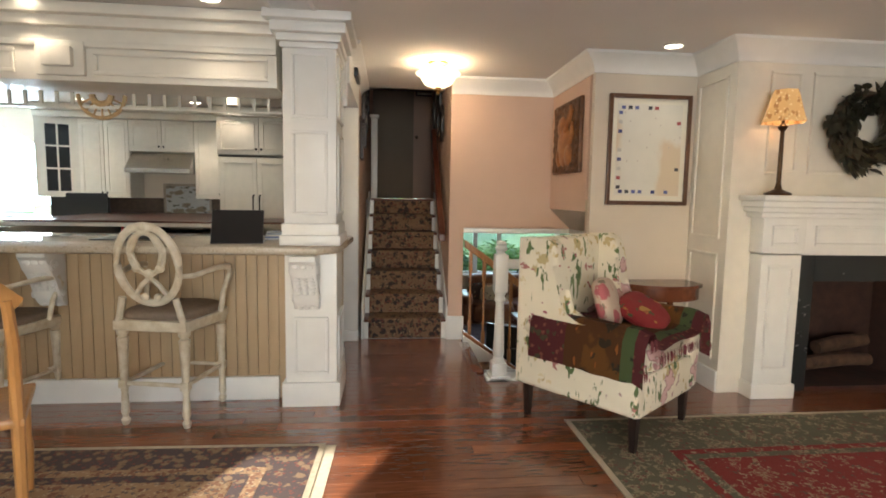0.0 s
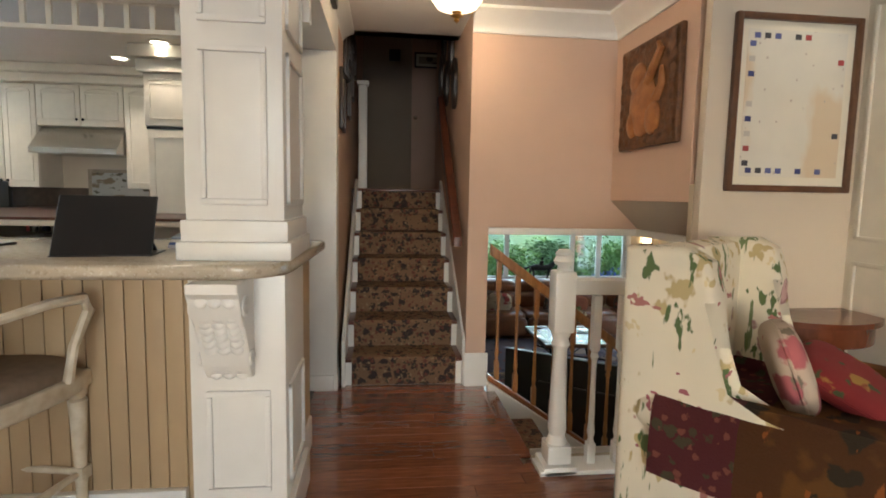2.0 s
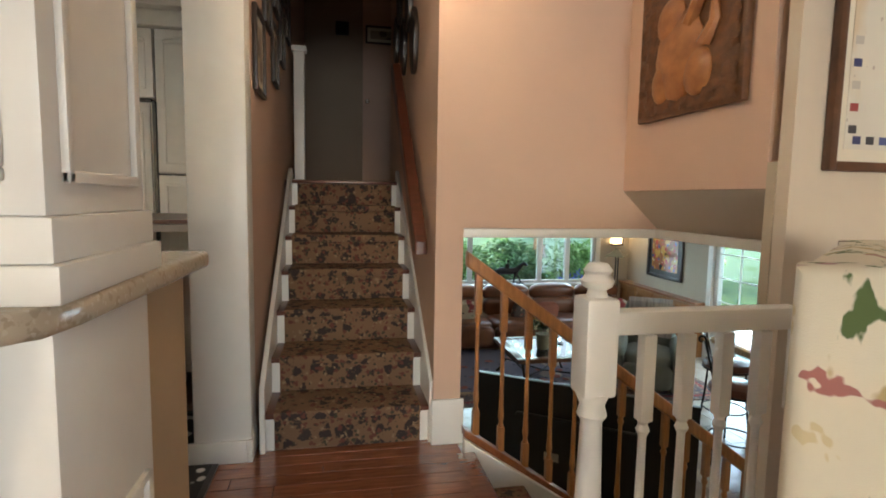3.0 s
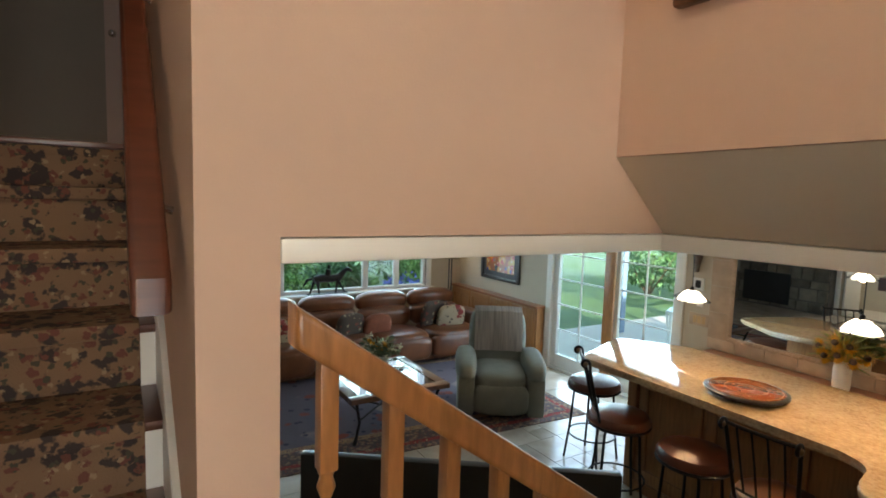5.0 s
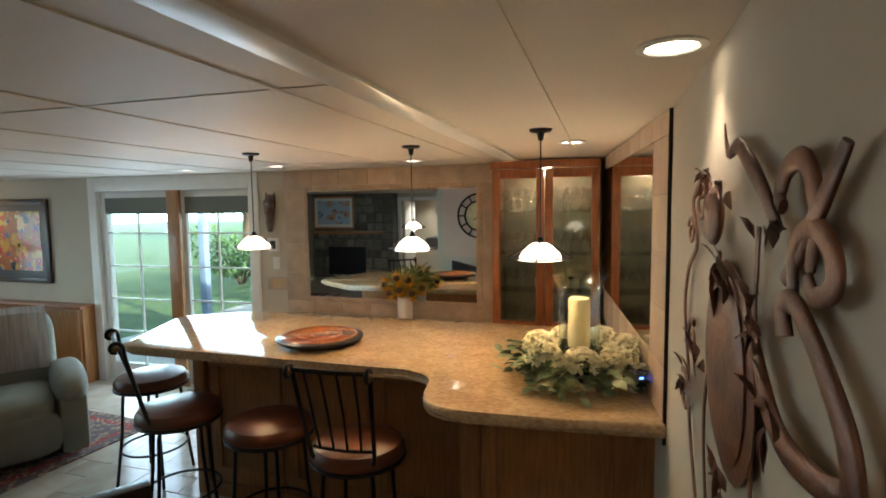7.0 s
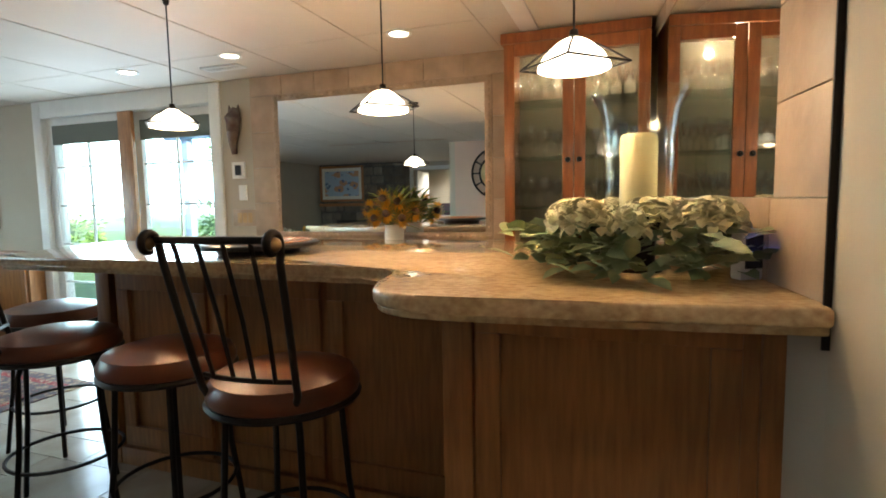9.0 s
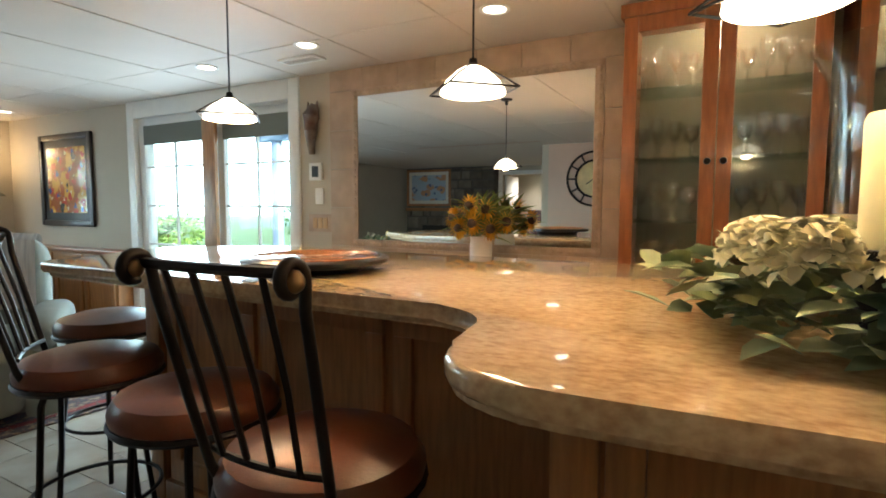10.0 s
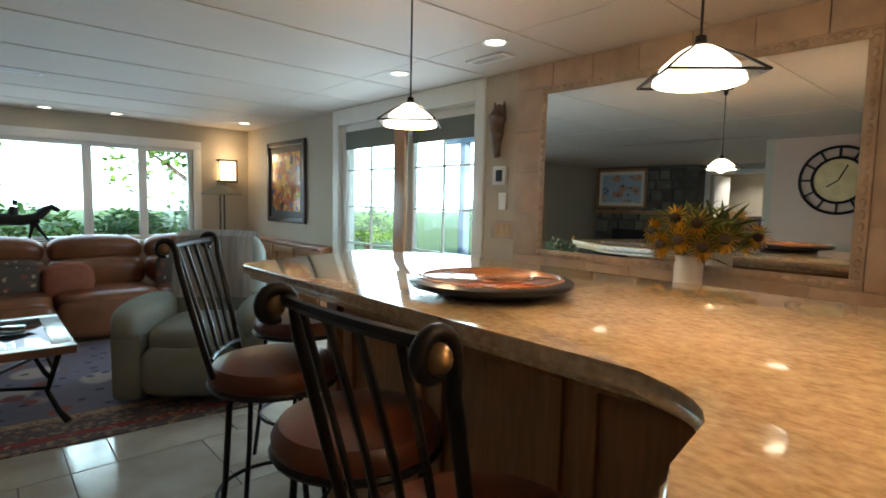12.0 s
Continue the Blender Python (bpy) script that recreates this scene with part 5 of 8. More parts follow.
tagged(boxes("splashback", DARKT, [((-4.7, 6.985, 0.905), (-2.3, 6.999, 1.31))]), "brown tiled splashback behind the worktop", "splashback", kind="structure")
tp = framed("tile_picture", Matrix.Translation((-3.0, 6.983, 1.20)), 0.66, 0.60, 0.035, 0.02, mat("stone_border", (0.38, 0.32, 0.25), 0.5, vary=0.2, scale=20), None, pattern("landscape_tiles", (0.42, 0.42, 0.40), [(5, 0.42, (0.22, 0.17, 0.11), 0.4, (1, 1, 2.4), 0.9), (9, 0.25, (0.10, 0.09, 0.06), 2.1, (1, 1, 2), 0.9)], rough=0.3, bump=0), 0.0, "painted landscape tile picture above the range", "tile picture")
# hood and range
hd = thing("range_hood", (-3.18, 6.50, 1.62), "brushed steel range hood with a sloped canopy", "range hood")
bm = bmesh.new()
prism(bm, [(-0.02, 0.0), (-0.02, 0.05), (0.18, 0.25), (0.49, 0.25), (0.49, 0.0)], -0.41, 0.41, axis="x", bevel=0.004, segments=1)
part("canopy", bm, STEEL, hd)
rg = thing("range", (-3.04, 6.36, 0), "steel gas range with black grates", "cooker")
boxes("body", STEEL, [((-0.37, 0, 0.05), (0.37, 0.62, 0.90))], rg, bevel=0.006)
boxes("oven_window", BLACK, [((-0.26, -0.006, 0.30), (0.26, 0.001, 0.58))], rg)
for k in range(5):
    bm = bmesh.new()
    lathe(bm, [(0.022, 0), (0.02, 0.03), (0.0, 0.032)], 12, m=Matrix.Translation((-0.28 + 0.14 * k, 0.0, 0.82)) @ pose(0, 0, 0, 90, 0, 0))
    part("knob", bm, BLACK, rg)
for x in (-0.24, 0.0, 0.24):
    bm = bmesh.new()
    for y in (0.1, 0.3, 0.5):
        bx(bm, (x - 0.10, y - 0.006, 0.90), (x + 0.10, y + 0.006, 0.925))
    for xx in (-0.09, 0.09):
        bx(bm, (x + xx - 0.006, 0.08, 0.90), (x + xx + 0.006, 0.54, 0.925))
    part("grate", bm, BLACKM, rg)
# fridge with panelled doors
fr = thing("fridge", (-1.69, 5.80, 0), "built-in fridge with cream panelled doors and black handles", "fridge")
boxes("body", CREAM, [((-0.47, 0.02, 0.08), (0.47, 0.68, 1.79))], fr)
# the upright black strip paints the shaded gap between fridge and pantry
boxes("grille_and_gap_shade", BLACK, [((-0.47, 0.0, 1.785), (0.47, 0.1, 1.805)), ((0.475, 0.0, 0.0), (0.495, 0.3, 1.79))], fr)
for a, b in ((-0.465, -0.03), (-0.025, 0.465)):
    bm = bmesh.new()
    cab_door(bm, a, 0.10, b, 1.78, 0.02)
    d = part("door", bm, CREAM, fr)
    hx = b - 0.035 if b < 0 else a + 0.035
    bm = bmesh.new()
    tube(bm, [(hx, -0.005, 0.95), (hx, -0.05, 0.96), (hx, -0.055, 1.15), (hx, -0.05, 1.36), (hx, -0.005, 1.37)], 0.009, 8)
    part("handle", bm, KNOB, d)

# things on the counters
tab = thing("tablet", pose(-1.03, 3.22, 1.001, 0, 0, 8) @ Matrix.Diagonal((0.92, 1, 0.85, 1)), "black tablet standing in its folding case", "tablet")
bm = bmesh.new()
prism(bm, [(0.0, 0.0), (0.012, 0.0), (0.115, 0.235), (0.103, 0.235)], -0.165, 0.165, axis="x", bevel=0.004, segments=1)
part("screen", bm, BLACK, tab)
bm = bmesh.new()
prism(bm, [(0.06, 0.10), (0.068, 0.10), (0.17, 0.004), (0.16, 0.0)], -0.14, 0.14, axis="x")
part("stand_flap", bm, BLACK, tab)
boxes("keyboard_cover", BLACK, [((-0.165, -0.005, 0), (0.165, 0.19, 0.004))], tab, bevel=0.002)
mg = thing("magazines", pose(-0.86, 3.66, 1.001, 0, 0, 12), "small stack of magazines on the counter", "magazine")
for k in range(4):
    boxes("magazine", mat("paper_cover_%s" % "abcd"[k], [(0.5, 0.5, 0.52), (0.10, 0.14, 0.30), (0.6, 0.55, 0.5), (0.25, 0.28, 0.33)][k], 0.3), [((-0.10 + 0.004 * k, -0.13, 0.011 * k), (0.10 + 0.004 * k, 0.13, 0.011 * k + 0.010))], mg, bevel=0.002)
boxes("tray", BLACK, [((-0.20, -0.14, 0), (0.20, 0.14, 0.008))], thing("placemat", (-1.75, 3.50, 1.001), "thin dark placemat on the counter", "placemat"), bevel=0.003)
tv = thing("television", (-4.25, 6.62, 0.901), "black kitchen television on the worktop", "television")
bm = bmesh.new()
bx(bm, (-0.36, 0, 0.06), (0.36, 0.06, 0.46), 0.01)
part("screen", bm, BLACK, tv)
boxes("stand", BLACK, [((-0.15, -0.05, 0), (0.15, 0.15, 0.015)), ((-0.03, 0.03, 0.015), (0.03, 0.06, 0.07))], tv)


def jar(name, p, prof, material, label, cat):
    t = thing(name, p, label, cat)
    bm = bmesh.new()
    lathe(bm, prof, 16)
    part("body", bm, material, t)
    return t


k_ = jar("kettle", (-2.50, 6.60, 0.901), [(0.075, 0), (0.078, 0.02), (0.062, 0.17), (0.055, 0.19), (0.012, 0.20), (0.014, 0.215), (0, 0.22)], STEEL, "brushed steel kettle on the worktop", "kettle")
bm = bmesh.new()
tube(bm, [(0.06, 0, 0.17), (0.11, 0, 0.17), (0.12, 0, 0.10), (0.075, 0, 0.04)], 0.010, 8)
part("handle", bm, BLACK, k_)
jar("bottle", (-3.02, 3.75, 1.001), [(0.03, 0), (0.032, 0.13), (0.024, 0.16), (0.012, 0.175), (0.012, 0.205), (0, 0.207)], WHITE, "white plastic bottle on the counter", "bottle")
for k in range(6):
    jar("canister", (-3.92 + 0.075 * k, 6.55 + 0.06 * (k % 2), 0.901), [(0.035, 0), (0.038, 0.10 + 0.02 * (k % 3)), (0.030, 0.12 + 0.02 * (k % 3)), (0, 0.13 + 0.02 * (k % 3))], STEEL if k % 2 == 0 else mat("canister_glaze_%s" % "xyzuvw"[k], [(0.5, 0.03, 0.03), (0.5, 0.5, 0.52), (0.05, 0.05, 0.06), (0.45, 0.04, 0.04), (0.3, 0.3, 0.33), (0.04, 0.04, 0.05)][k], 0.25), "small shiny canister on the worktop", "canister")
toaster = thing("toaster", (-3.38, 3.78, 1.001), "steel and black toaster on the counter", "toaster")
boxes("body", STEEL, [((-0.14, -0.09, 0.01), (0.14, 0.09, 0.19))], toaster, bevel=0.03)
boxes("side", BLACK, [((0.13, -0.095, 0.0), (0.155, 0.095, 0.19)), ((-0.155, -0.095, 0.0), (-0.13, 0.095, 0.19))], toaster, bevel=0.01)
# kitchen window frame
wk = thing("window_kitchen", (0, 7.04, 0), "white arched kitchen window, overexposed daylight behind", "window", kind="structure")
bm = bmesh.new()
tube(bm, [(-5.60 + 0.79 * math.cos(a), 0, 1.55 + 0.61 * math.sin(a)) for a in [math.pi * k / 20 for k in range(21)]], 0.025, 6)
for x in (-4.82, -6.38, -5.60):
    bx(bm, (x - 0.025, -0.02, 1.02), (x + 0.025, 0.02, 1.56 if x != -5.60 else 2.15))
bx(bm, (-6.38, -0.02, 1.02), (-4.82, 0.02, 1.07))
bx(bm, (-6.38, -0.02, 1.53), (-4.82, 0.02, 1.56))
part("window_frame", bm, WHITE, wk)
rug("kitchen_mat", pose(-0.95, 4.9, 0.0, 0, 0, 0), 0.7, 1.0, [(0.0, BLACK), (0.03, pattern("trellis_mat", (0.03, 0.03, 0.03), [(14, 0.33, (0.72, 0.70, 0.65), 0.2, U, 0.3)]))], "black and white trellis kitchen mat")

for ob in set(bpy.data.objects) - before_kitchen:
    if ob.parent is None and (ob.location.y > 4.2 or ob.type == "MESH"):
        ob.matrix_basis = KITCHEN @ ob.matrix_basis

# ---- stair pictures and upper landing ----
DKFRAME = mat("dark_picture_frame", (0.035, 0.022, 0.016), 0.35, vary=0.3, scale=20)
SKETCH = pattern("sepia_print", (0.42, 0.35, 0.26), [(7, 0.3, (0.16, 0.12, 0.09), 0.4, U, 0.9)], rough=0.3, bump=0, coat=0.4)
IVORY = bpy.data.materials["ivory_mount"]
for y, z, w, h in ((4.98, 1.83, 0.30, 0.38), (5.30, 2.22, 0.28, 0.36), (5.62, 1.98, 0.26, 0.34), (5.68, 2.42, 0.26, 0.36), (6.02, 2.20, 0.26, 0.36), (6.10, 2.62, 0.26, 0.34), (6.45, 2.45, 0.24, 0.32)):
    framed("stair_picture", pose(-0.383, y, z, 0, 0, 90), w, h, 0.022, 0.022, DKFRAME, IVORY, SKETCH, 0.045, "small dark-framed print on the stair wall")
for y, z in ((5.35, 2.05), (5.60, 2.35), (5.85, 2.15), (6.10, 2.55), (6.30, 2.30)):
    t = thing("stair_plaque", pose(NX - 0.002, y, z, 0, 0, -90), "dark wavy-edged plaque on the stair wall", "wall decor", "plaques on the stair wall")
    bm = bmesh.new()
    prism(bm, [(0.10 * math.cos(a) * (1 + 0.12 * math.sin(a * 5)), 0.17 * math.sin(a) * (1 + 0.1 * math.cos(a * 4))) for a in [k * math.tau / 26 for k in range(26)]], -0.028, 0, 0.006, axis="y", segments=1)
    part("plate", bm, DKFRAME, t)
wp = thing("wall_sensor", pose(0.035, 8.598, 3.055), "small black square sensor box on the wall", "sensor")
boxes("box", BLACK, [((-0.075, -0.03, -0.075), (0.075, 0, 0.075))], wp, bevel=0.006)
framed("landscape_print", pose(0.50, 8.555, 3.0), 0.41, 0.20, 0.02, 0.02, DKFRAME, IVORY, SKETCH, 0.035, "small framed landscape print on the closet door")
dr = thing("door_1", (0.525, 8.598, 1.27), "plain tan flush closet door, closed", "door", kind="structure")
boxes("leaf", PEACH, [((-0.26, -0.04, 0), (0.50, 0, 2.40))], dr, bevel=0.004)
bm = bmesh.new()
r0 = bmesh.ops.create_uvsphere(bm, u_segments=10, v_segments=8, radius=0.028)["verts"]
bmesh.ops.translate(bm, verts=r0, vec=(-0.21, -0.075, 0.98))
part("door_knob", bm, STEEL, dr)
npo = thing("landing_newel", (-0.30, 6.55, 1.267), "white painted newel post on the upper landing", "newel post")
bm = bmesh.new()
bx(bm, (-0.04, -0.04, 0), (0.04, 0.04, 0.98), 0.01)
bx(bm, (-0.055, -0.055, 0.98), (0.055, 0.055, 1.02), 0.01)
part("post", bm, WHITE, npo)
tk = thing("passage_sign", pose(-0.378, 4.15, 2.22, 0, 0, 90), "black wooden name board above the passage", "sign")
bm = bmesh.new()
bx(bm, (-0.17, -0.03, -0.03), (0.17, 0, 0.03), 0.008)
part("board", bm, BLACK, tk)
# ---- lower level: fixed parts ----
TILEB = mat("tumbled_travertine", (0.50, 0.37, 0.26), 0.45, vary=0.22, scale=9, bump=0.12, bscale=40, per_object=0.10)
# tiled surround of the mirror
surround = thing("tile_surround", (MX, 0.11, 0), "tumbled travertine tiles round the bar mirror", "wall tiles", kind="structure")
for y0, y1, z0, z1 in [(4.80 + 0.292 * k, 4.80 + 0.292 * (k + 1), 0.85, 0.998) for k in range(7)] + [(4.80 + 0.292 * k, 4.80 + 0.292 * (k + 1), -0.36, -0.25) for k in range(7)] + [(4.80, 4.90, -0.25 + 0.275 * k, 0.025 + 0.275 * k) for k in range(4)] + [(6.64, 6.844, -0.25 + 0.275 * k, 0.025 + 0.275 * k) for k in range(4)]:
    bm = bmesh.new()
    bx(bm, (-0.016, y0 + 0.002, z0 + 0.002), (0, y1 - 0.002, z1 - 0.002), 0.003)
    part("tile", bm, TILEB, surround)
bm = bmesh.new()
for a, b in (((4.90, -0.25), (6.64, -0.20)), ((4.90, 0.80), (6.64, 0.85)), ((4.90, -0.20), (4.95, 0.80)), ((6.59, -0.20), (6.64, 0.80))):
    bx(bm, (-0.022, a[0], a[1]), (0, b[0], b[1]), 0.004)
for k in range(34):
    for z in (-0.225, 0.825):
        r0 = bmesh.ops.create_uvsphere(bm, u_segments=8, v_segments=5, radius=1)["verts"]
        bmesh.ops.transform(bm, matrix=Matrix.Translation((-0.022, 4.925 + k * 0.0512, z)) @ Matrix.Diagonal((0.008, 0.020, 0.014, 1)), verts=r0)
for k in range(20):
    for y in (4.925, 6.615):
        r0 = bmesh.ops.create_uvsphere(bm, u_segments=8, v_segments=5, radius=1)["verts"]
        bmesh.ops.transform(bm, matrix=Matrix.Translation((-0.022, y, -0.18 + k * 0.0512)) @ Matrix.Diagonal((0.008, 0.014, 0.020, 1)), verts=r0)
part("carved_border", bm, TILEB, surround)
mi = thing("bar_mirror", (MX - 0.004, 0.11, 0), "large frameless mirror set in travertine tiles", "mirror")
boxes("glass", MIRROR, [((-0.012, 4.952, -0.198), (0, 6.588, 0.798))], mi)
# south wall mirror, its tiles and edge strip
END = pose(3.30, SN + 0.001, 0, 0, 0, 6.4) @ pose(-3.235, 0, 0)     # the bar's end wall stands a little askew
bm = bmesh.new()
prism(bm, [(3.30, SN - 0.002), (MX, SN - 0.002), (MX, SN + 0.2575), (3.30, SN - 0.0005)], LOW, LCEIL)
tagged(part("wall_bar_end", bm, LWALL, smooth=0), "beige painted wall at the end of the bar", "wall", kind="structure")
mi2 = thing("side_mirror", END @ pose(0, 0.002, 0), "tall mirror on the wall beside the bar", "mirror")
boxes("glass", MIRROR, [((3.515, 0, 0.012), (5.24, 0.008, 0.90))], mi2)
splash = thing("tile_splash", END, "travertine splash tiles and border on the bar's end wall", "wall tiles", kind="structure")
for k in range(7):
    bm = bmesh.new()
    bx(bm, (3.24 + 0.295 * k, 0.0, -0.198), (3.532 + 0.295 * k, 0.014, 0.008), 0.003)
    part("tile", bm, TILEB, splash)
    bm = bmesh.new()
    bx(bm, (3.24 + 0.295 * k, 0.0, 0.905), (3.532 + 0.295 * k, 0.014, 0.996), 0.003)
    part("tile", bm, TILEB, splash)
for k in range(4):
    bm = bmesh.new()
    bx(bm, (3.24, 0.0, 0.011 + 0.2235 * k), (3.511, 0.014, 0.2315 + 0.2235 * k), 0.003)
    part("tile", bm, TILEB, splash)
boxes("edge_strip", BLACKM, [((3.232, 0, -0.29), (3.238, 0.014, 0.998))], splash)

# back counter and glass-door hutch
bc = thing("back_counter", (-0.05, 0, 0), "cherry back counter with panelled doors under the mirror", "cabinet")
boxes("top", CHERRY, [((5.16, 3.82, -0.40), (5.632, 6.90, -0.36))], bc, bevel=0.012)
boxes("body", CHERRY, [((5.22, 3.83, LOW), (5.63, 6.88, -0.40))], bc)
hu = thing("glass_hutch", (0, 0, -0.36), "cherry hutch with glass doors full of stemware", "display cabinet")
x0, x1, y0, y1, H_ = 5.25, 5.578, 4.04, 4.85, 1.345
boxes("body", CHERRY, [((x0, y0, 0), (x1, y0 + 0.03, H_)), ((x0, y1 - 0.03, 0), (x1, y1, H_)), ((x0, y0, 0), (x1, y1, 0.04)), ((x0 - 0.02, y0 - 0.0, H_ - 0.06), (x1, y1 + 0.02, H_))], hu, bevel=0.004)
boxes("back_panel", mat("pale_glossy_cabinet_back", (0.28, 0.25, 0.18), 0.10, vary=0.25, scale=4), [((x1 - 0.012, y0 + 0.03, 0.04), (x1 - 0.006, y1 - 0.03, H_ - 0.06))], hu)
for z in (0.32, 0.62, 0.95):
    boxes("glass_shelf", EDGEGLASS, [((x0 + 0.03, y0 + 0.03, z), (x1 - 0.015, y1 - 0.03, z + 0.008))], hu)
ym = (y0 + y1) / 2
for a, b in ((y0, ym - 0.002), (ym + 0.002, y1)):
    bm = bmesh.new()
    for p, q in (((a, 0.03), (a + 0.062, H_ - 0.065)), ((b - 0.062, 0.03), (b, H_ - 0.065)), ((a + 0.062, 0.03), (b - 0.062, 0.10)), ((a + 0.062, H_ - 0.135), (b - 0.062, H_ - 0.065))):
        bx(bm, (x0 - 0.02, p[0], p[1]), (x0, q[0], q[1]), 0.004)
    d = part("door", bm, CHERRY, hu)
    g = boxes("pane", GLASS, [((x0 - 0.012, a + 0.06, 0.10), (x0 - 0.008, b - 0.06, H_ - 0.13))], d)
    g.visible_shadow = False
    bm = bmesh.new()
    kx = b - 0.03 if a == y0 else a + 0.03
    r0 = bmesh.ops.create_uvsphere(bm, u_segments=10, v_segments=6, radius=0.016)["verts"]
    bmesh.ops.translate(bm, verts=r0, vec=(x0 - 0.04, kx, 0.60))
    part("knob", bm, KNOB, d)
CLEAR = glass("stemware_glass", (0.97, 0.99, 0.98), ior=2.2)
stem = bmesh.new()
lathe(stem, [(0.030, 0), (0.028, 0.004), (0.005, 0.01), (0.004, 0.075), (0.022, 0.09), (0.034, 0.12), (0.032, 0.165)], 12)
bmesh.ops.delete(stem, geom=[f for f in stem.faces if len(f.verts) > 4 and f.calc_center_median().z > 0.1], context="FACES")
stem_me = bpy.data.meshes.new("wine_glass")
stem.to_mesh(stem_me)
stem_me.materials.append(CLEAR)
stem_me.polygons.foreach_set("use_smooth", [True] * len(stem_me.polygons))
for z in (0.04, 0.33, 0.63, 0.96):
    for k in range(10):
        for j in range(2):
            o = piece("wine_glass", stem_me, None, Matrix.Translation((x0 + 0.09 + 0.12 * j, y0 + 0.07 + k * 0.0745, -0.36 + z)) @ Matrix.Diagonal((1, 1, 0.9 + 0.25 * ((k * 7 + j) % 3) / 2, 1)))
            tagged(o, "clear wine glass on a glass shelf", "wine glass", "stemware in the hutch")
# fill light added inside the hutch to brighten the glassware, without a fitting
point("hutch_fill", (5.35, ym, 0.90), 1.8, (1.0, 0.85, 0.62), 0.03)

# ---- the bar ----
bar = thing("bar", (-0.03, 0, LOW), "oak panelled bar with a wider end against the wall", "bar")
BH = -0.265 - LOW
boxes("carcase", OAKX, [((4.02, 4.62, 0.0), (4.70, 6.60, BH)), ((3.55, SN + 0.002, 0.0), (4.70, 4.62, BH))], bar)
for a_, b_ in (((3.53, 4.56, 0), (3.62, 4.65, BH)), ((3.985, 6.53, 0), (4.07, 6.62, BH)), ((3.53, SN + 0.003, 0), (3.58, SN + 0.07, BH))):
    boxes("corner_post", OAKX, [(a_, b_)], bar, bevel=0.006)
for a, b in ((4.72, 5.32), (5.36, 5.92), (5.96, 6.50)):
    bm = bmesh.new()
    for p, q in (((a, 0.10), (b, 0.20)), ((a, BH - 0.12), (b, BH)), ((a, 0.20), (a + 0.07, BH - 0.12)), ((b - 0.07, 0.20), (b, BH - 0.12))):
        bx(bm, (4.0, p[0], p[1]), (4.022, q[0], q[1]), 0.004)
    part("panel_frame", bm, OAKX, bar)
bm = bmesh.new()
for p, q in (((3.88, 0.10), (4.55, 0.20)), ((3.88, BH - 0.09), (4.55, BH)), ((3.88, 0.20), (3.95, BH - 0.09)), ((4.48, 0.20), (4.55, BH - 0.09))):
    bx(bm, (3.532, p[0], p[1]), (3.552, q[0], q[1]), 0.006)
part("panel_frame", bm, OAKX, bar)
bm = bmesh.new()
for p, q in (((4.08, 0.10), (4.66, 0.20)), ((4.08, BH - 0.10), (4.66, BH)), ((4.08, 0.20), (4.15, BH - 0.10)), ((4.59, 0.20), (4.66, BH - 0.10))):
    bx(bm, (p[0], 6.60, p[1]), (q[0], 6.618, q[1]), 0.004)
part("panel_frame", bm, OAKX, bar)
boxes("kick_board", OAKX, [((3.99, 4.65, 0), (4.02, 6.53, 0.09)), ((3.53, 3.87, 0), (3.55, 4.56, 0.09))], bar, bevel=0.004)


def arc_pts(cx, cy, r, a0, a1, n=7):
    return [(cx + r * math.cos(radians(a0 + (a1 - a0) * k / n)), cy + r * math.sin(radians(a0 + (a1 - a0) * k / n))) for k in range(n + 1)]


top_line = arc_pts(3.80, 6.86, 0.09, 180, 115, 4) + [(4.46, 7.20)] + arc_pts(4.52, 7.10, 0.10, 100, 35, 4) + [(4.89, 6.70), (4.89, SN + 0.004), (3.30, SN + 0.004), (3.26, 4.20), (3.24, 4.55)] + arc_pts(3.42, 4.61, 0.18, 180, 95, 6) + arc_pts(3.50, 4.99, 0.20, -85, 0, 6)[1:]
btop = thing("granite_counter", (-0.03, 0, -0.262), "polished beige granite bar top with a moulded edge", "counter")
bm = bmesh.new()
prism(bm, top_line[::-1], 0.020, 0.062, 0.014)
part("slab", bm, GRANITE, btop)
inner = []
c = Vector((4.25, 5.2))
for x, y in top_line:
    inner.append((x + (0.022 if x < 4.3 else -0.022), y + (-0.022 if y > 6.6 else 0.0)))
bm = bmesh.new()
prism(bm, inner[::-1], 0.0, 0.0205, 0.006)
part("lower_edge", bm, GRANITE, btop)

# lazy susan
ls = thing("lazy_susan", pose(4.05, 5.71, -0.2) @ Matrix.Diagonal((0.9, 0.9, 0.95, 1)), "round inlaid red-brown lazy susan on a black base", "lazy susan")
bm = bmesh.new()
lathe(bm, [(0.0, 0), (0.19, 0), (0.20, 0.012), (0.20, 0.026), (0.0, 0.027)], 40)
part("base", bm, BLACK, ls)
bm = bmesh.new()
lathe(bm, [(0.0, 0.027), (0.285, 0.027), (0.297, 0.036), (0.297, 0.048), (0.285, 0.054), (0.0, 0.0545)], 48)
part("rim", bm, BLACK, ls, "black lacquered rim")
SUS = pattern("inlaid_red_wood", (0.33, 0.09, 0.035), [(22, 0.26, (0.48, 0.24, 0.11), 0.3, U, 0.5), (11, 0.16, (0.16, 0.04, 0.02), 1.9, U, 0.7)], rough=0.08, bump=0, coat=0.6)
bm = bmesh.new()
lathe(bm, [(0.0, 0.0548), (0.265, 0.0548), (0.262, 0.0565), (0.0, 0.0568)], 48)
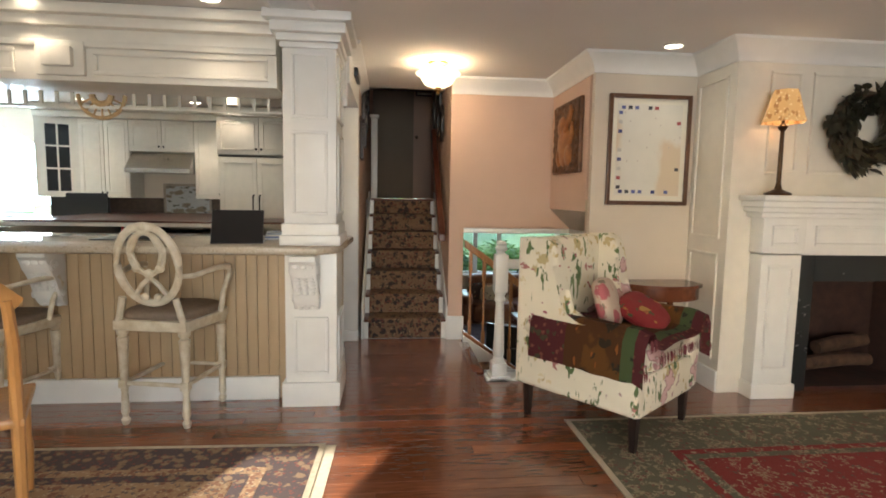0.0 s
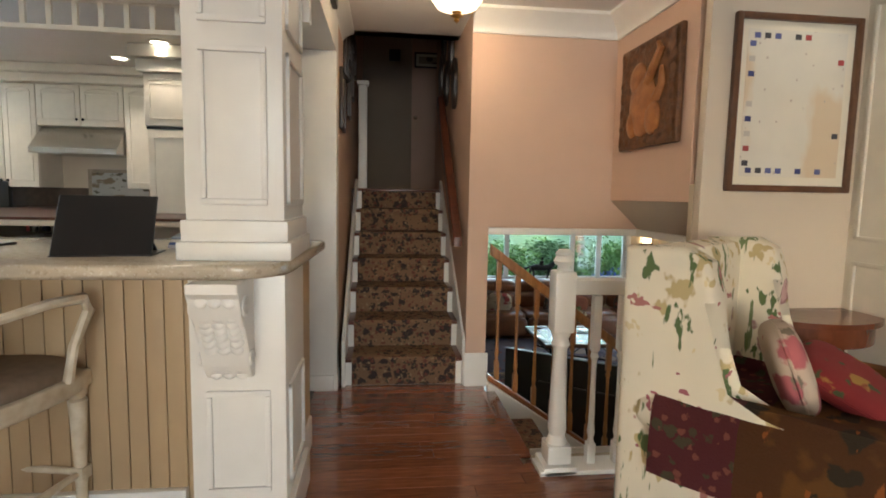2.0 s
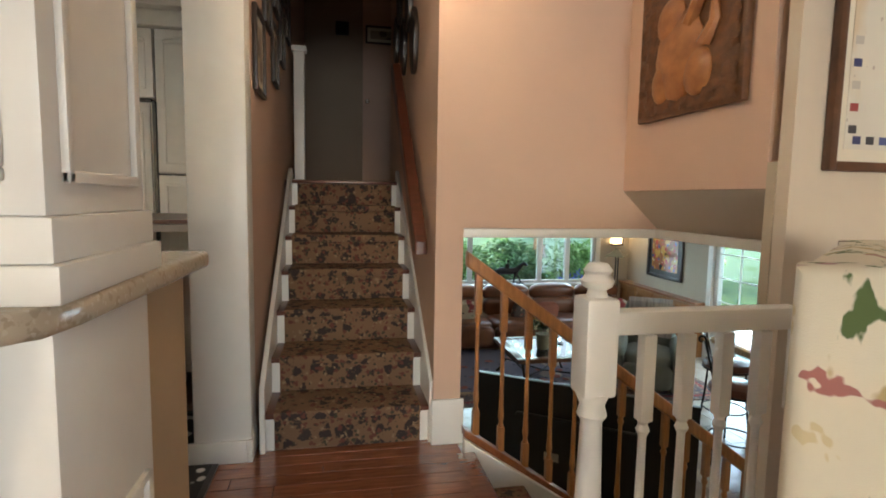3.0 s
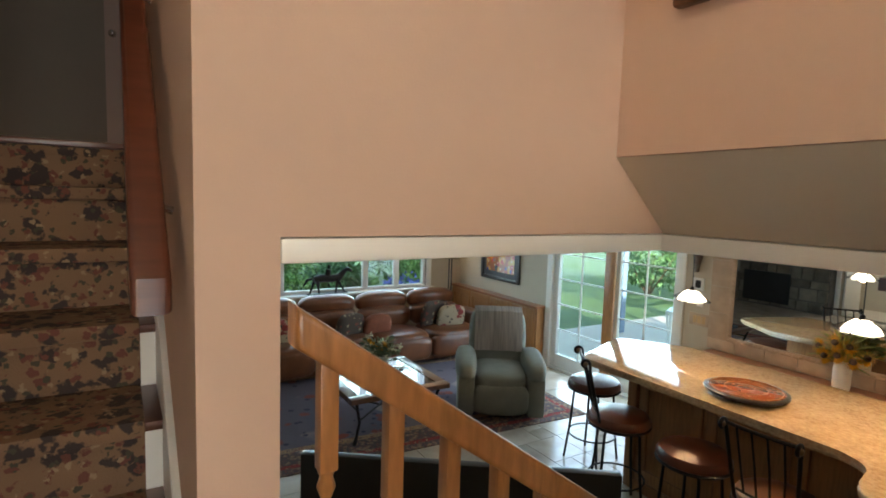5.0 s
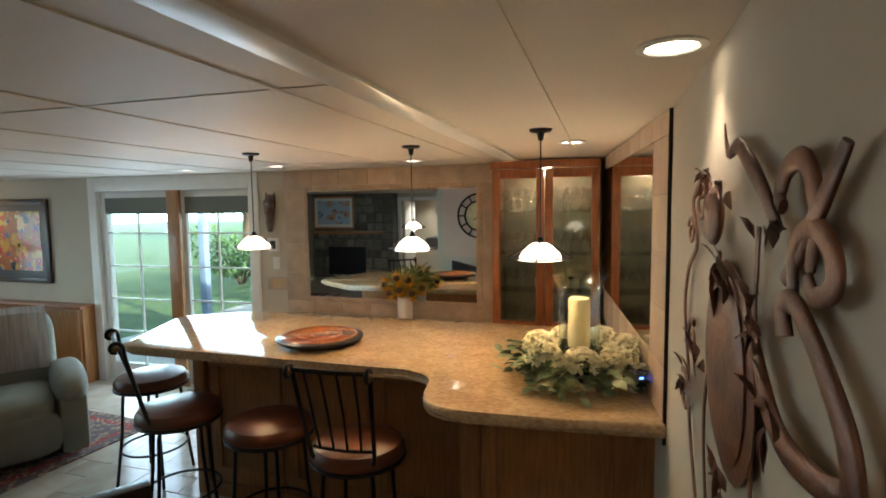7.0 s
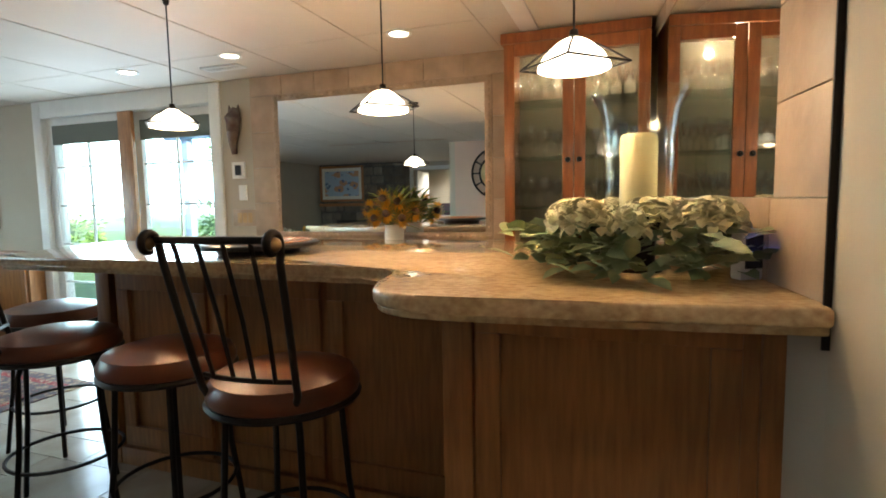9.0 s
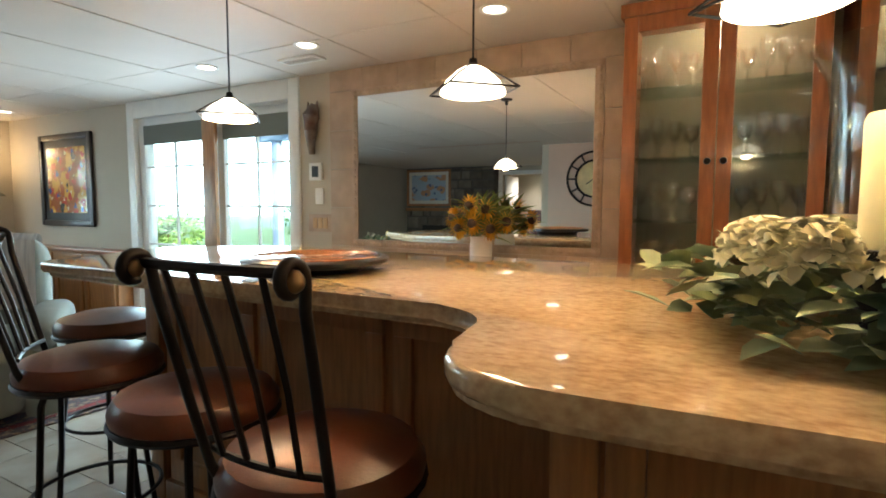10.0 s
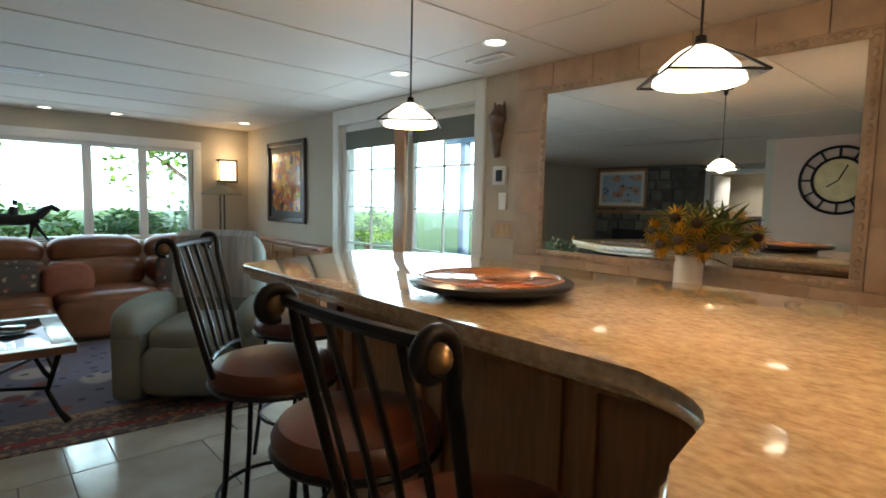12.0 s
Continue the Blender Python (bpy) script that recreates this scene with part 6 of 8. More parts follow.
part("inlay", bm, SUS, ls, "inlaid red wood top")
for r in (0.25, 0.15, 0.06):
    bm = bmesh.new()
    tube(bm, [(r * math.cos(k * math.tau / 48), r * math.sin(k * math.tau / 48), 0.0567) for k in range(48)], 0.003, 5, closed=True)
    part("inlay_ring", bm, OAK, ls)

# bar stools of black iron
LEATH = mat("russet_leather", (0.15, 0.042, 0.018), 0.33, color2=(0.08, 0.024, 0.012), scale=6, bump=0.08, bscale=140)


def iron_stool(m, back=True):
    t = thing("iron_bar_stool", m, "black iron bar stool with a round russet leather seat", "bar stool", "stools at the bar")
    bm = bmesh.new()
    lathe(bm, [(0.0, 0.630), (0.215, 0.630), (0.236, 0.645), (0.238, 0.672), (0.218, 0.704), (0.14, 0.726), (0.0, 0.734)], 28, at=(0, 0, 0.05))
    part("seat", bm, LEATH, t, "round russet leather seat")
    bm = bmesh.new()
    tube(bm, [(0.232 * math.cos(k * math.tau / 28), 0.232 * math.sin(k * math.tau / 28), 0.681) for k in range(28)], 0.012, 6, closed=True)
    part("seat_ring", bm, BLACKM, t)
    for k in range(4):
        a = radians(45 + 90 * k)
        c, s_ = math.cos(a), math.sin(a)
        bm = bmesh.new()
        tube(bm, [(0.10 * c, 0.10 * s_, 0.677), (0.16 * c, 0.16 * s_, 0.670), (0.182 * c, 0.182 * s_, 0.62), (0.20 * c, 0.20 * s_, 0.35), (0.245 * c, 0.245 * s_, 0.0)], 0.011, 7)
        part("leg", bm, BLACKM, t)
    bm = bmesh.new()
    tube(bm, [(0.212 * math.cos(k * math.tau / 28), 0.212 * math.sin(k * math.tau / 28), 0.24) for k in range(28)], 0.008, 6, closed=True)
    part("foot_ring", bm, BLACKM, t)
    if back:
        # the back stands on the -x side, away from the bar
        top = lambda y: (-0.285 - 0.025 * (1 - (y / 0.24) ** 2), y, 1.195)
        bm = bmesh.new()
        tube(bm, [top(-0.195 + 0.039 * k) for k in range(11)], 0.011, 7)
        part("top_bar", bm, BLACKM, t)
        bm = bmesh.new()
        tube(bm, [(-0.18 - 0.02 * (1 - (y / 0.15) ** 2), y, 0.79) for y in [-0.15 + 0.030 * k for k in range(11)]], 0.008, 6)
        part("lower_bar", bm, BLACKM, t)
        for sy in (-1, 1):
            bm = bmesh.new()
            tube(bm, [(-0.16, sy * 0.13, 0.680), (-0.18, sy * 0.16, 0.75), (-0.222, sy * 0.172, 0.92), (-0.272, sy * 0.184, 1.13)] + [(-0.312 + 0.034 * (1 - 0.035 * k) * math.cos(k * 0.42), sy * 0.190, 1.185 + 0.034 * (1 - 0.035 * k) * math.sin(k * 0.42)) for k in range(13)], 0.011, 10)
            part("back_post", bm, BLACKM, t)
            bm = bmesh.new()
            r0 = bmesh.ops.create_uvsphere(bm, u_segments=12, v_segments=8, radius=0.020)["verts"]
            bmesh.ops.translate(bm, verts=r0, vec=(-0.312, sy * 0.194, 1.185))
            part("finial", bm, mat("bronze_ball", (0.20, 0.13, 0.07), 0.3, metal=0.8) if not bpy.data.materials.get("bronze_ball") else bpy.data.materials["bronze_ball"], t, "bronze ball finial")
        for k in range(4):
            y = -0.12 + 0.08 * k
            bm = bmesh.new()
            tube(bm, [(-0.197, y * 0.85, 0.79), (-0.240, y * 0.95, 0.97), top(y)], 0.007, 6)
            part("back_spindle", bm, BLACKM, t)
    return t


s1 = iron_stool(pose(3.48, 5.18, LOW, 0, 0, 3))
s2 = iron_stool(pose(3.585, 5.77, LOW, 0, 0, 0), back=False)
copy_thing(s1, pose(3.63, 6.43, LOW, 0, 0, -38))
copy_thing(s2, pose(4.06, 7.08, LOW, 0, 0, -80))

# pendants over the bar
SHADEG = glow("lit_alabaster_glass", (1.0, 0.88, 0.68), 1.5)


def pendant(x, y):
    t = thing("pendant_lamp", (x, y, LCEIL), "lit pendant lamp with a white glass shade in a wire frame", "pendant light", "pendants over the bar")
    bm = bmesh.new()
    lathe(bm, [(0.055, 0), (0.05, -0.012), (0.018, -0.018), (0.012, -0.05), (0.006, -0.055)], 16)
    part("canopy", bm, BLACKM, t)
    bm = bmesh.new()
    tube(bm, [(0, 0, -0.05), (0, 0, -0.51)], 0.0035, 6)
    part("cord", bm, BLACK, t)
    bm = bmesh.new()
    lathe(bm, [(0.028, -0.535), (0.05, -0.548), (0.082, -0.578), (0.098, -0.605), (0.10, -0.615)], 20)
    bmesh.ops.delete(bm, geom=[f for f in bm.faces if len(f.verts) > 4], context="FACES")
    bmesh.ops.solidify(bm, geom=bm.faces[:], thickness=0.004)
    o = part("shade", bm, SHADEG, t, "glowing white glass shade")
    o.visible_shadow = False
    bm = bmesh.new()
    lathe(bm, [(0.012, -0.505), (0.014, -0.52), (0.03, -0.532), (0.028, -0.54)], 14)
    part("socket", bm, BLACKM, t)
    bm = bmesh.new()
    cs = [(0.155, 0, -0.605), (0, 0.155, -0.605), (-0.155, 0, -0.605), (0, -0.155, -0.605)]
    tube(bm, cs, 0.0035, 5, closed=True)
    for c in cs:
        tube(bm, [(c[0] * 0.18, c[1] * 0.18, -0.532), (c[0] * 0.6, c[1] * 0.6, -0.565), c], 0.0035, 5)
    part("wire_frame", bm, BLACKM, t)
    bm = bmesh.new()
    for p, q in zip(cs, cs[1:] + cs[:1]):
        a = Vector((p[0] * 0.66, p[1] * 0.66, -0.588))
        b = Vector((q[0] * 0.66, q[1] * 0.66, -0.588))
        f = bm.faces.new([bm.verts.new(v) for v in (a, b, Vector(q), Vector(p))])
    bmesh.ops.solidify(bm, geom=bm.faces[:], thickness=0.002)
    part("glass_skirt", bm, GLASS, t)
    point("pendant_bulb", (x, y, LCEIL - 0.60), 2.1, (1.0, 0.68, 0.38), 0.035)


pendant(4.08, 6.19)
pendant(4.10, 5.10)
pendant(3.69, 4.30)
for p, e in (((2.47, 3.87), 2.6), ((4.25, 4.19), 2.2), ((5.03, 5.43), 1.6), ((5.03, 6.65), 1.6), ((5.09, 7.63), 1.2), ((3.37, 11.5), 1), ((4.0, 11.4), 1), ((5.27, 11.0), 1)):
    can((p[0], p[1], LCEIL), e, 100)
vent(pose(5.25, 6.9, LCEIL), 0.12, 0.32)
vent(pose(3.05, 9.6, LCEIL), 0.34, 0.14)
bm = bmesh.new()
for x in (2.55, 4.99):
    bx(bm, (x - 0.009, NY + 0.11, LCEIL - 0.003), (x + 0.009, FY, LCEIL + 0.001))
for k in range(9):
    y = 4.95 + 0.763 * k
    bx(bm, (0.57, y - 0.011, LCEIL - 0.005), (MX, y + 0.011, LCEIL + 0.001))
bx(bm, (1.65, 4.19, LCEIL - 0.005), (MX, 4.212, LCEIL + 0.001))
tagged(part("ceiling_battens", bm, LCEILM), "thin white batten strips of the panelled ceiling", "ceiling", kind="structure")

# candle, hurricane glass and flower wreath on the bar
cw = thing("flower_wreath", (3.75, 4.12, -0.199), "wreath of cream hydrangeas and eucalyptus leaves on the bar", "wreath")
rnd = random.Random(21)
SAGE = mat("sage_leaf", (0.28, 0.32, 0.18), 0.55, color2=(0.10, 0.15, 0.07), scale=14)
PETAL = mat("cream_petal", (0.80, 0.74, 0.52), 0.6, vary=0.15, scale=30)
bm = bmesh.new()
for k in range(520):
    a = rnd.uniform(0, math.tau)
    r = rnd.gauss(0.235, 0.055)
    d = Vector((math.cos(a + rnd.uniform(-1.2, 1.2)), math.sin(a + rnd.uniform(-1.2, 1.2)), rnd.uniform(-0.25, 0.55)))
    leaf(bm, (r * math.cos(a), r * math.sin(a), rnd.uniform(0.015, 0.12) + 0.01), d, rnd.uniform(0.05, 0.10), rnd.uniform(0.03, 0.055), rnd.uniform(-0.7, 0.7), 0.12)
for v in bm.verts:
    v.co.z = max(v.co.z, 0.003)
part("leaves", bm, SAGE, cw)
for a, r in ((20, 0.22), (75, 0.20), (140, 0.23), (185, 0.23), (235, 0.22), (290, 0.22), (335, 0.24)):
    bm = bmesh.new()
    c0 = Vector((r * math.cos(radians(a)), r * math.sin(radians(a)), 0.135))
    for k in range(60):
        d = Vector((rnd.gauss(0, 1), rnd.gauss(0, 1), abs(rnd.gauss(0, 1)) * 0.9)).normalized()
        p = c0 + d * 0.072
        u = d.orthogonal().normalized()
        w = d.cross(u)
        for q in range(4):
            e = (u * math.cos(q * math.pi / 2 + k) + w * math.sin(q * math.pi / 2 + k))
            leaf(bm, p, e + d * 0.35, 0.030, 0.030, 0, 0.1)
    part("hydrangea", bm, PETAL, cw, "cream hydrangea head")
hur = thing("hurricane_lantern", (3.75, 4.12, -0.199), "glass hurricane with an ivory pillar candle", "candle holder")
bm = bmesh.new()
lathe(bm, [(0.07, 0.0), (0.075, 0.01), (0.05, 0.02), (0.05, 0.12), (0.068, 0.13), (0.07, 0.16), (0.0, 0.161)], 24)
part("stand", bm, BLACKM, hur)
bm = bmesh.new()
lathe(bm, [(0.085, 0.135), (0.095, 0.16), (0.098, 0.38), (0.108, 0.46), (0.138, 0.515)], 32)
bmesh.ops.delete(bm, geom=[f for f in bm.faces if len(f.verts) > 4], context="FACES")
bmesh.ops.solidify(bm, geom=bm.faces[:], thickness=0.003)
o = part("glass_chimney", bm, GLASS, hur)
o.visible_shadow = False
bm = bmesh.new()
lathe(bm, [(0.0, 0.161), (0.050, 0.161), (0.052, 0.17), (0.052, 0.385), (0.047, 0.397), (0.038, 0.39), (0.0, 0.385)], 28)
part("candle", bm, mat("ivory_wax", (0.80, 0.68, 0.40), 0.5, vary=0.06, scale=10), hur, "ivory pillar candle")
clk = thing("desk_clock", pose(3.63, 3.855, -0.199, 0, 0, -60), "small white and black digital clock on the bar", "clock")
boxes("case", WHITE, [((-0.035, -0.02, 0), (0.035, 0.02, 0.13))], clk, bevel=0.008)
boxes("face", BLACK, [((-0.024, -0.024, 0.03), (0.024, -0.019, 0.115))], clk)
boxes("digits", glow("blue_led", (0.05, 0.12, 1.0), 4), [((-0.010, -0.0255, 0.066), (0.010, -0.0235, 0.074))], clk)

# sunflowers in a white vase on the back counter
sv = thing("sunflower_vase", (5.40, 5.66, -0.36), "white ceramic vase of sunflowers and grasses", "vase")
bm = bmesh.new()
lathe(bm, [(0.0, 0), (0.058, 0), (0.064, 0.02), (0.066, 0.17), (0.06, 0.20), (0.066, 0.22), (0.055, 0.215)], 24)
part("vase", bm, WHITE, sv)
YEL = mat("sunflower_petal", (0.75, 0.38, 0.02), 0.6, vary=0.25, scale=30)
rnd = random.Random(8)
for dy, dz, dx in ((-0.10, 0.27, -0.09), (0.0, 0.30, -0.12), (0.10, 0.27, -0.09), (0.03, 0.40, -0.10), (-0.17, 0.31, -0.03), (0.17, 0.33, -0.03), (-0.06, 0.38, -0.07)):
    bm = bmesh.new()
    c0 = Vector((dx, dy, dz))
    n_ = Vector((-1, dy * 2.5, 0.15)).normalized()
    u = n_.orthogonal().normalized()
    w = n_.cross(u)
    for k in range(18):
        a = k * math.tau / 18
        leaf(bm, c0, u * math.cos(a) + w * math.sin(a) + n_ * 0.15, 0.075, 0.028)
    f = part("flower", bm, YEL, sv, "yellow sunflower head")
    bm = bmesh.new()
    r0 = bmesh.ops.create_uvsphere(bm, u_segments=12, v_segments=6, radius=0.028)["verts"]
    bmesh.ops.transform(bm, matrix=Matrix.Translation(c0 + n_ * 0.004), verts=r0)
    part("flower_centre", bm, BARK, f)
bm = bmesh.new()
for k in range(130):
    a = rnd.uniform(0, math.tau)
    e = rnd.uniform(0.15, 1.2)
    leaf(bm, (rnd.uniform(-0.03, 0.03), rnd.uniform(-0.05, 0.05), rnd.uniform(0.2, 0.38)), (math.cos(a) * 0.6, math.sin(a) * 1.2, e), rnd.uniform(0.14, 0.24), 0.018, rnd.uniform(-1, 1), 0.35)
part("grass_spray", bm, mat("grass_blade", (0.26, 0.28, 0.05), 0.55, color2=(0.08, 0.13, 0.03), scale=9), sv)

# wall things by the garden door
def wall_box(name, y, z, w, h, d, m_, label, cat):
    t = thing(name, (MX - 0.001, y, z), label, cat)
    boxes("plate", m_, [((-d, -w / 2, -h / 2), (0, w / 2, h / 2))], t, bevel=0.004)
    return t


tm = wall_box("thermostat", 7.095, 0.29, 0.12, 0.13, 0.022, WHITE, "white thermostat with a dark display", "thermostat")
boxes("display", BLACK, [((-0.024, -0.03, -0.04), (-0.021, 0.03, 0.04))], tm)
wall_box("light_switch", 7.07, 0.11, 0.075, 0.12, 0.01, WHITE, "white rocker light switch plate", "switch")
sw = wall_box("switch_plate", 7.065, -0.09, 0.22, 0.13, 0.010, TILEB, "beige three-gang switch plate", "switch")
for k in range(3):
    boxes("rocker", PINE, [((-0.014, -0.075 + 0.05 * k, -0.04), (-0.009, -0.035 + 0.05 * k, 0.04))], sw, bevel=0.002)
hs = thing("wall_mask", (MX - 0.002, 7.10, 0.61), "small grey carved horse-head wall mask", "wall decor")
bm = bmesh.new()
tube(bm, [(-0.02, 0.02, -0.19), (-0.04, 0.015, -0.12), (-0.05, 0.0, -0.02), (-0.055, -0.005, 0.08), (-0.03, -0.02, 0.16)], [0.022, 0.032, 0.05, 0.062, 0.03], 12)
for sy in (-1, 1):
    tube(bm, [(-0.03, sy * 0.035, 0.12), (-0.03, sy * 0.045, 0.19)], [0.02, 0.004], 8)
part("head", bm, mat("weathered_grey_wood", (0.20, 0.17, 0.14), 0.7, color2=(0.10, 0.04, 0.03), scale=14, bump=0.3), hs)

# garden door
gd = thing("door_2", (MX, 0, 0), "white sliding glass door to the patio with grilles", "patio door", kind="structure")
boxes("casing", WHITE, [((-0.02, 7.255, LOW), (0.02, 7.36, 0.998)), ((-0.02, 9.325, LOW), (0.02, 9.43, 0.998)), ((-0.02, 7.36, 0.845), (0.02, 9.325, 0.998)), ((0.0, 7.325, LOW), (0.18, 9.36, LOW + 0.03))], gd, bevel=0.006)
boxes("jamb", WHITE, [((0.02, 7.325, LOW), (0.18, 7.36, 0.90)), ((0.02, 9.325, LOW), (0.18, 9.36, 0.90)), ((0.02, 7.36, 0.845), (0.18, 9.325, 0.90))], gd)
for a, b, x in ((8.31, 9.325, 0.03), (7.36, 8.31, 0.09)):
    bm = bmesh.new()
    for p, q in (((a, LOW + 0.03), (a + 0.09, 0.845)), ((b - 0.09, LOW + 0.03), (b, 0.845)), ((a + 0.09, LOW + 0.03), (b - 0.09, LOW + 0.22)), ((a + 0.09, 0.755), (b - 0.09, 0.845))):
        bx(bm, (x, p[0], p[1]), (x + 0.05, q[0], q[1]), 0.005)
    d = part("sash", bm, WHITE, gd)
    g = boxes("pane", GLASS, [((x + 0.022, a + 0.085, LOW + 0.21), (x + 0.028, b - 0.085, 0.76))], d)
    g.visible_shadow = False
    for k in range(4):
        z = LOW + 0.22 + (0.755 - LOW - 0.22) * (k + 1) / 5
        boxes("muntin", WHITE, [((x + 0.014, a + 0.09, z - 0.008), (x + 0.036, b - 0.09, z + 0.008))], d)
    boxes("muntin", WHITE, [((x + 0.0145, (a + b) / 2 - 0.008, LOW + 0.22), (x + 0.0355, (a + b) / 2 + 0.008, 0.755))], d)
    boxes("roller_shade", mat("grey_green_shade", (0.16, 0.17, 0.14), 0.8) if not bpy.data.materials.get("grey_green_shade") else bpy.data.materials["grey_green_shade"], [((x - 0.006, a + 0.085, 0.60), (x - 0.001, b - 0.085, 0.775))], d)
boxes("meeting_stile", OAK, [((-0.005, 8.22, LOW + 0.03), (0.03, 8.38, 0.845))], gd, "oak meeting stile", bevel=0.006)

# family room windows
wf = thing("window_family", (0, FY, 0), "row of white-framed windows over the sofa", "window", kind="structure")
edges = [1.31, 1.845, 2.39, 3.765, 4.33, 4.89]
bm = bmesh.new()
bx(bm, (1.21, -0.02, 0.70), (4.99, 0.02, 0.80), 0.005)
bx(bm, (1.21, -0.02, -0.42), (1.31, 0.02, 0.70), 0.005)
bx(bm, (4.89, -0.02, -0.42), (4.99, 0.02, 0.70), 0.005)
part("casing", bm, WHITE, wf)
boxes("window_sill", WHITE, [((1.17, -0.16, -0.46), (5.03, 0.06, -0.42))], wf, bevel=0.008)
for a, b in zip(edges, edges[1:]):
    bm = bmesh.new()
    s_ = 0.045
    for p, q in (((a, -0.42), (a + s_, 0.70)), ((b - s_, -0.42), (b, 0.70)), ((a + s_, -0.42), (b - s_, -0.42 + s_)), ((a + s_, 0.70 - s_), (b - s_, 0.70))):
        bx(bm, (p[0], 0.02, p[1]), (q[0], 0.10, q[1]), 0.004)
    w_ = part("window_frame", bm, WHITE, wf)
    g = boxes("pane", GLASS, [((a + s_ - 0.003, 0.055, -0.38), (b - s_ + 0.003, 0.061, 0.66))], w_)
    g.visible_shadow = False
boxes("roller_blind", TILEB, [((2.05, -0.05, 0.50), (3.0, -0.022, 0.70))], wf, "rolled woven blind")

# wainscot cabinet along the mirror wall
wn = thing("wainscot_ledge", (MX - 0.002, 0, LOW), "oak wainscot ledge along the family room wall", "ledge")
boxes("body", OAKX, [((-0.14, 9.46, 0.0), (0, 11.74, 0.84))], wn)
boxes("cap", CHERRY, [((-0.18, 9.44, 0.84), (0, 11.742, 0.875))], wn, bevel=0.008)
for k in range(4):
    bm = bmesh.new()
    a, b = 9.50 + 0.56 * k, 10.02 + 0.56 * k
    for p, q in (((a, 0.06), (b, 0.14)), ((a, 0.74), (b, 0.82)), ((a, 0.14), (a + 0.06, 0.74)), ((b - 0.06, 0.14), (b, 0.74))):
        bx(bm, (-0.156, p[0], p[1]), (-0.139, q[0], q[1]), 0.003)
    part("panel_frame", bm, OAKX, wn)
FLAME = pattern("crowd_painting", (0.34, 0.10, 0.03), [(5, 0.45, (0.62, 0.32, 0.06), 0.3, U, 0.9), (8, 0.34, (0.50, 0.06, 0.03), 1.4, U, 0.9), (9, 0.26, (0.06, 0.10, 0.24), 3.4, U, 0.9), (12, 0.2, (0.72, 0.60, 0.34), 5.5, U, 0.8), (4, 0.2, (0.03, 0.03, 0.03), 7.1, U, 0.8)], rough=0.25, bump=0, coat=0.5)
framed("framed_painting", pose(MX - 0.003, 10.54, 0.30, 0, 0, -90), 1.01, 0.965, 0.06, 0.035, DKFRAME, mat("black_mount", (0.02, 0.018, 0.016), 0.4), FLAME, 0.08, "colourful crowded painting in a black frame", "painting")
sc_ = thing("wall_sconce", (5.30, FY - 0.002, 0.45), "lit square wall sconce in a bronze frame", "sconce")
boxes("shade", glow("sconce_glass", (1.0, 0.72, 0.40), 1.6), [((-0.10, -0.09, -0.12), (0.10, -0.01, 0.12))], sc_, "glowing alabaster shade", bevel=0.01)
boxes("frame", BLACKM, [((-0.12, -0.10, -0.15), (0.12, 0, -0.13)), ((-0.12, -0.10, 0.13), (0.12, 0, 0.145)), ((-0.12, -0.10, -0.15), (-0.108, -0.085, 0.14)), ((0.108, -0.10, -0.15), (0.12, -0.085, 0.14))], sc_)
point("sconce_bulb", (5.30, FY - 0.18, 0.65), 1.2, radius=0.05)
fl = thing("floor_lamp", (5.08, 11.25, LOW), "dark bronze floor lamp with a mission-style shade", "floor lamp")
bm = bmesh.new()
lathe(bm, [(0.15, 0), (0.15, 0.02), (0.03, 0.04), (0.02, 0.06)], 16)
part("base", bm, BLACKM, fl)
bm = bmesh.new()
for x in (-0.025, 0.025):
    bx(bm, (x - 0.008, -0.008, 0.04), (x + 0.008, 0.008, 1.42))
part("post", bm, BLACKM, fl)
bm = bmesh.new()
lathe(bm, [(0.25, 1.40), (0.24, 1.42), (0.06, 1.52), (0.05, 1.56)], 4)
bmesh.ops.delete(bm, geom=[f for f in bm.faces if len(f.verts) == 4 and abs(f.normal.z) > 0.99], context="FACES")
bmesh.ops.solidify(bm, geom=bm.faces[:], thickness=0.004)
part("shade", bm, mat("olive_mica_shade", (0.20, 0.17, 0.10), 0.5), fl, smooth=0)

# leather sofa along the windows
LEATHER = mat("cognac_leather", (0.20, 0.068, 0.025), 0.30, color2=(0.11, 0.036, 0.015), scale=5, bump=0.10, bscale=120)
sofa = thing("leather_sofa", (1.35, 10.15, LOW), "long cognac leather sectional sofa under the windows", "sofa")
W_ = 0.86
boxes("base", LEATHER, [((0.22, 0.10, 0.04), (0.22 + W_ * 4, 1.0, 0.26))], sofa, bevel=0.04)
for k in range(4):
    x = 0.22 + W_ * (k + 0.5)
    part("seat_cushion", pillow_mesh(W_ - 0.01, 0.74, 0.24, 4.5, 8), LEATHER, sofa, at=Matrix.Translation((x, 0.38, 0.36)))
    part("seat_front", pillow_mesh(W_ - 0.01, 0.18, 0.34, 4.5, 6), LEATHER, sofa, at=Matrix.Translation((x, 0.08, 0.25)))
    part("back_cushion", pillow_mesh(W_ - 0.01, 0.30, 0.34, 3.6, 8), LEATHER, sofa, at=Matrix.Translation((x, 0.80, 0.58)) @ pose(0, 0, 0, 12, 0, 0))
    part("head_cushion", pillow_mesh(W_ - 0.02, 0.26, 0.30, 3.0, 8), LEATHER, sofa, at=Matrix.Translation((x, 0.90, 0.80)) @ pose(0, 0, 0, 14, 0, 0))
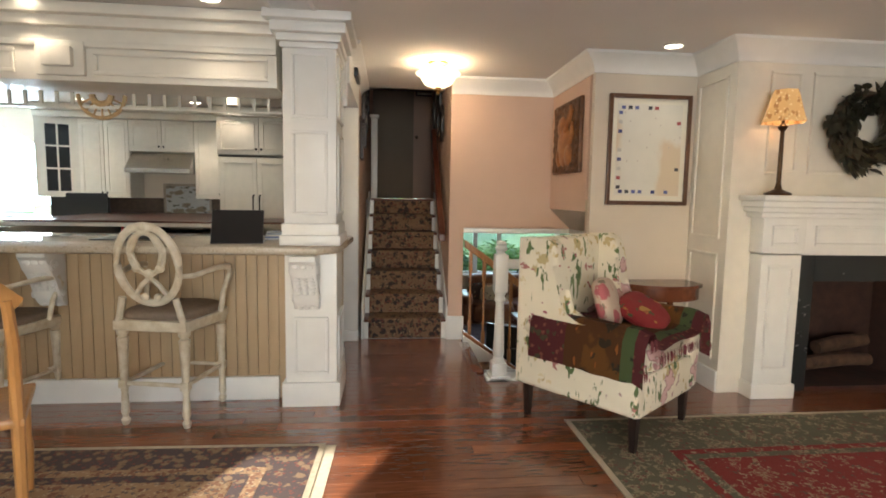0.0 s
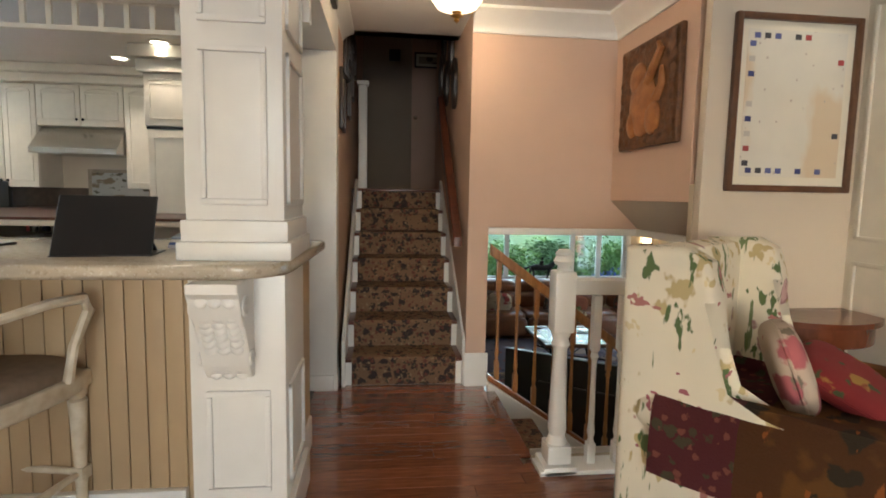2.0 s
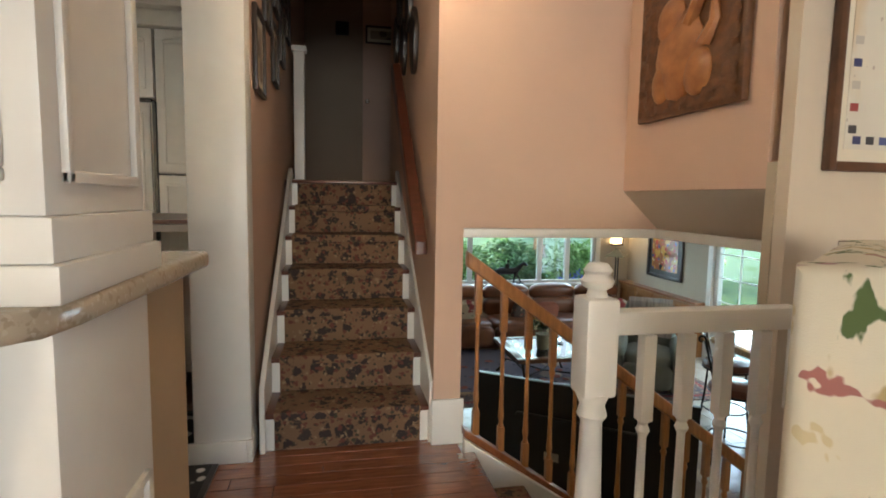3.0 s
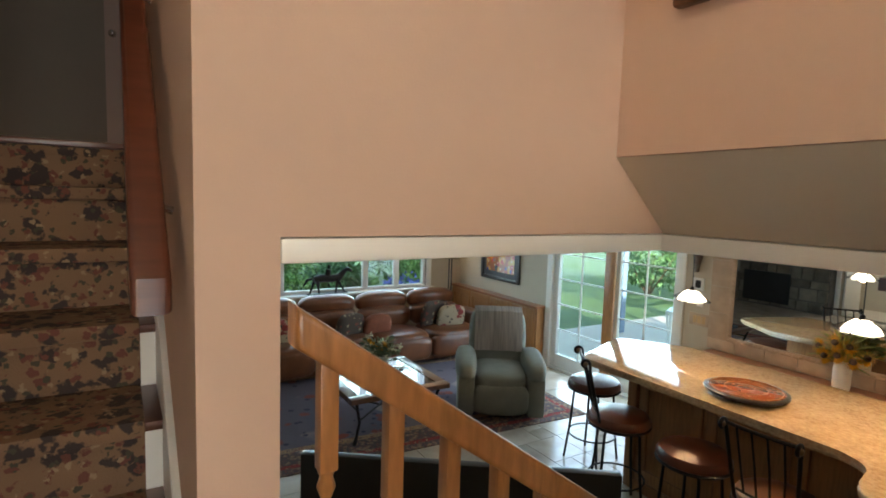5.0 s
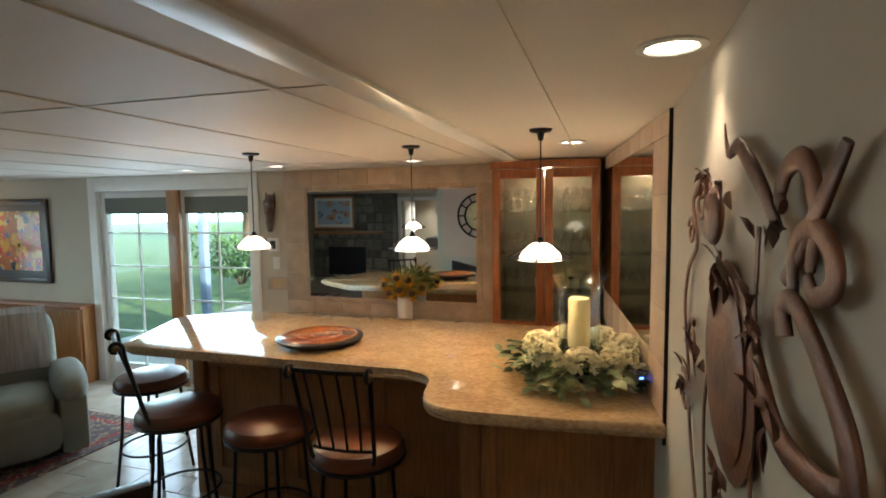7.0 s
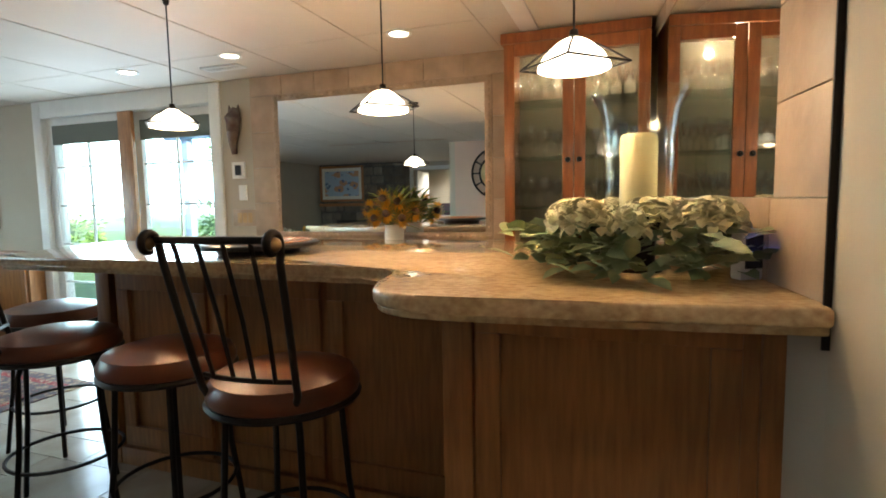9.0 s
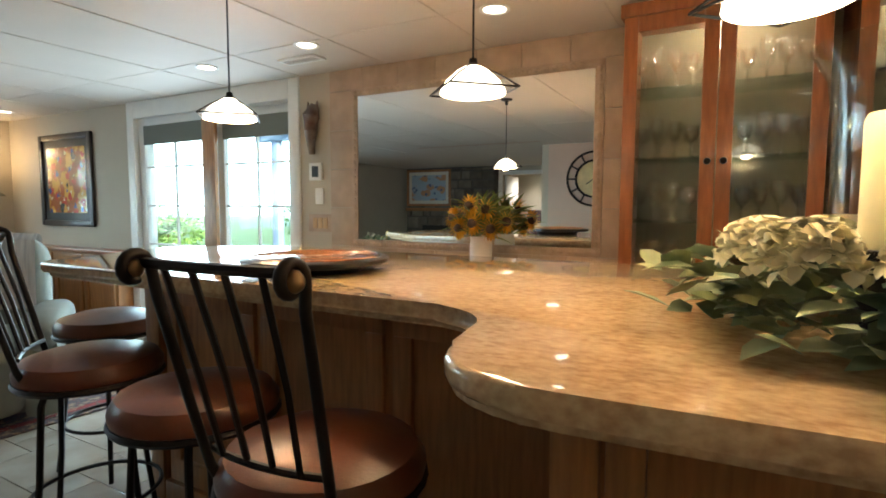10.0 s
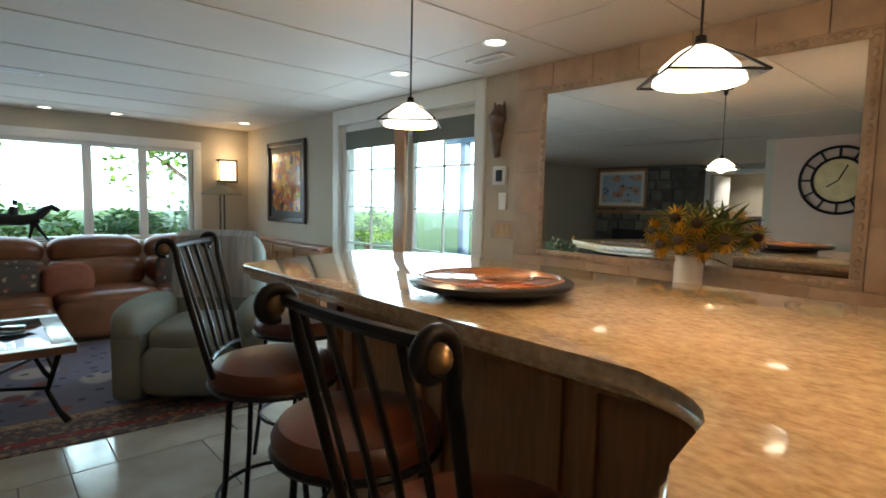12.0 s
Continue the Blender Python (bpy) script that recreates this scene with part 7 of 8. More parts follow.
for x in (0.11, 0.33 + W_ * 4):
    part("arm", pillow_mesh(0.26, 0.92, 0.24, 3.4, 8), LEATHER, sofa, at=Matrix.Translation((x, 0.45, 0.52)))
    boxes("arm_base", LEATHER, [((x - 0.10, 0.04, 0.03), (x + 0.10, 0.98, 0.52))], sofa, bevel=0.04)
CUS1 = pattern("red_leaf_cushion", (0.46, 0.36, 0.24), [(7, 0.36, (0.26, 0.04, 0.035), 0.4, U, 0.8), (14, 0.24, (0.07, 0.055, 0.045), 2.5, U, 0.6)], bump=0.3)
CUS2 = pattern("dark_leaf_cushion", (0.08, 0.055, 0.04), [(9, 0.30, (0.22, 0.06, 0.04), 0.9, U, 0.7), (12, 0.22, (0.38, 0.30, 0.18), 3.1, U, 0.6)], bump=0.3)
CUS3 = mat("rust_cushion", (0.30, 0.09, 0.045), 0.8, vary=0.25, scale=14, bump=0.2)
for x, y, z, s_, rz, c, lb in ((1.72, 10.62, 0.60, 0.46, 8, CUS2, "dark patterned cushion on the sofa"), (1.98, 10.52, 0.58, 0.44, -6, CUS1, "red and cream patterned cushion on the sofa"), (3.02, 10.55, 0.57, 0.42, 10, CUS2, "dark patterned cushion on the sofa"), (3.42, 10.52, 0.54, 0.40, -4, CUS3, "rust red cushion on the sofa"), (4.40, 10.58, 0.62, 0.48, 4, CUS2, "dark patterned cushion on the sofa"), (4.60, 10.44, 0.58, 0.44, -10, CUS1, "red and cream patterned cushion on the sofa")):
    throw_pillow("cushion", pose(x, y, LOW + z, 18, 0, rz), s_, s_, 0.14, c, lb)
# side cabinet and small lamp at the sofa's end
sd = thing("side_cabinet", (0.92, 10.95, LOW), "cherry side cabinet beside the sofa", "cabinet")
boxes("body", CHERRY, [((-0.30, -0.35, 0), (0.30, 0.40, 0.70))], sd, bevel=0.006)
boxes("top", CHERRY, [((-0.33, -0.38, 0.70), (0.33, 0.42, 0.73))], sd, bevel=0.008)
bm = bmesh.new()
for p, q in (((-0.26, 0.06), (0.26, 0.12)), ((-0.26, 0.58), (0.26, 0.64)), ((-0.26, 0.12), (-0.20, 0.58)), ((0.20, 0.12), (0.26, 0.58))):
    bx(bm, (p[0], -0.362, p[1]), (q[0], -0.349, q[1]), 0.004)
part("door_frame", bm, CHERRY, sd)
tl = thing("small_lamp", (0.90, 10.90, LOW + 0.731), "small lit lamp with an amber glass shade", "lamp")
bm = bmesh.new()
lathe(bm, [(0.09, 0), (0.07, 0.02), (0.03, 0.04), (0.022, 0.20)], 14)
part("base", bm, BLACKM, tl)
bm = bmesh.new()
lathe(bm, [(0.19, 0.16), (0.16, 0.23), (0.08, 0.32), (0.05, 0.335)], 18)
bmesh.ops.delete(bm, geom=[f for f in bm.faces if len(f.verts) > 4], context="FACES")
bmesh.ops.solidify(bm, geom=bm.faces[:], thickness=0.004)
part("shade", bm, SHADE, tl, "glowing amber shade")
point("small_lamp_bulb", (0.90, 10.90, LOW + 0.92), 0.8, radius=0.03)

# horse statue on the sill
horse = bmesh.new()
tube(horse, [(-0.17, 0, 0.20), (-0.08, 0, 0.215), (0.06, 0, 0.205), (0.16, 0, 0.225)], [0.04, 0.058, 0.052, 0.05], 10)
tube(horse, [(0.15, 0, 0.23), (0.22, 0, 0.31), (0.245, 0, 0.33), (0.30, 0, 0.295)], [0.045, 0.032, 0.03, 0.018], 8)
tube(horse, [(-0.19, 0, 0.215), (-0.25, 0, 0.20), (-0.29, 0, 0.12)], [0.018, 0.02, 0.006], 6)
for x, y, dx in ((-0.15, 0.025, -0.06), (-0.13, -0.025, 0.02), (0.13, 0.025, 0.09), (0.12, -0.025, -0.03)):
    tube(horse, [(x, y, 0.19), (x + dx * 0.4, y, 0.11), (x + dx, y, 0.012)], [0.026, 0.014, 0.010], 6)
bx(horse, (-0.24, -0.05, 0), (0.24, 0.05, 0.012))
tube(horse, [(0.0, 0, 0.25), (0.01, 0, 0.33)], [0.035, 0.03], 8)
tube(horse, [(0.01, 0, 0.34), (0.02, 0, 0.39)], [0.012, 0.022], 8)
ho = part("horse_statue", horse, BLACKM)
ho.matrix_basis = pose(3.08, FY - 0.09, -0.42, 0, 0, 4) @ Matrix.Diagonal((1.35, 1.0, 1.15, 1))
tagged(ho, "dark bronze horse statue on the window sill", "statue")

# rug, coffee table, flowers
rug("area_rug", pose(2.75, 9.35, LOW + 0.001, 0, 0, -4), 4.3, 2.75, [(0.0, RUGNAVY), (0.10, RUGRED), (0.16, RUGNAVY), (0.38, RUGTAN), (0.46, pattern("kilim_field", (0.17, 0.15, 0.19), [(2.2, 0.34, (0.40, 0.33, 0.28), 0.6, U, 0.2), (4, 0.26, (0.28, 0.09, 0.07), 1.9, U, 0.3), (7, 0.2, (0.06, 0.06, 0.10), 4.4, U, 0.3)]))], "red, navy and beige geometric rug under the coffee table")
ctb = thing("coffee_table", (2.67, 8.77, LOW + 0.015), "square coffee table with a glass top and scrolled iron base", "coffee table")
WOODT = mat("brown_table_wood", (0.16, 0.065, 0.03), 0.28, vary=0.4, scale=9, stretch=(1, 6, 1), coat=0.3)
boxes("frame", WOODT, [((-0.54, -0.54, 0.42), (0.54, -0.43, 0.47)), ((-0.54, 0.43, 0.42), (0.54, 0.54, 0.47)), ((-0.54, -0.43, 0.42), (-0.43, 0.43, 0.47)), ((0.43, -0.43, 0.42), (0.54, 0.43, 0.47))], ctb, bevel=0.008)
boxes("glass_top", mat("dark_polished_glass", (0.02, 0.022, 0.024), 0.02, spec=0.8), [((-0.43, -0.43, 0.45), (0.43, 0.43, 0.462))], ctb)
for sx in (-1, 1):
    for sy in (-1, 1):
        bm = bmesh.new()
        tube(bm, [(sx * 0.46, sy * 0.46, 0.42), (sx * 0.43, sy * 0.43, 0.30), (sx * 0.40, sy * 0.40, 0.18), (sx * 0.45, sy * 0.45, 0.06), (sx * 0.49, sy * 0.49, 0.0)], [0.018, 0.015, 0.014, 0.016, 0.022], 8)
        part("leg", bm, BLACKM, ctb)
    bm = bmesh.new()
    tube(bm, [(-0.41, -sx * 0.41, 0.20), (0, 0, 0.15), (0.41, sx * 0.41, 0.20)], 0.011, 6)
    part("stretcher", bm, BLACKM, ctb)
    bm = bmesh.new()
    tube(bm, [(sx * 0.43, -0.43, 0.31), (sx * 0.43, 0.43, 0.31)], 0.010, 6)
    part("side_rail", bm, BLACKM, ctb)
rc = thing("remote_control", pose(2.92, 8.92, LOW + 0.486, 0, 0, 70), "silver remote control on the table", "remote control")
boxes("body", STEEL, [((-0.025, -0.09, 0), (0.025, 0.09, 0.018))], rc, bevel=0.005)
fv = thing("flower_vase", (2.62, 8.68, LOW + 0.486), "ribbed stone vase of pale green silk flowers", "vase")
bm = bmesh.new()
lathe(bm, [(0.0, 0), (0.075, 0), (0.08, 0.02), (0.088, 0.14), (0.10, 0.20), (0.092, 0.20)], 20)
part("vase", bm, mat("stone_vase", (0.32, 0.29, 0.20), 0.6, vary=0.2, scale=20, bump=0.2), fv)
rnd = random.Random(4)
bm = bmesh.new()
for k in range(260):
    a = rnd.uniform(0, math.tau)
    d = Vector((math.cos(a), math.sin(a), rnd.uniform(-0.1, 1.2))).normalized()
    r = rnd.uniform(0.02, 0.20)
    leaf(bm, Vector((0, 0, 0.24)) + d * r, d + Vector((rnd.uniform(-0.6, 0.6), rnd.uniform(-0.6, 0.6), 0.1)), rnd.uniform(0.05, 0.09), 0.035, rnd.uniform(-1, 1))
part("foliage", bm, SAGE, fv)
for k in range(26):
    bm = bmesh.new()
    a = rnd.uniform(0, math.tau)
    d = Vector((math.cos(a) * 0.8, math.sin(a) * 0.8, rnd.uniform(0.1, 1.4))).normalized()
    p = Vector((0, 0, 0.26)) + d * rnd.uniform(0.10, 0.26)
    for q in range(7):
        e = Vector((rnd.gauss(0, 1), rnd.gauss(0, 1), rnd.gauss(0, 1))).normalized()
        leaf(bm, p, e, 0.04, 0.03)
    part("blossom", bm, PETAL if k % 3 else YEL, fv)

# recliner with a fringed throw
GREYF = mat("sage_grey_plush", (0.21, 0.22, 0.185), 0.9, vary=0.15, scale=8, bump=0.25, bscale=220)
rcl = thing("recliner", pose(4.02, 8.47, LOW, 0, 0, -32.7), "sage grey plush recliner armchair", "armchair")
boxes("base", GREYF, [((-0.40, -0.36, 0.06), (0.40, 0.40, 0.32))], rcl, bevel=0.05)
part("seat", pillow_mesh(0.58, 0.70, 0.22, 4.0, 8), GREYF, rcl, at=Matrix.Translation((0, -0.10, 0.42)))
part("footrest", pillow_mesh(0.60, 0.14, 0.34, 4.0, 8), GREYF, rcl, at=Matrix.Translation((0, -0.40, 0.24)))
part("backrest", pillow_mesh(0.68, 0.28, 0.72, 4.0, 9), GREYF, rcl, at=Matrix.Translation((0, 0.36, 0.74)) @ pose(0, 0, 0, -10, 0, 0))
for sx in (-1, 1):
    part("arm", pillow_mesh(0.24, 0.84, 0.26, 3.0, 9), GREYF, rcl, at=Matrix.Translation((sx * 0.38, -0.06, 0.54)))
    boxes("arm_base", GREYF, [((sx * 0.38 - 0.095, -0.44, 0.05), (sx * 0.38 + 0.095, 0.36, 0.52))], rcl, bevel=0.05)
rt = thing("recliner_throw", rcl.matrix_basis.copy(), "cream striped throw draped over the recliner's back", "blanket")
bm = bmesh.new()
rows = []
prof = [(0.165, 0.62), (0.17, 0.70), (0.18, 0.82), (0.21, 0.98), (0.25, 1.075), (0.36, 1.115), (0.48, 1.09), (0.56, 0.98), (0.56, 0.75)]
for j in range(15):
    x = -0.28 + 0.56 * j / 14
    rows.append([bm.verts.new((x, y - 0.012 + 0.010 * noise.noise(Vector((x * 10, z * 5, 1))), z + 0.012 * noise.noise(Vector((x * 6, 4, 0))))) for y, z in prof])
for a, b in zip(rows, rows[1:]):
    for k in range(len(prof) - 1):
        bm.faces.new([a[k], a[k + 1], b[k + 1], b[k]])
bmesh.ops.solidify(bm, geom=bm.faces[:], thickness=0.008)
part("cloth", bm, mat("cream_woven_throw", (0.62, 0.56, 0.50), 0.95, color2=(0.34, 0.30, 0.27), scale=3, stretch=(16, 1, 1), bump=0.4, bscale=160), rt)

# television below the stairs, seen from its back
tvb = thing("television", pose(1.86, 6.03, LOW, 0, 0, -35.7), "large black television on a low black stand", "television")
bm = bmesh.new()
bx(bm, (-0.86, -0.03, 0.10), (0.86, 0.03, 0.965), 0.008)
part("panel", bm, BLACK, tvb)
boxes("rear_housing", BLACK, [((-0.5, -0.08, 0.2), (0.5, -0.029, 0.7))], tvb, bevel=0.02)
boxes("stand", BLACK, [((-0.70, -0.18, 0.0), (0.70, 0.22, 0.10))], tvb, bevel=0.01)
boxes("label", STEEL, [((-0.25, -0.084, 0.35), (-0.13, -0.0795, 0.42))], tvb)

# iron relief on the end wall
RUST = mat("rusted_copper_iron", (0.22, 0.085, 0.040), 0.45, metal=0.35, color2=(0.09, 0.04, 0.025), scale=12, bump=0.25, bscale=50)
rel = thing("iron_relief", pose(2.21, SN + 0.001, 0.37) @ Matrix.Diagonal((1.38, 0.42, 1.0, 1)), "rust-brown wrought metal relief of scrolls and a mask", "wall sculpture")


def scroll(pts, r, name="scroll"):
    bm = bmesh.new()
    rr = r if isinstance(r, list) else [r] * len(pts)
    path, width = [], []
    for k in range(len(pts) - 1):            # smooth through the given bends
        a, b, c, d = (Vector(pts[max(0, min(len(pts) - 1, k + j))]) for j in (-1, 0, 1, 2))
        for s in range(5):
            u = s / 5
            q = 0.5 * (2 * b + (c - a) * u + (2 * a - 5 * b + 4 * c - d) * u * u + (3 * b - a - 3 * c + d) * u ** 3)
            path.append((q.x * (0.86 if q.x < 0 else 1.0), 0.03 + 0.7 * q.z, q.y))
            width.append((rr[k] * (1 - u) + rr[k + 1] * u) * 0.34)
    tube(bm, path, width, 12)
    part(name, bm, RUST, rel)


def spiral(cx, cz, r0, a0, turns, sgn=1, n=22, dy=0.0):
    return [(cx + r0 * (1 - 0.75 * k / n) * math.cos(a0 + sgn * turns * math.tau * k / n), cz + r0 * (1 - 0.75 * k / n) * math.sin(a0 + sgn * turns * math.tau * k / n), dy) for k in range(n + 1)]


# +x is towards the bar
scroll([(0.07, 0.43, 0.02), (0.04, 0.37, 0.02), (-0.02, 0.375, 0.02), (-0.11, 0.33, 0.03), (-0.17, 0.28, 0.02), (-0.21, 0.23, 0)], [0.006, 0.03, 0.045, 0.05, 0.042, 0.03], "hook")
scroll([(0.25, 0.34, 0), (0.34, 0.28, 0.01), (0.28, 0.18, 0.01), (0.39, 0.10, 0), (0.43, -0.02, 0), (0.37, -0.16, 0), (0.34, -0.30, 0), (0.26, -0.44, 0), (0.16, -0.58, 0)], 0.028, "stem")
scroll(spiral(0.27, 0.28, 0.055, 1.2, 1.2), 0.026)
scroll(spiral(0.37, 0.20, 0.04, 0.4, 1.2), 0.024)
scroll(spiral(0.33, -0.08, 0.05, 2.0, 1.2, -1), 0.03)
scroll(spiral(0.41, -0.26, 0.06, 0.9, 1.3), 0.028)
scroll([(-0.30, 0.20, 0), (-0.325, 0.27, 0.02), (-0.29, 0.325, 0.02), (-0.24, 0.32, 0.02), (-0.225, 0.285, 0.03), (-0.25, 0.27, 0.04)], [0.03, 0.04, 0.045, 0.045, 0.04, 0.03])
scroll([(-0.385, 0.335, 0.02), (-0.34, 0.28, 0.02), (-0.28, 0.22, 0.01), (-0.22, 0.17, 0)], [0.026, 0.04, 0.045, 0.03], "arm")
scroll([(-0.26, 0.14, 0), (-0.27, 0.22, 0.02), (-0.32, 0.25, 0.02), (-0.365, 0.225, 0.02), (-0.37, 0.19, 0.02), (-0.33, 0.175, 0.02), (-0.31, 0.20, 0.03)], [0.03, 0.04, 0.042, 0.042, 0.042, 0.036, 0.024])
scroll([(-0.26, 0.11, 0.03), (-0.25, 0.145, 0.03), (-0.29, 0.155, 0.03), (-0.36, 0.11, 0.03), (-0.42, 0.05, 0.03), (-0.43, -0.02, 0.03), (-0.39, -0.08, 0.02), (-0.28, -0.16, 0.01), (-0.12, -0.24, 0), (-0.02, -0.36, 0)], [0.055, 0.05, 0.045, 0.048, 0.05, 0.05, 0.048, 0.042, 0.034, 0.02], "long_scroll")
scroll([(-0.13, 0.07, 0.01), (-0.19, 0.02, 0.03), (-0.27, -0.02, 0.04), (-0.37, -0.015, 0.03), (-0.42, 0.01, 0.02)], [0.03, 0.055, 0.06, 0.05, 0.03], "branch")
scroll([(-0.12, 0.24, 0), (-0.10, 0.05, -0.01), (-0.11, -0.2, -0.01), (-0.05, -0.45, -0.01), (0.0, -0.66, -0.01)], 0.02, "stem")
scroll([(0.10, 0.18, 0), (0.12, 0.05, -0.01), (0.20, -0.2, -0.01), (0.16, -0.42, -0.01), (0.06, -0.62, -0.01)], 0.024, "stem")


def ellipsoid(name, c, s, tilt):
    bm = bmesh.new()
    q = bmesh.ops.create_uvsphere(bm, u_segments=18, v_segments=12, radius=1)["verts"]
    bmesh.ops.transform(bm, matrix=Matrix.Translation(c) @ pose(0, 0, 0, 0, tilt, 0) @ Matrix.Diagonal((*s, 1)), verts=q)
    part(name, bm, RUST, rel)


ellipsoid("mask_plate", (0.03, 0.045, -0.03), (0.12, 0.035, 0.18), 8)
ellipsoid("mask_rim", (0.03, 0.030, -0.035), (0.145, 0.020, 0.205), 8)
ellipsoid("face", (0.10, 0.06, 0.25), (0.05, 0.035, 0.06), 0)
rnd = random.Random(13)
for cx, cz, n, s_ in ((0.02, 0.14, 12, 0.06), (0.15, 0.32, 12, 0.06), (-0.13, 0.10, 9, 0.055), (0.23, -0.08, 9, 0.06), (0.31, -0.18, 10, 0.06), (0.0, -0.24, 9, 0.05), (-0.17, 0.24, 6, 0.045), (0.05, 0.30, 7, 0.05), (-0.19, 0.0, 7, 0.055)):
    bm = bmesh.new()
    for k in range(n):
        a = rnd.uniform(0, math.tau)
        leaf(bm, (cx + rnd.uniform(-0.03, 0.03), 0.05 + rnd.uniform(0, 0.03), cz + rnd.uniform(-0.03, 0.03)), (math.cos(a), 0.35, math.sin(a)), s_ * rnd.uniform(0.8, 1.3), s_ * 0.6, rnd.uniform(-0.8, 0.8), 0.4)
    bmesh.ops.solidify(bm, geom=bm.faces[:], thickness=0.006)
    part("acanthus", bm, RUST, rel)

# ---- seen in the mirror: west side of the family room ----
STONE = mat("grey_brown_fieldstone", (0.20, 0.17, 0.13), 0.8, vary=0.4, scale=6, bump=0.4, bscale=20, per_object=0.35)
sf = thing("stone_fireplace", (-2.9, 0, LOW), "fieldstone fireplace wall with a wooden mantel", "fireplace")
boxes("core", mat("mortar", (0.12, 0.11, 0.10), 0.9, vary=0.3, scale=12), [((-0.29, 9.3, 0), (0.0, 11.7, 2.26))], sf)
rnd = random.Random(17)
z = 0.02
while z < 2.2:
    h = rnd.uniform(0.18, 0.30)
    y = 9.3
    while y < 11.65:
        w = rnd.uniform(0.2, 0.42)
        w = min(w, 11.7 - y)
        bm = bmesh.new()
        bx(bm, (-0.02, y + 0.012, z + 0.01), (rnd.uniform(0.03, 0.07), y + w - 0.012, min(z + h, 2.25) - 0.012), 0.03)
        part("stone", bm, STONE, sf)
        y += w
    z += h
boxes("mantel", OAKX, [((0.0, 9.5, 1.20), (0.24, 11.6, 1.28))], sf, bevel=0.01)
boxes("firebox", BLACK, [((0.045, 10.1, 0.1), (0.075, 11.2, 0.85))], sf)
framed("harbour_painting", pose(-2.80, 11.0, 0.50, 0, 0, 90), 1.25, 0.90, 0.06, 0.04, OAK, IVORY, pattern("harbour_scene", (0.40, 0.50, 0.58), [(3, 0.4, (0.55, 0.30, 0.16), 0.5, (1, 1, 1.6), 0.8), (6, 0.25, (0.10, 0.16, 0.28), 2.2, U, 0.8)], rough=0.3, bump=0), 0.08, "harbour landscape painting over the stone mantel", "painting")
ck = thing("wall_clock", pose(0.565, 6.19, 0.46, 0, 0, 90), "large round iron skeleton wall clock", "clock")
bm = bmesh.new()
for r in (0.40, 0.27):
    tube(bm, [(r * math.cos(k * math.tau / 40), -0.03, r * math.sin(k * math.tau / 40)) for k in range(40)], 0.018, 6, closed=True)
part("rings", bm, BLACKM, ck)
for k in range(12):
    a = k * math.tau / 12
    bm = bmesh.new()
    tube(bm, [(0.27 * math.cos(a), -0.03, 0.27 * math.sin(a)), (0.40 * math.cos(a), -0.03, 0.40 * math.sin(a))], 0.014, 5)
    part("hour_bar", bm, BLACKM, ck)
bm = bmesh.new()
lathe(bm, [(0.268, 0), (0.268, 0.024), (0.0, 0.026)], 32, m=pose(0, 0, 0, 90, 0, 0))
part("dial", bm, mat("aged_gold_dial", (0.72, 0.54, 0.25), 0.5, vary=0.25, scale=8), ck)
for a, L in ((2.0, 0.20), (-0.6, 0.14)):
    bm = bmesh.new()
    tube(bm, [(0, -0.035, 0), (L * math.cos(a), -0.035, L * math.sin(a))], 0.008, 5)
    part("clock_arm", bm, BLACKM, ck)

dw = thing("door_3", (-3.2, 0, LOW), "white panelled doorway into a bright back room", "door", kind="structure")
boxes("casing", WHITE, [((0.0, 8.0, 0), (0.02, 8.1, 2.16)), ((0.0, 9.2, 0), (0.02, 9.3, 2.16)), ((0.0, 8.1, 2.07), (0.02, 9.2, 2.16))], dw, bevel=0.004)
bm = bmesh.new()
bx(bm, (-0.9, 9.14, 0.01), (-0.1, 9.18, 2.05), 0.004)
part("leaf", bm, WHITE, dw)
downlight("back_room_lamp", (-4.0, 8.65, LCEIL - 0.03), 22, (1, 0.95, 0.88), 140)
tagged(boxes("back_room_light", CAN, [((-4.1, 8.55, LCEIL - 0.012), (-3.9, 8.75, LCEIL - 0.001))]), "flush square ceiling light in the back room", "ceiling light")
# ---- outside ----
GRASS = mat("lawn", (0.07, 0.14, 0.03), 0.9, color2=(0.04, 0.09, 0.02), scale=5, bump=0.3)
tagged(boxes("ground", GRASS, [((-400, -400, -1.60), (400, YS - 0.25, -1.45)), ((MX + 0.22, YS - 0.25, -1.60), (400, 400, -1.45)), ((-400, FY + 0.22, -1.60), (MX + 0.22, 400, -1.45)), ((-400, YS - 0.25, -1.60), (XW - 0.3, FY + 0.22, -1.45))]), "green lawn around the house", "lawn", kind="structure")
tagged(boxes("patio", mat("pale_patio_stone", (0.45, 0.42, 0.37), 0.8, vary=0.2, scale=5, bump=0.1), [((MX + 0.21, 5.5, -1.46), (11.5, 11.0, LOW - 0.03))]), "pale stone patio outside the garden door", "patio", kind="structure")
FLOWERB = mat("blue_hydrangea", (0.16, 0.20, 0.55), 0.7, vary=0.3, scale=8)
LEAF2 = mat("bright_leaf", (0.20, 0.36, 0.08), 0.6, color2=(0.07, 0.16, 0.03), scale=4)


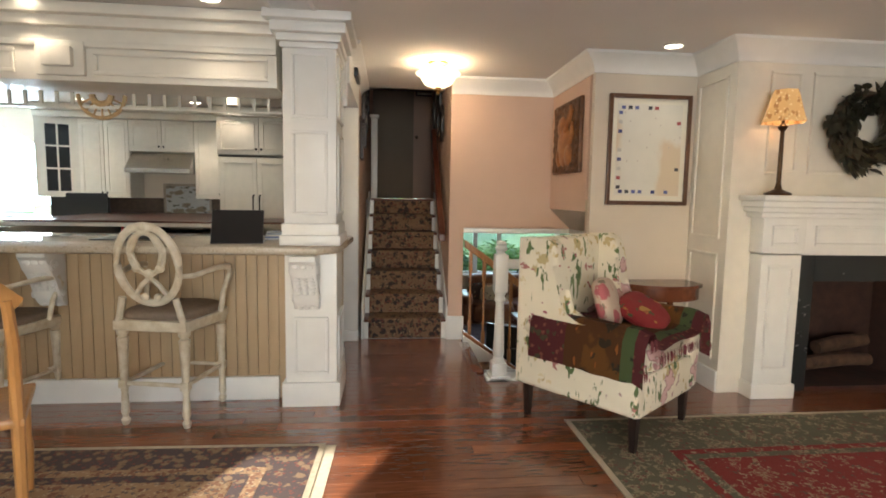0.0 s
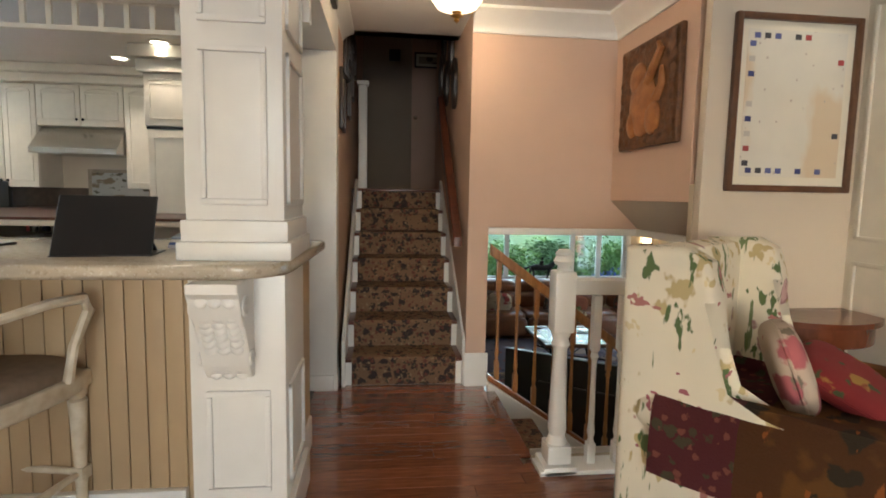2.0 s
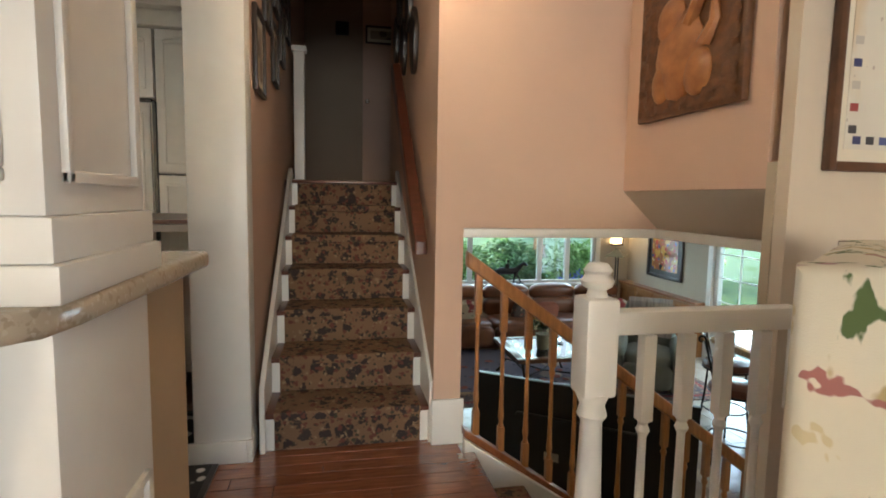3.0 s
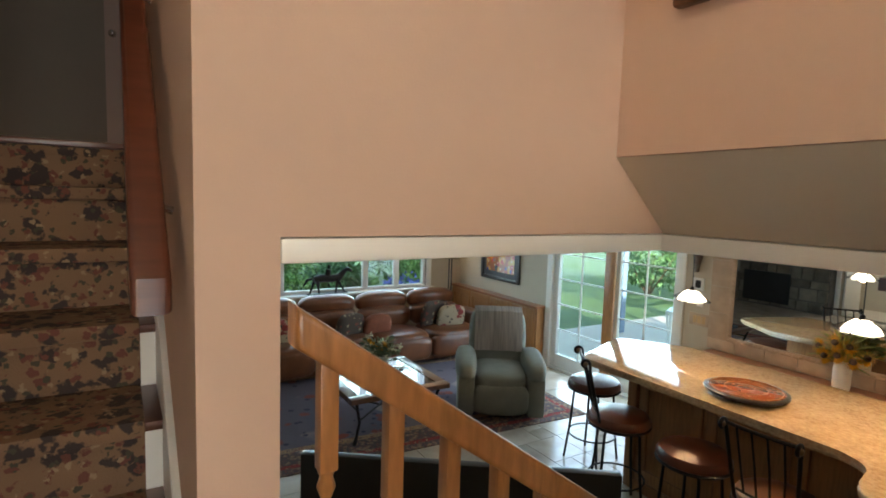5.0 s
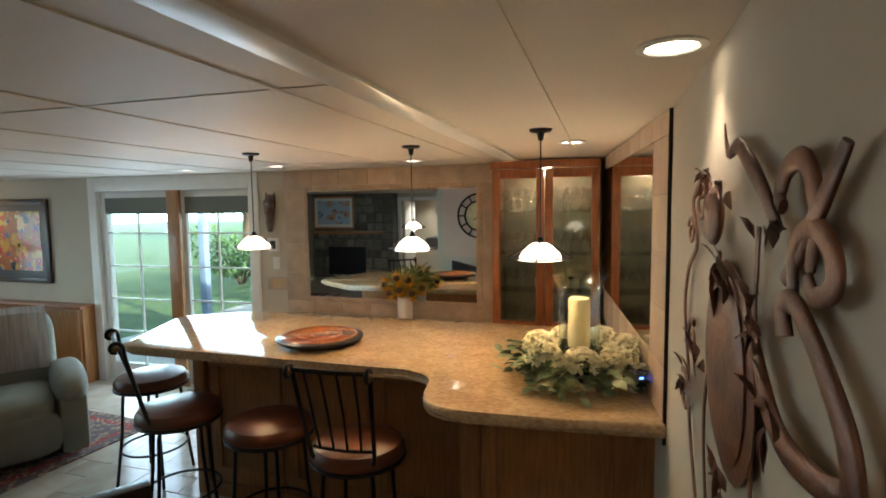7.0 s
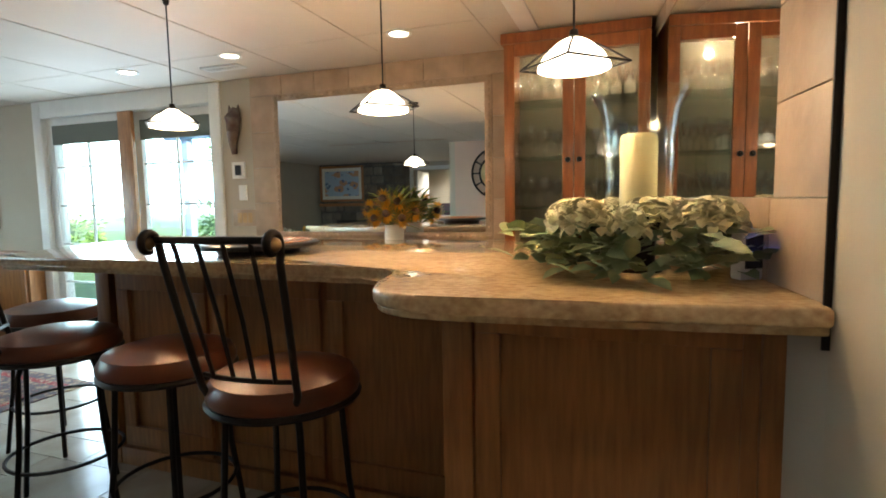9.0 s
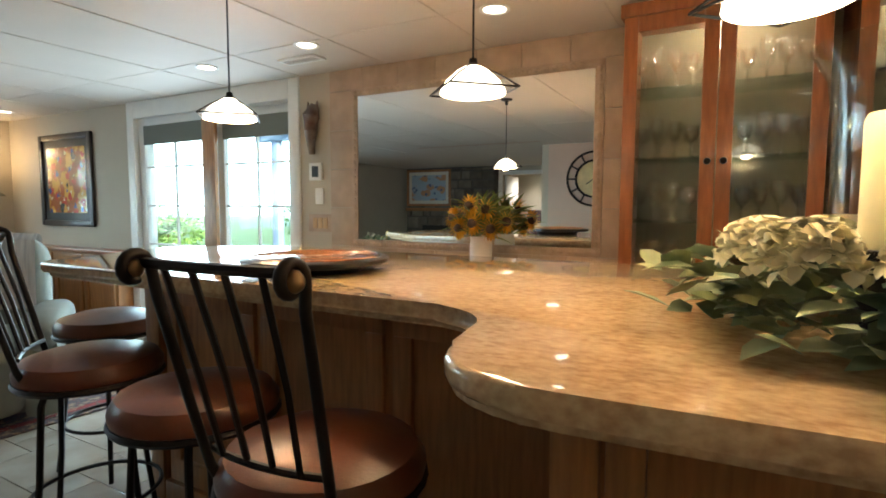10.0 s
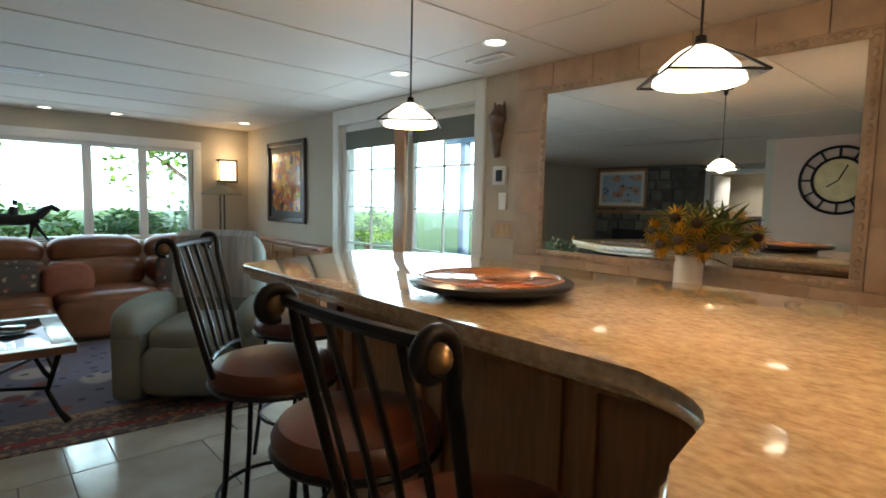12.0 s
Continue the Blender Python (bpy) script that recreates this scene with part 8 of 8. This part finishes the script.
def bush(p, rx, ry, h, seed, mt, label, leaf_size=0.10, n=1100):
    """A shrub: several stems and an uneven cloud of leaves."""
    t = thing("shrub", p, label, "shrub", "garden shrubs")
    r_ = random.Random(seed)
    bm = bmesh.new()
    for k in range(5):
        a = k * 1.3
        tube(bm, [(0.05 * math.cos(a), 0.05 * math.sin(a), 0), (rx * 0.3 * math.cos(a), ry * 0.3 * math.sin(a), h * 0.4), (rx * 0.5 * math.cos(a), ry * 0.5 * math.sin(a), h * 0.75)], [0.03, 0.02, 0.008], 5)
    part("stems", bm, BARK, t)
    bm = bmesh.new()
    lobes = [(r_.uniform(-0.6, 0.6) * rx, r_.uniform(-0.6, 0.6) * ry, r_.uniform(0.3, 0.8) * h, r_.uniform(0.3, 0.55)) for _ in range(9)]
    for k in range(n):
        lx, ly, lz, s_ = lobes[k % 9]
        d = Vector((r_.gauss(0, 1), r_.gauss(0, 1), r_.gauss(0, 1))).normalized()
        q = r_.uniform(0.6, 1.0) * s_
        c = Vector((lx + d.x * q * rx, ly + d.y * q * ry, max(0.05, lz + d.z * q * h * 0.6)))
        leaf(bm, c, d + Vector((r_.uniform(-0.8, 0.8), r_.uniform(-0.8, 0.8), r_.uniform(-0.8, 0.4))), leaf_size * r_.uniform(0.8, 1.5), leaf_size * 0.55, r_.uniform(-1.5, 1.5))
    part("foliage", bm, mt, t)
    return t


for k, (x, y, rx, ry, h) in enumerate(((-0.4, 14.6, 1.3, 0.9, 1.9), (1.2, 14.6, 1.1, 0.9, 1.9), (2.9, 15.6, 1.2, 1.0, 1.3), (4.6, 15.4, 1.0, 0.9, 1.1), (6.2, 15.2, 1.2, 1.0, 1.5), (0.2, 17.5, 1.8, 1.2, 2.2), (8.2, 14.6, 1.0, 1.0, 1.4))):
    bush((x, y, -1.46), rx, ry, h, 30 + k, LEAF if k % 2 else LEAF2, "dense green garden shrub outside the windows", 0.13, 1300)
bush((5.4, 13.6, -1.46), 0.6, 0.5, 1.0, 50, FLOWERB, "blue flowering hydrangea bush outside the window", 0.09, 700)
for k, (x, y, rx, ry, h) in enumerate(((13.6, 7.0, 1.2, 1.5, 1.5), (13.8, 10.4, 1.3, 1.5, 1.9), (13.4, 13.6, 1.2, 1.4, 1.6))):
    bush((x, y, -1.46), rx, ry, h, 60 + k, LEAF2 if k % 2 else LEAF, "leafy shrub at the edge of the patio", 0.13, 1100)
# a hedge of taller shrubs along the garden's edge
hedge = [bush((-2.5 + 2.3 * k, 18.5, -1.46), 1.5, 1.1, 2.6 + 0.3 * k, 80 + k, LEAF2 if k else LEAF, "tall leafy hedge shrub at the garden's edge", 0.16, 1500) for k in range(2)]
rnd = random.Random(4)
for k in range(13):
    p = (1.8 + 2.1 * k, 18.2 + rnd.uniform(-0.6, 0.9)) if k < 6 else (16.6 + rnd.uniform(-0.5, 0.8), 2.5 + 2.1 * (k - 6))
    copy_thing(hedge[k % 2], pose(p[0], p[1], -1.46, 0, 0, rnd.uniform(0, 360)) @ Matrix.Diagonal((1, 1, rnd.uniform(0.34, 0.52), 1)))
WIRE = mat("white_garden_metal", (0.75, 0.76, 0.76), 0.4)
gt = thing("garden_table", (8.3, 8.6, LOW - 0.03), "round white garden table on the patio", "garden table")
bm = bmesh.new()
lathe(bm, [(0.0, 0.70), (0.60, 0.70), (0.60, 0.73), (0.0, 0.731)], 28)
part("tabletop", bm, WIRE, gt)
for k in range(4):
    a = radians(45 + 90 * k)
    bm = bmesh.new()
    tube(bm, [(0.40 * math.cos(a), 0.40 * math.sin(a), 0), (0.35 * math.cos(a), 0.35 * math.sin(a), 0.70)], 0.018, 6)
    part("leg", bm, WIRE, gt)


def garden_chair(m):
    t = thing("garden_chair", m, "white slatted garden chair on the patio", "garden chair", "patio chairs")
    for x in (-0.23, 0.23):
        for y, h in ((-0.22, 0.42), (0.22, 0.90)):
            bm = bmesh.new()
            tube(bm, [(x, y, 0), (x, y, 0.42), (x, y + (0.08 if h > 0.5 else 0), h)], 0.014, 6)
            part("leg", bm, WIRE, t)
    for k in range(7):
        boxes("slat", WIRE, [((-0.23, -0.22 + 0.063 * k, 0.42), (0.23, -0.175 + 0.063 * k, 0.435))], t)
    for k in range(6):
        boxes("back_slat", WIRE, [((-0.22 + 0.078 * k, 0.25, 0.46), (-0.18 + 0.078 * k, 0.265, 0.88))], t)
    boxes("top_rail", WIRE, [((-0.24, 0.25, 0.87), (0.24, 0.30, 0.91))], t, bevel=0.006)
    return t


g1 = garden_chair(pose(7.3, 8.2, LOW - 0.03, 0, 0, 80))
copy_thing(g1, pose(8.6, 7.5, LOW - 0.03, 0, 0, 20))
copy_thing(g1, pose(9.4, 8.9, LOW - 0.03, 0, 0, -70))
pg = thing("pergola", (9.6, 8.6, LOW - 0.03), "blue-grey timber pergola over the patio", "pergola")
BLUEW = mat("blue_grey_timber", (0.16, 0.24, 0.36), 0.7, vary=0.2, scale=6)
for x in (-1.2, 1.2):
    for y in (-2.6, -0.9, 1.8):
        boxes("post", BLUEW, [((x - 0.06, y - 0.06, 0), (x + 0.06, y + 0.06, 2.3))], pg, bevel=0.01)
    boxes("beam", BLUEW, [((x - 0.05, -3.0, 2.3), (x + 0.05, 2.2, 2.45))], pg, bevel=0.01)
for k in range(9):
    boxes("rafter", BLUEW, [((-1.6, -2.8 + 0.58 * k, 2.45), (1.6, -2.72 + 0.58 * k, 2.55))], pg)
tr = thing("garden_tree", (0.5, 27.0, -1.46), "broad leafy garden tree far behind the windows", "tree")
bm = bmesh.new()
tube(bm, [(0, 0, 0), (0.1, 0, 1.5), (0.0, 0.1, 3.5), (0.2, 0, 5.5)], [0.32, 0.26, 0.18, 0.06], 10)
for k in range(7):
    a = k * 0.9
    tube(bm, [(0, 0, 1.8 + 0.4 * k), (1.2 * math.cos(a), 1.2 * math.sin(a), 2.6 + 0.45 * k), (2.2 * math.cos(a), 2.2 * math.sin(a), 3.2 + 0.45 * k)], [0.11, 0.07, 0.02], 6)
part("trunk", bm, BARK, tr)
bm = bmesh.new()
r_ = random.Random(77)
for k in range(3200):
    a = r_.uniform(0, math.tau)
    L = r_.random() ** 0.5
    c = Vector((3.0 * L * math.cos(a), 3.0 * L * math.sin(a), 4.4 + r_.gauss(0, 1.1)))
    leaf(bm, c, (r_.gauss(0, 1), r_.gauss(0, 1), r_.gauss(0, 0.6)), 0.28, 0.18, r_.uniform(-1, 1))
part("crown", bm, LEAF2, tr)
copy_thing(tr, pose(-6.0, 30.0, -1.46, 0, 0, 90))
copy_thing(tr, pose(30.0, 26.0, -1.46, 0, 0, 40))
copy_thing(tr, pose(9.0, 25.0, -1.46, 0, 0, 200))

# pale-blue glowing panels, added beyond the garden so the windows look bright
BACKGLOW = glow("glowing_backdrop_panel", (0.55, 0.86, 1.0), 1.3)
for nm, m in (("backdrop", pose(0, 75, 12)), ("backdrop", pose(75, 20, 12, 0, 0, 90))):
    tagged(boxes(nm, BACKGLOW, [((-90, -0.1, -14), (90, 0.1, 16))], at=m), "glowing pale-blue panel added beyond the garden", "backdrop", kind="structure")

# ---- floor boards and tiles, last ----
floor_ob = bpy.data.objects["floor"]
rnd = random.Random(2)
BW = 0.083
near = {}
far = bmesh.new()
for i in range(int((NY - YS) / BW) + 1):
    y = 4.72 - BW * (i + 1)
    x = XW + rnd.uniform(0, 0.6)
    end = 0.548 if y > SY - 0.05 else 4.19
    while x < end - 0.02:
        L = min(rnd.choice([0.9, 1.2, 1.5, 1.8]), end - x)
        if x + L > -2.2 and x < 1.6 and y > 2.0:
            key = round(L, 2)
            if key not in near:
                near[key] = box_mesh("board", L - 0.002, BW - 0.0018, 0.021, FLOORW, 0.0012)
            o = piece("board", near[key], floor_ob, Matrix.Translation((x + L / 2, y + BW / 2, -0.0105)))
        else:
            v = [far.verts.new((px_, py_, 0.0)) for px_, py_ in ((x + 0.001, y + 0.001), (x + L - 0.001, y + 0.001), (x + L - 0.001, y + BW - 0.001), (x + 0.001, y + BW - 0.001))]
            far.faces.new(v)
        x += L
for i in range(30):
    y = 4.72 + BW * i
    v = [far.verts.new((px_, py_, 0.0)) for px_, py_ in ((XW, y + 0.001), (-0.51, y + 0.001), (-0.51, y + BW - 0.001), (XW, y + BW - 0.001))]
    far.faces.new(v)
tagged(part("far_boards", far, FLOORW, floor_ob, smooth=0), "red-brown hardwood floor boards", kind="stuff")
slab = bpy.data.objects["ground_floor_slab"]
TILE = mat("pale_travertine_floor", (0.52, 0.47, 0.39), 0.16, color2=(0.38, 0.33, 0.26), scale=4, bump=0.04, bscale=30, per_object=0.14, coat=0.2)
cell = 0.203
nx_, ny_ = 26, 40
taken = set()
shared = {}
far = bmesh.new()
count = 0
for j in range(ny_):
    for i in range(nx_):
        if (i, j) in taken:
            continue
        opts = [(3, 3), (2, 3), (3, 2), (2, 2), (2, 2), (1, 2), (2, 1), (1, 1)]
        rnd.shuffle(opts)
        for a, b in opts + [(1, 1)]:
            if i + a <= nx_ and j + b <= ny_ and all((i + p, j + q) not in taken for p in range(a) for q in range(b)):
                break
        for p in range(a):
            for q in range(b):
                taken.add((i + p, j + q))
        cx, cy = 0.45 + cell * (i + a / 2), 3.72 + cell * (j + b / 2)
        if 1.9 < cx < 5.6 and 4.6 < cy < 8.9 and count < 300:
            if (a, b) not in shared:
                shared[(a, b)] = box_mesh("tile", cell * a - 0.005, cell * b - 0.005, 0.012, TILE, 0.002)
            piece("tile", shared[(a, b)], slab, Matrix.Translation((cx, cy, LOW - 0.006)))
            count += 1
        else:
            bx(far, (cx - cell * a / 2 + 0.0025, cy - cell * b / 2 + 0.0025, LOW - 0.012), (cx + cell * a / 2 - 0.0025, cy + cell * b / 2 - 0.0025, LOW))
bx(far, (-3.2, 3.72, LOW - 0.012), (0.448, FY, LOW))
tagged(part("far_tiles", far, TILE, slab, smooth=0), "pale travertine floor tiles", kind="stuff")
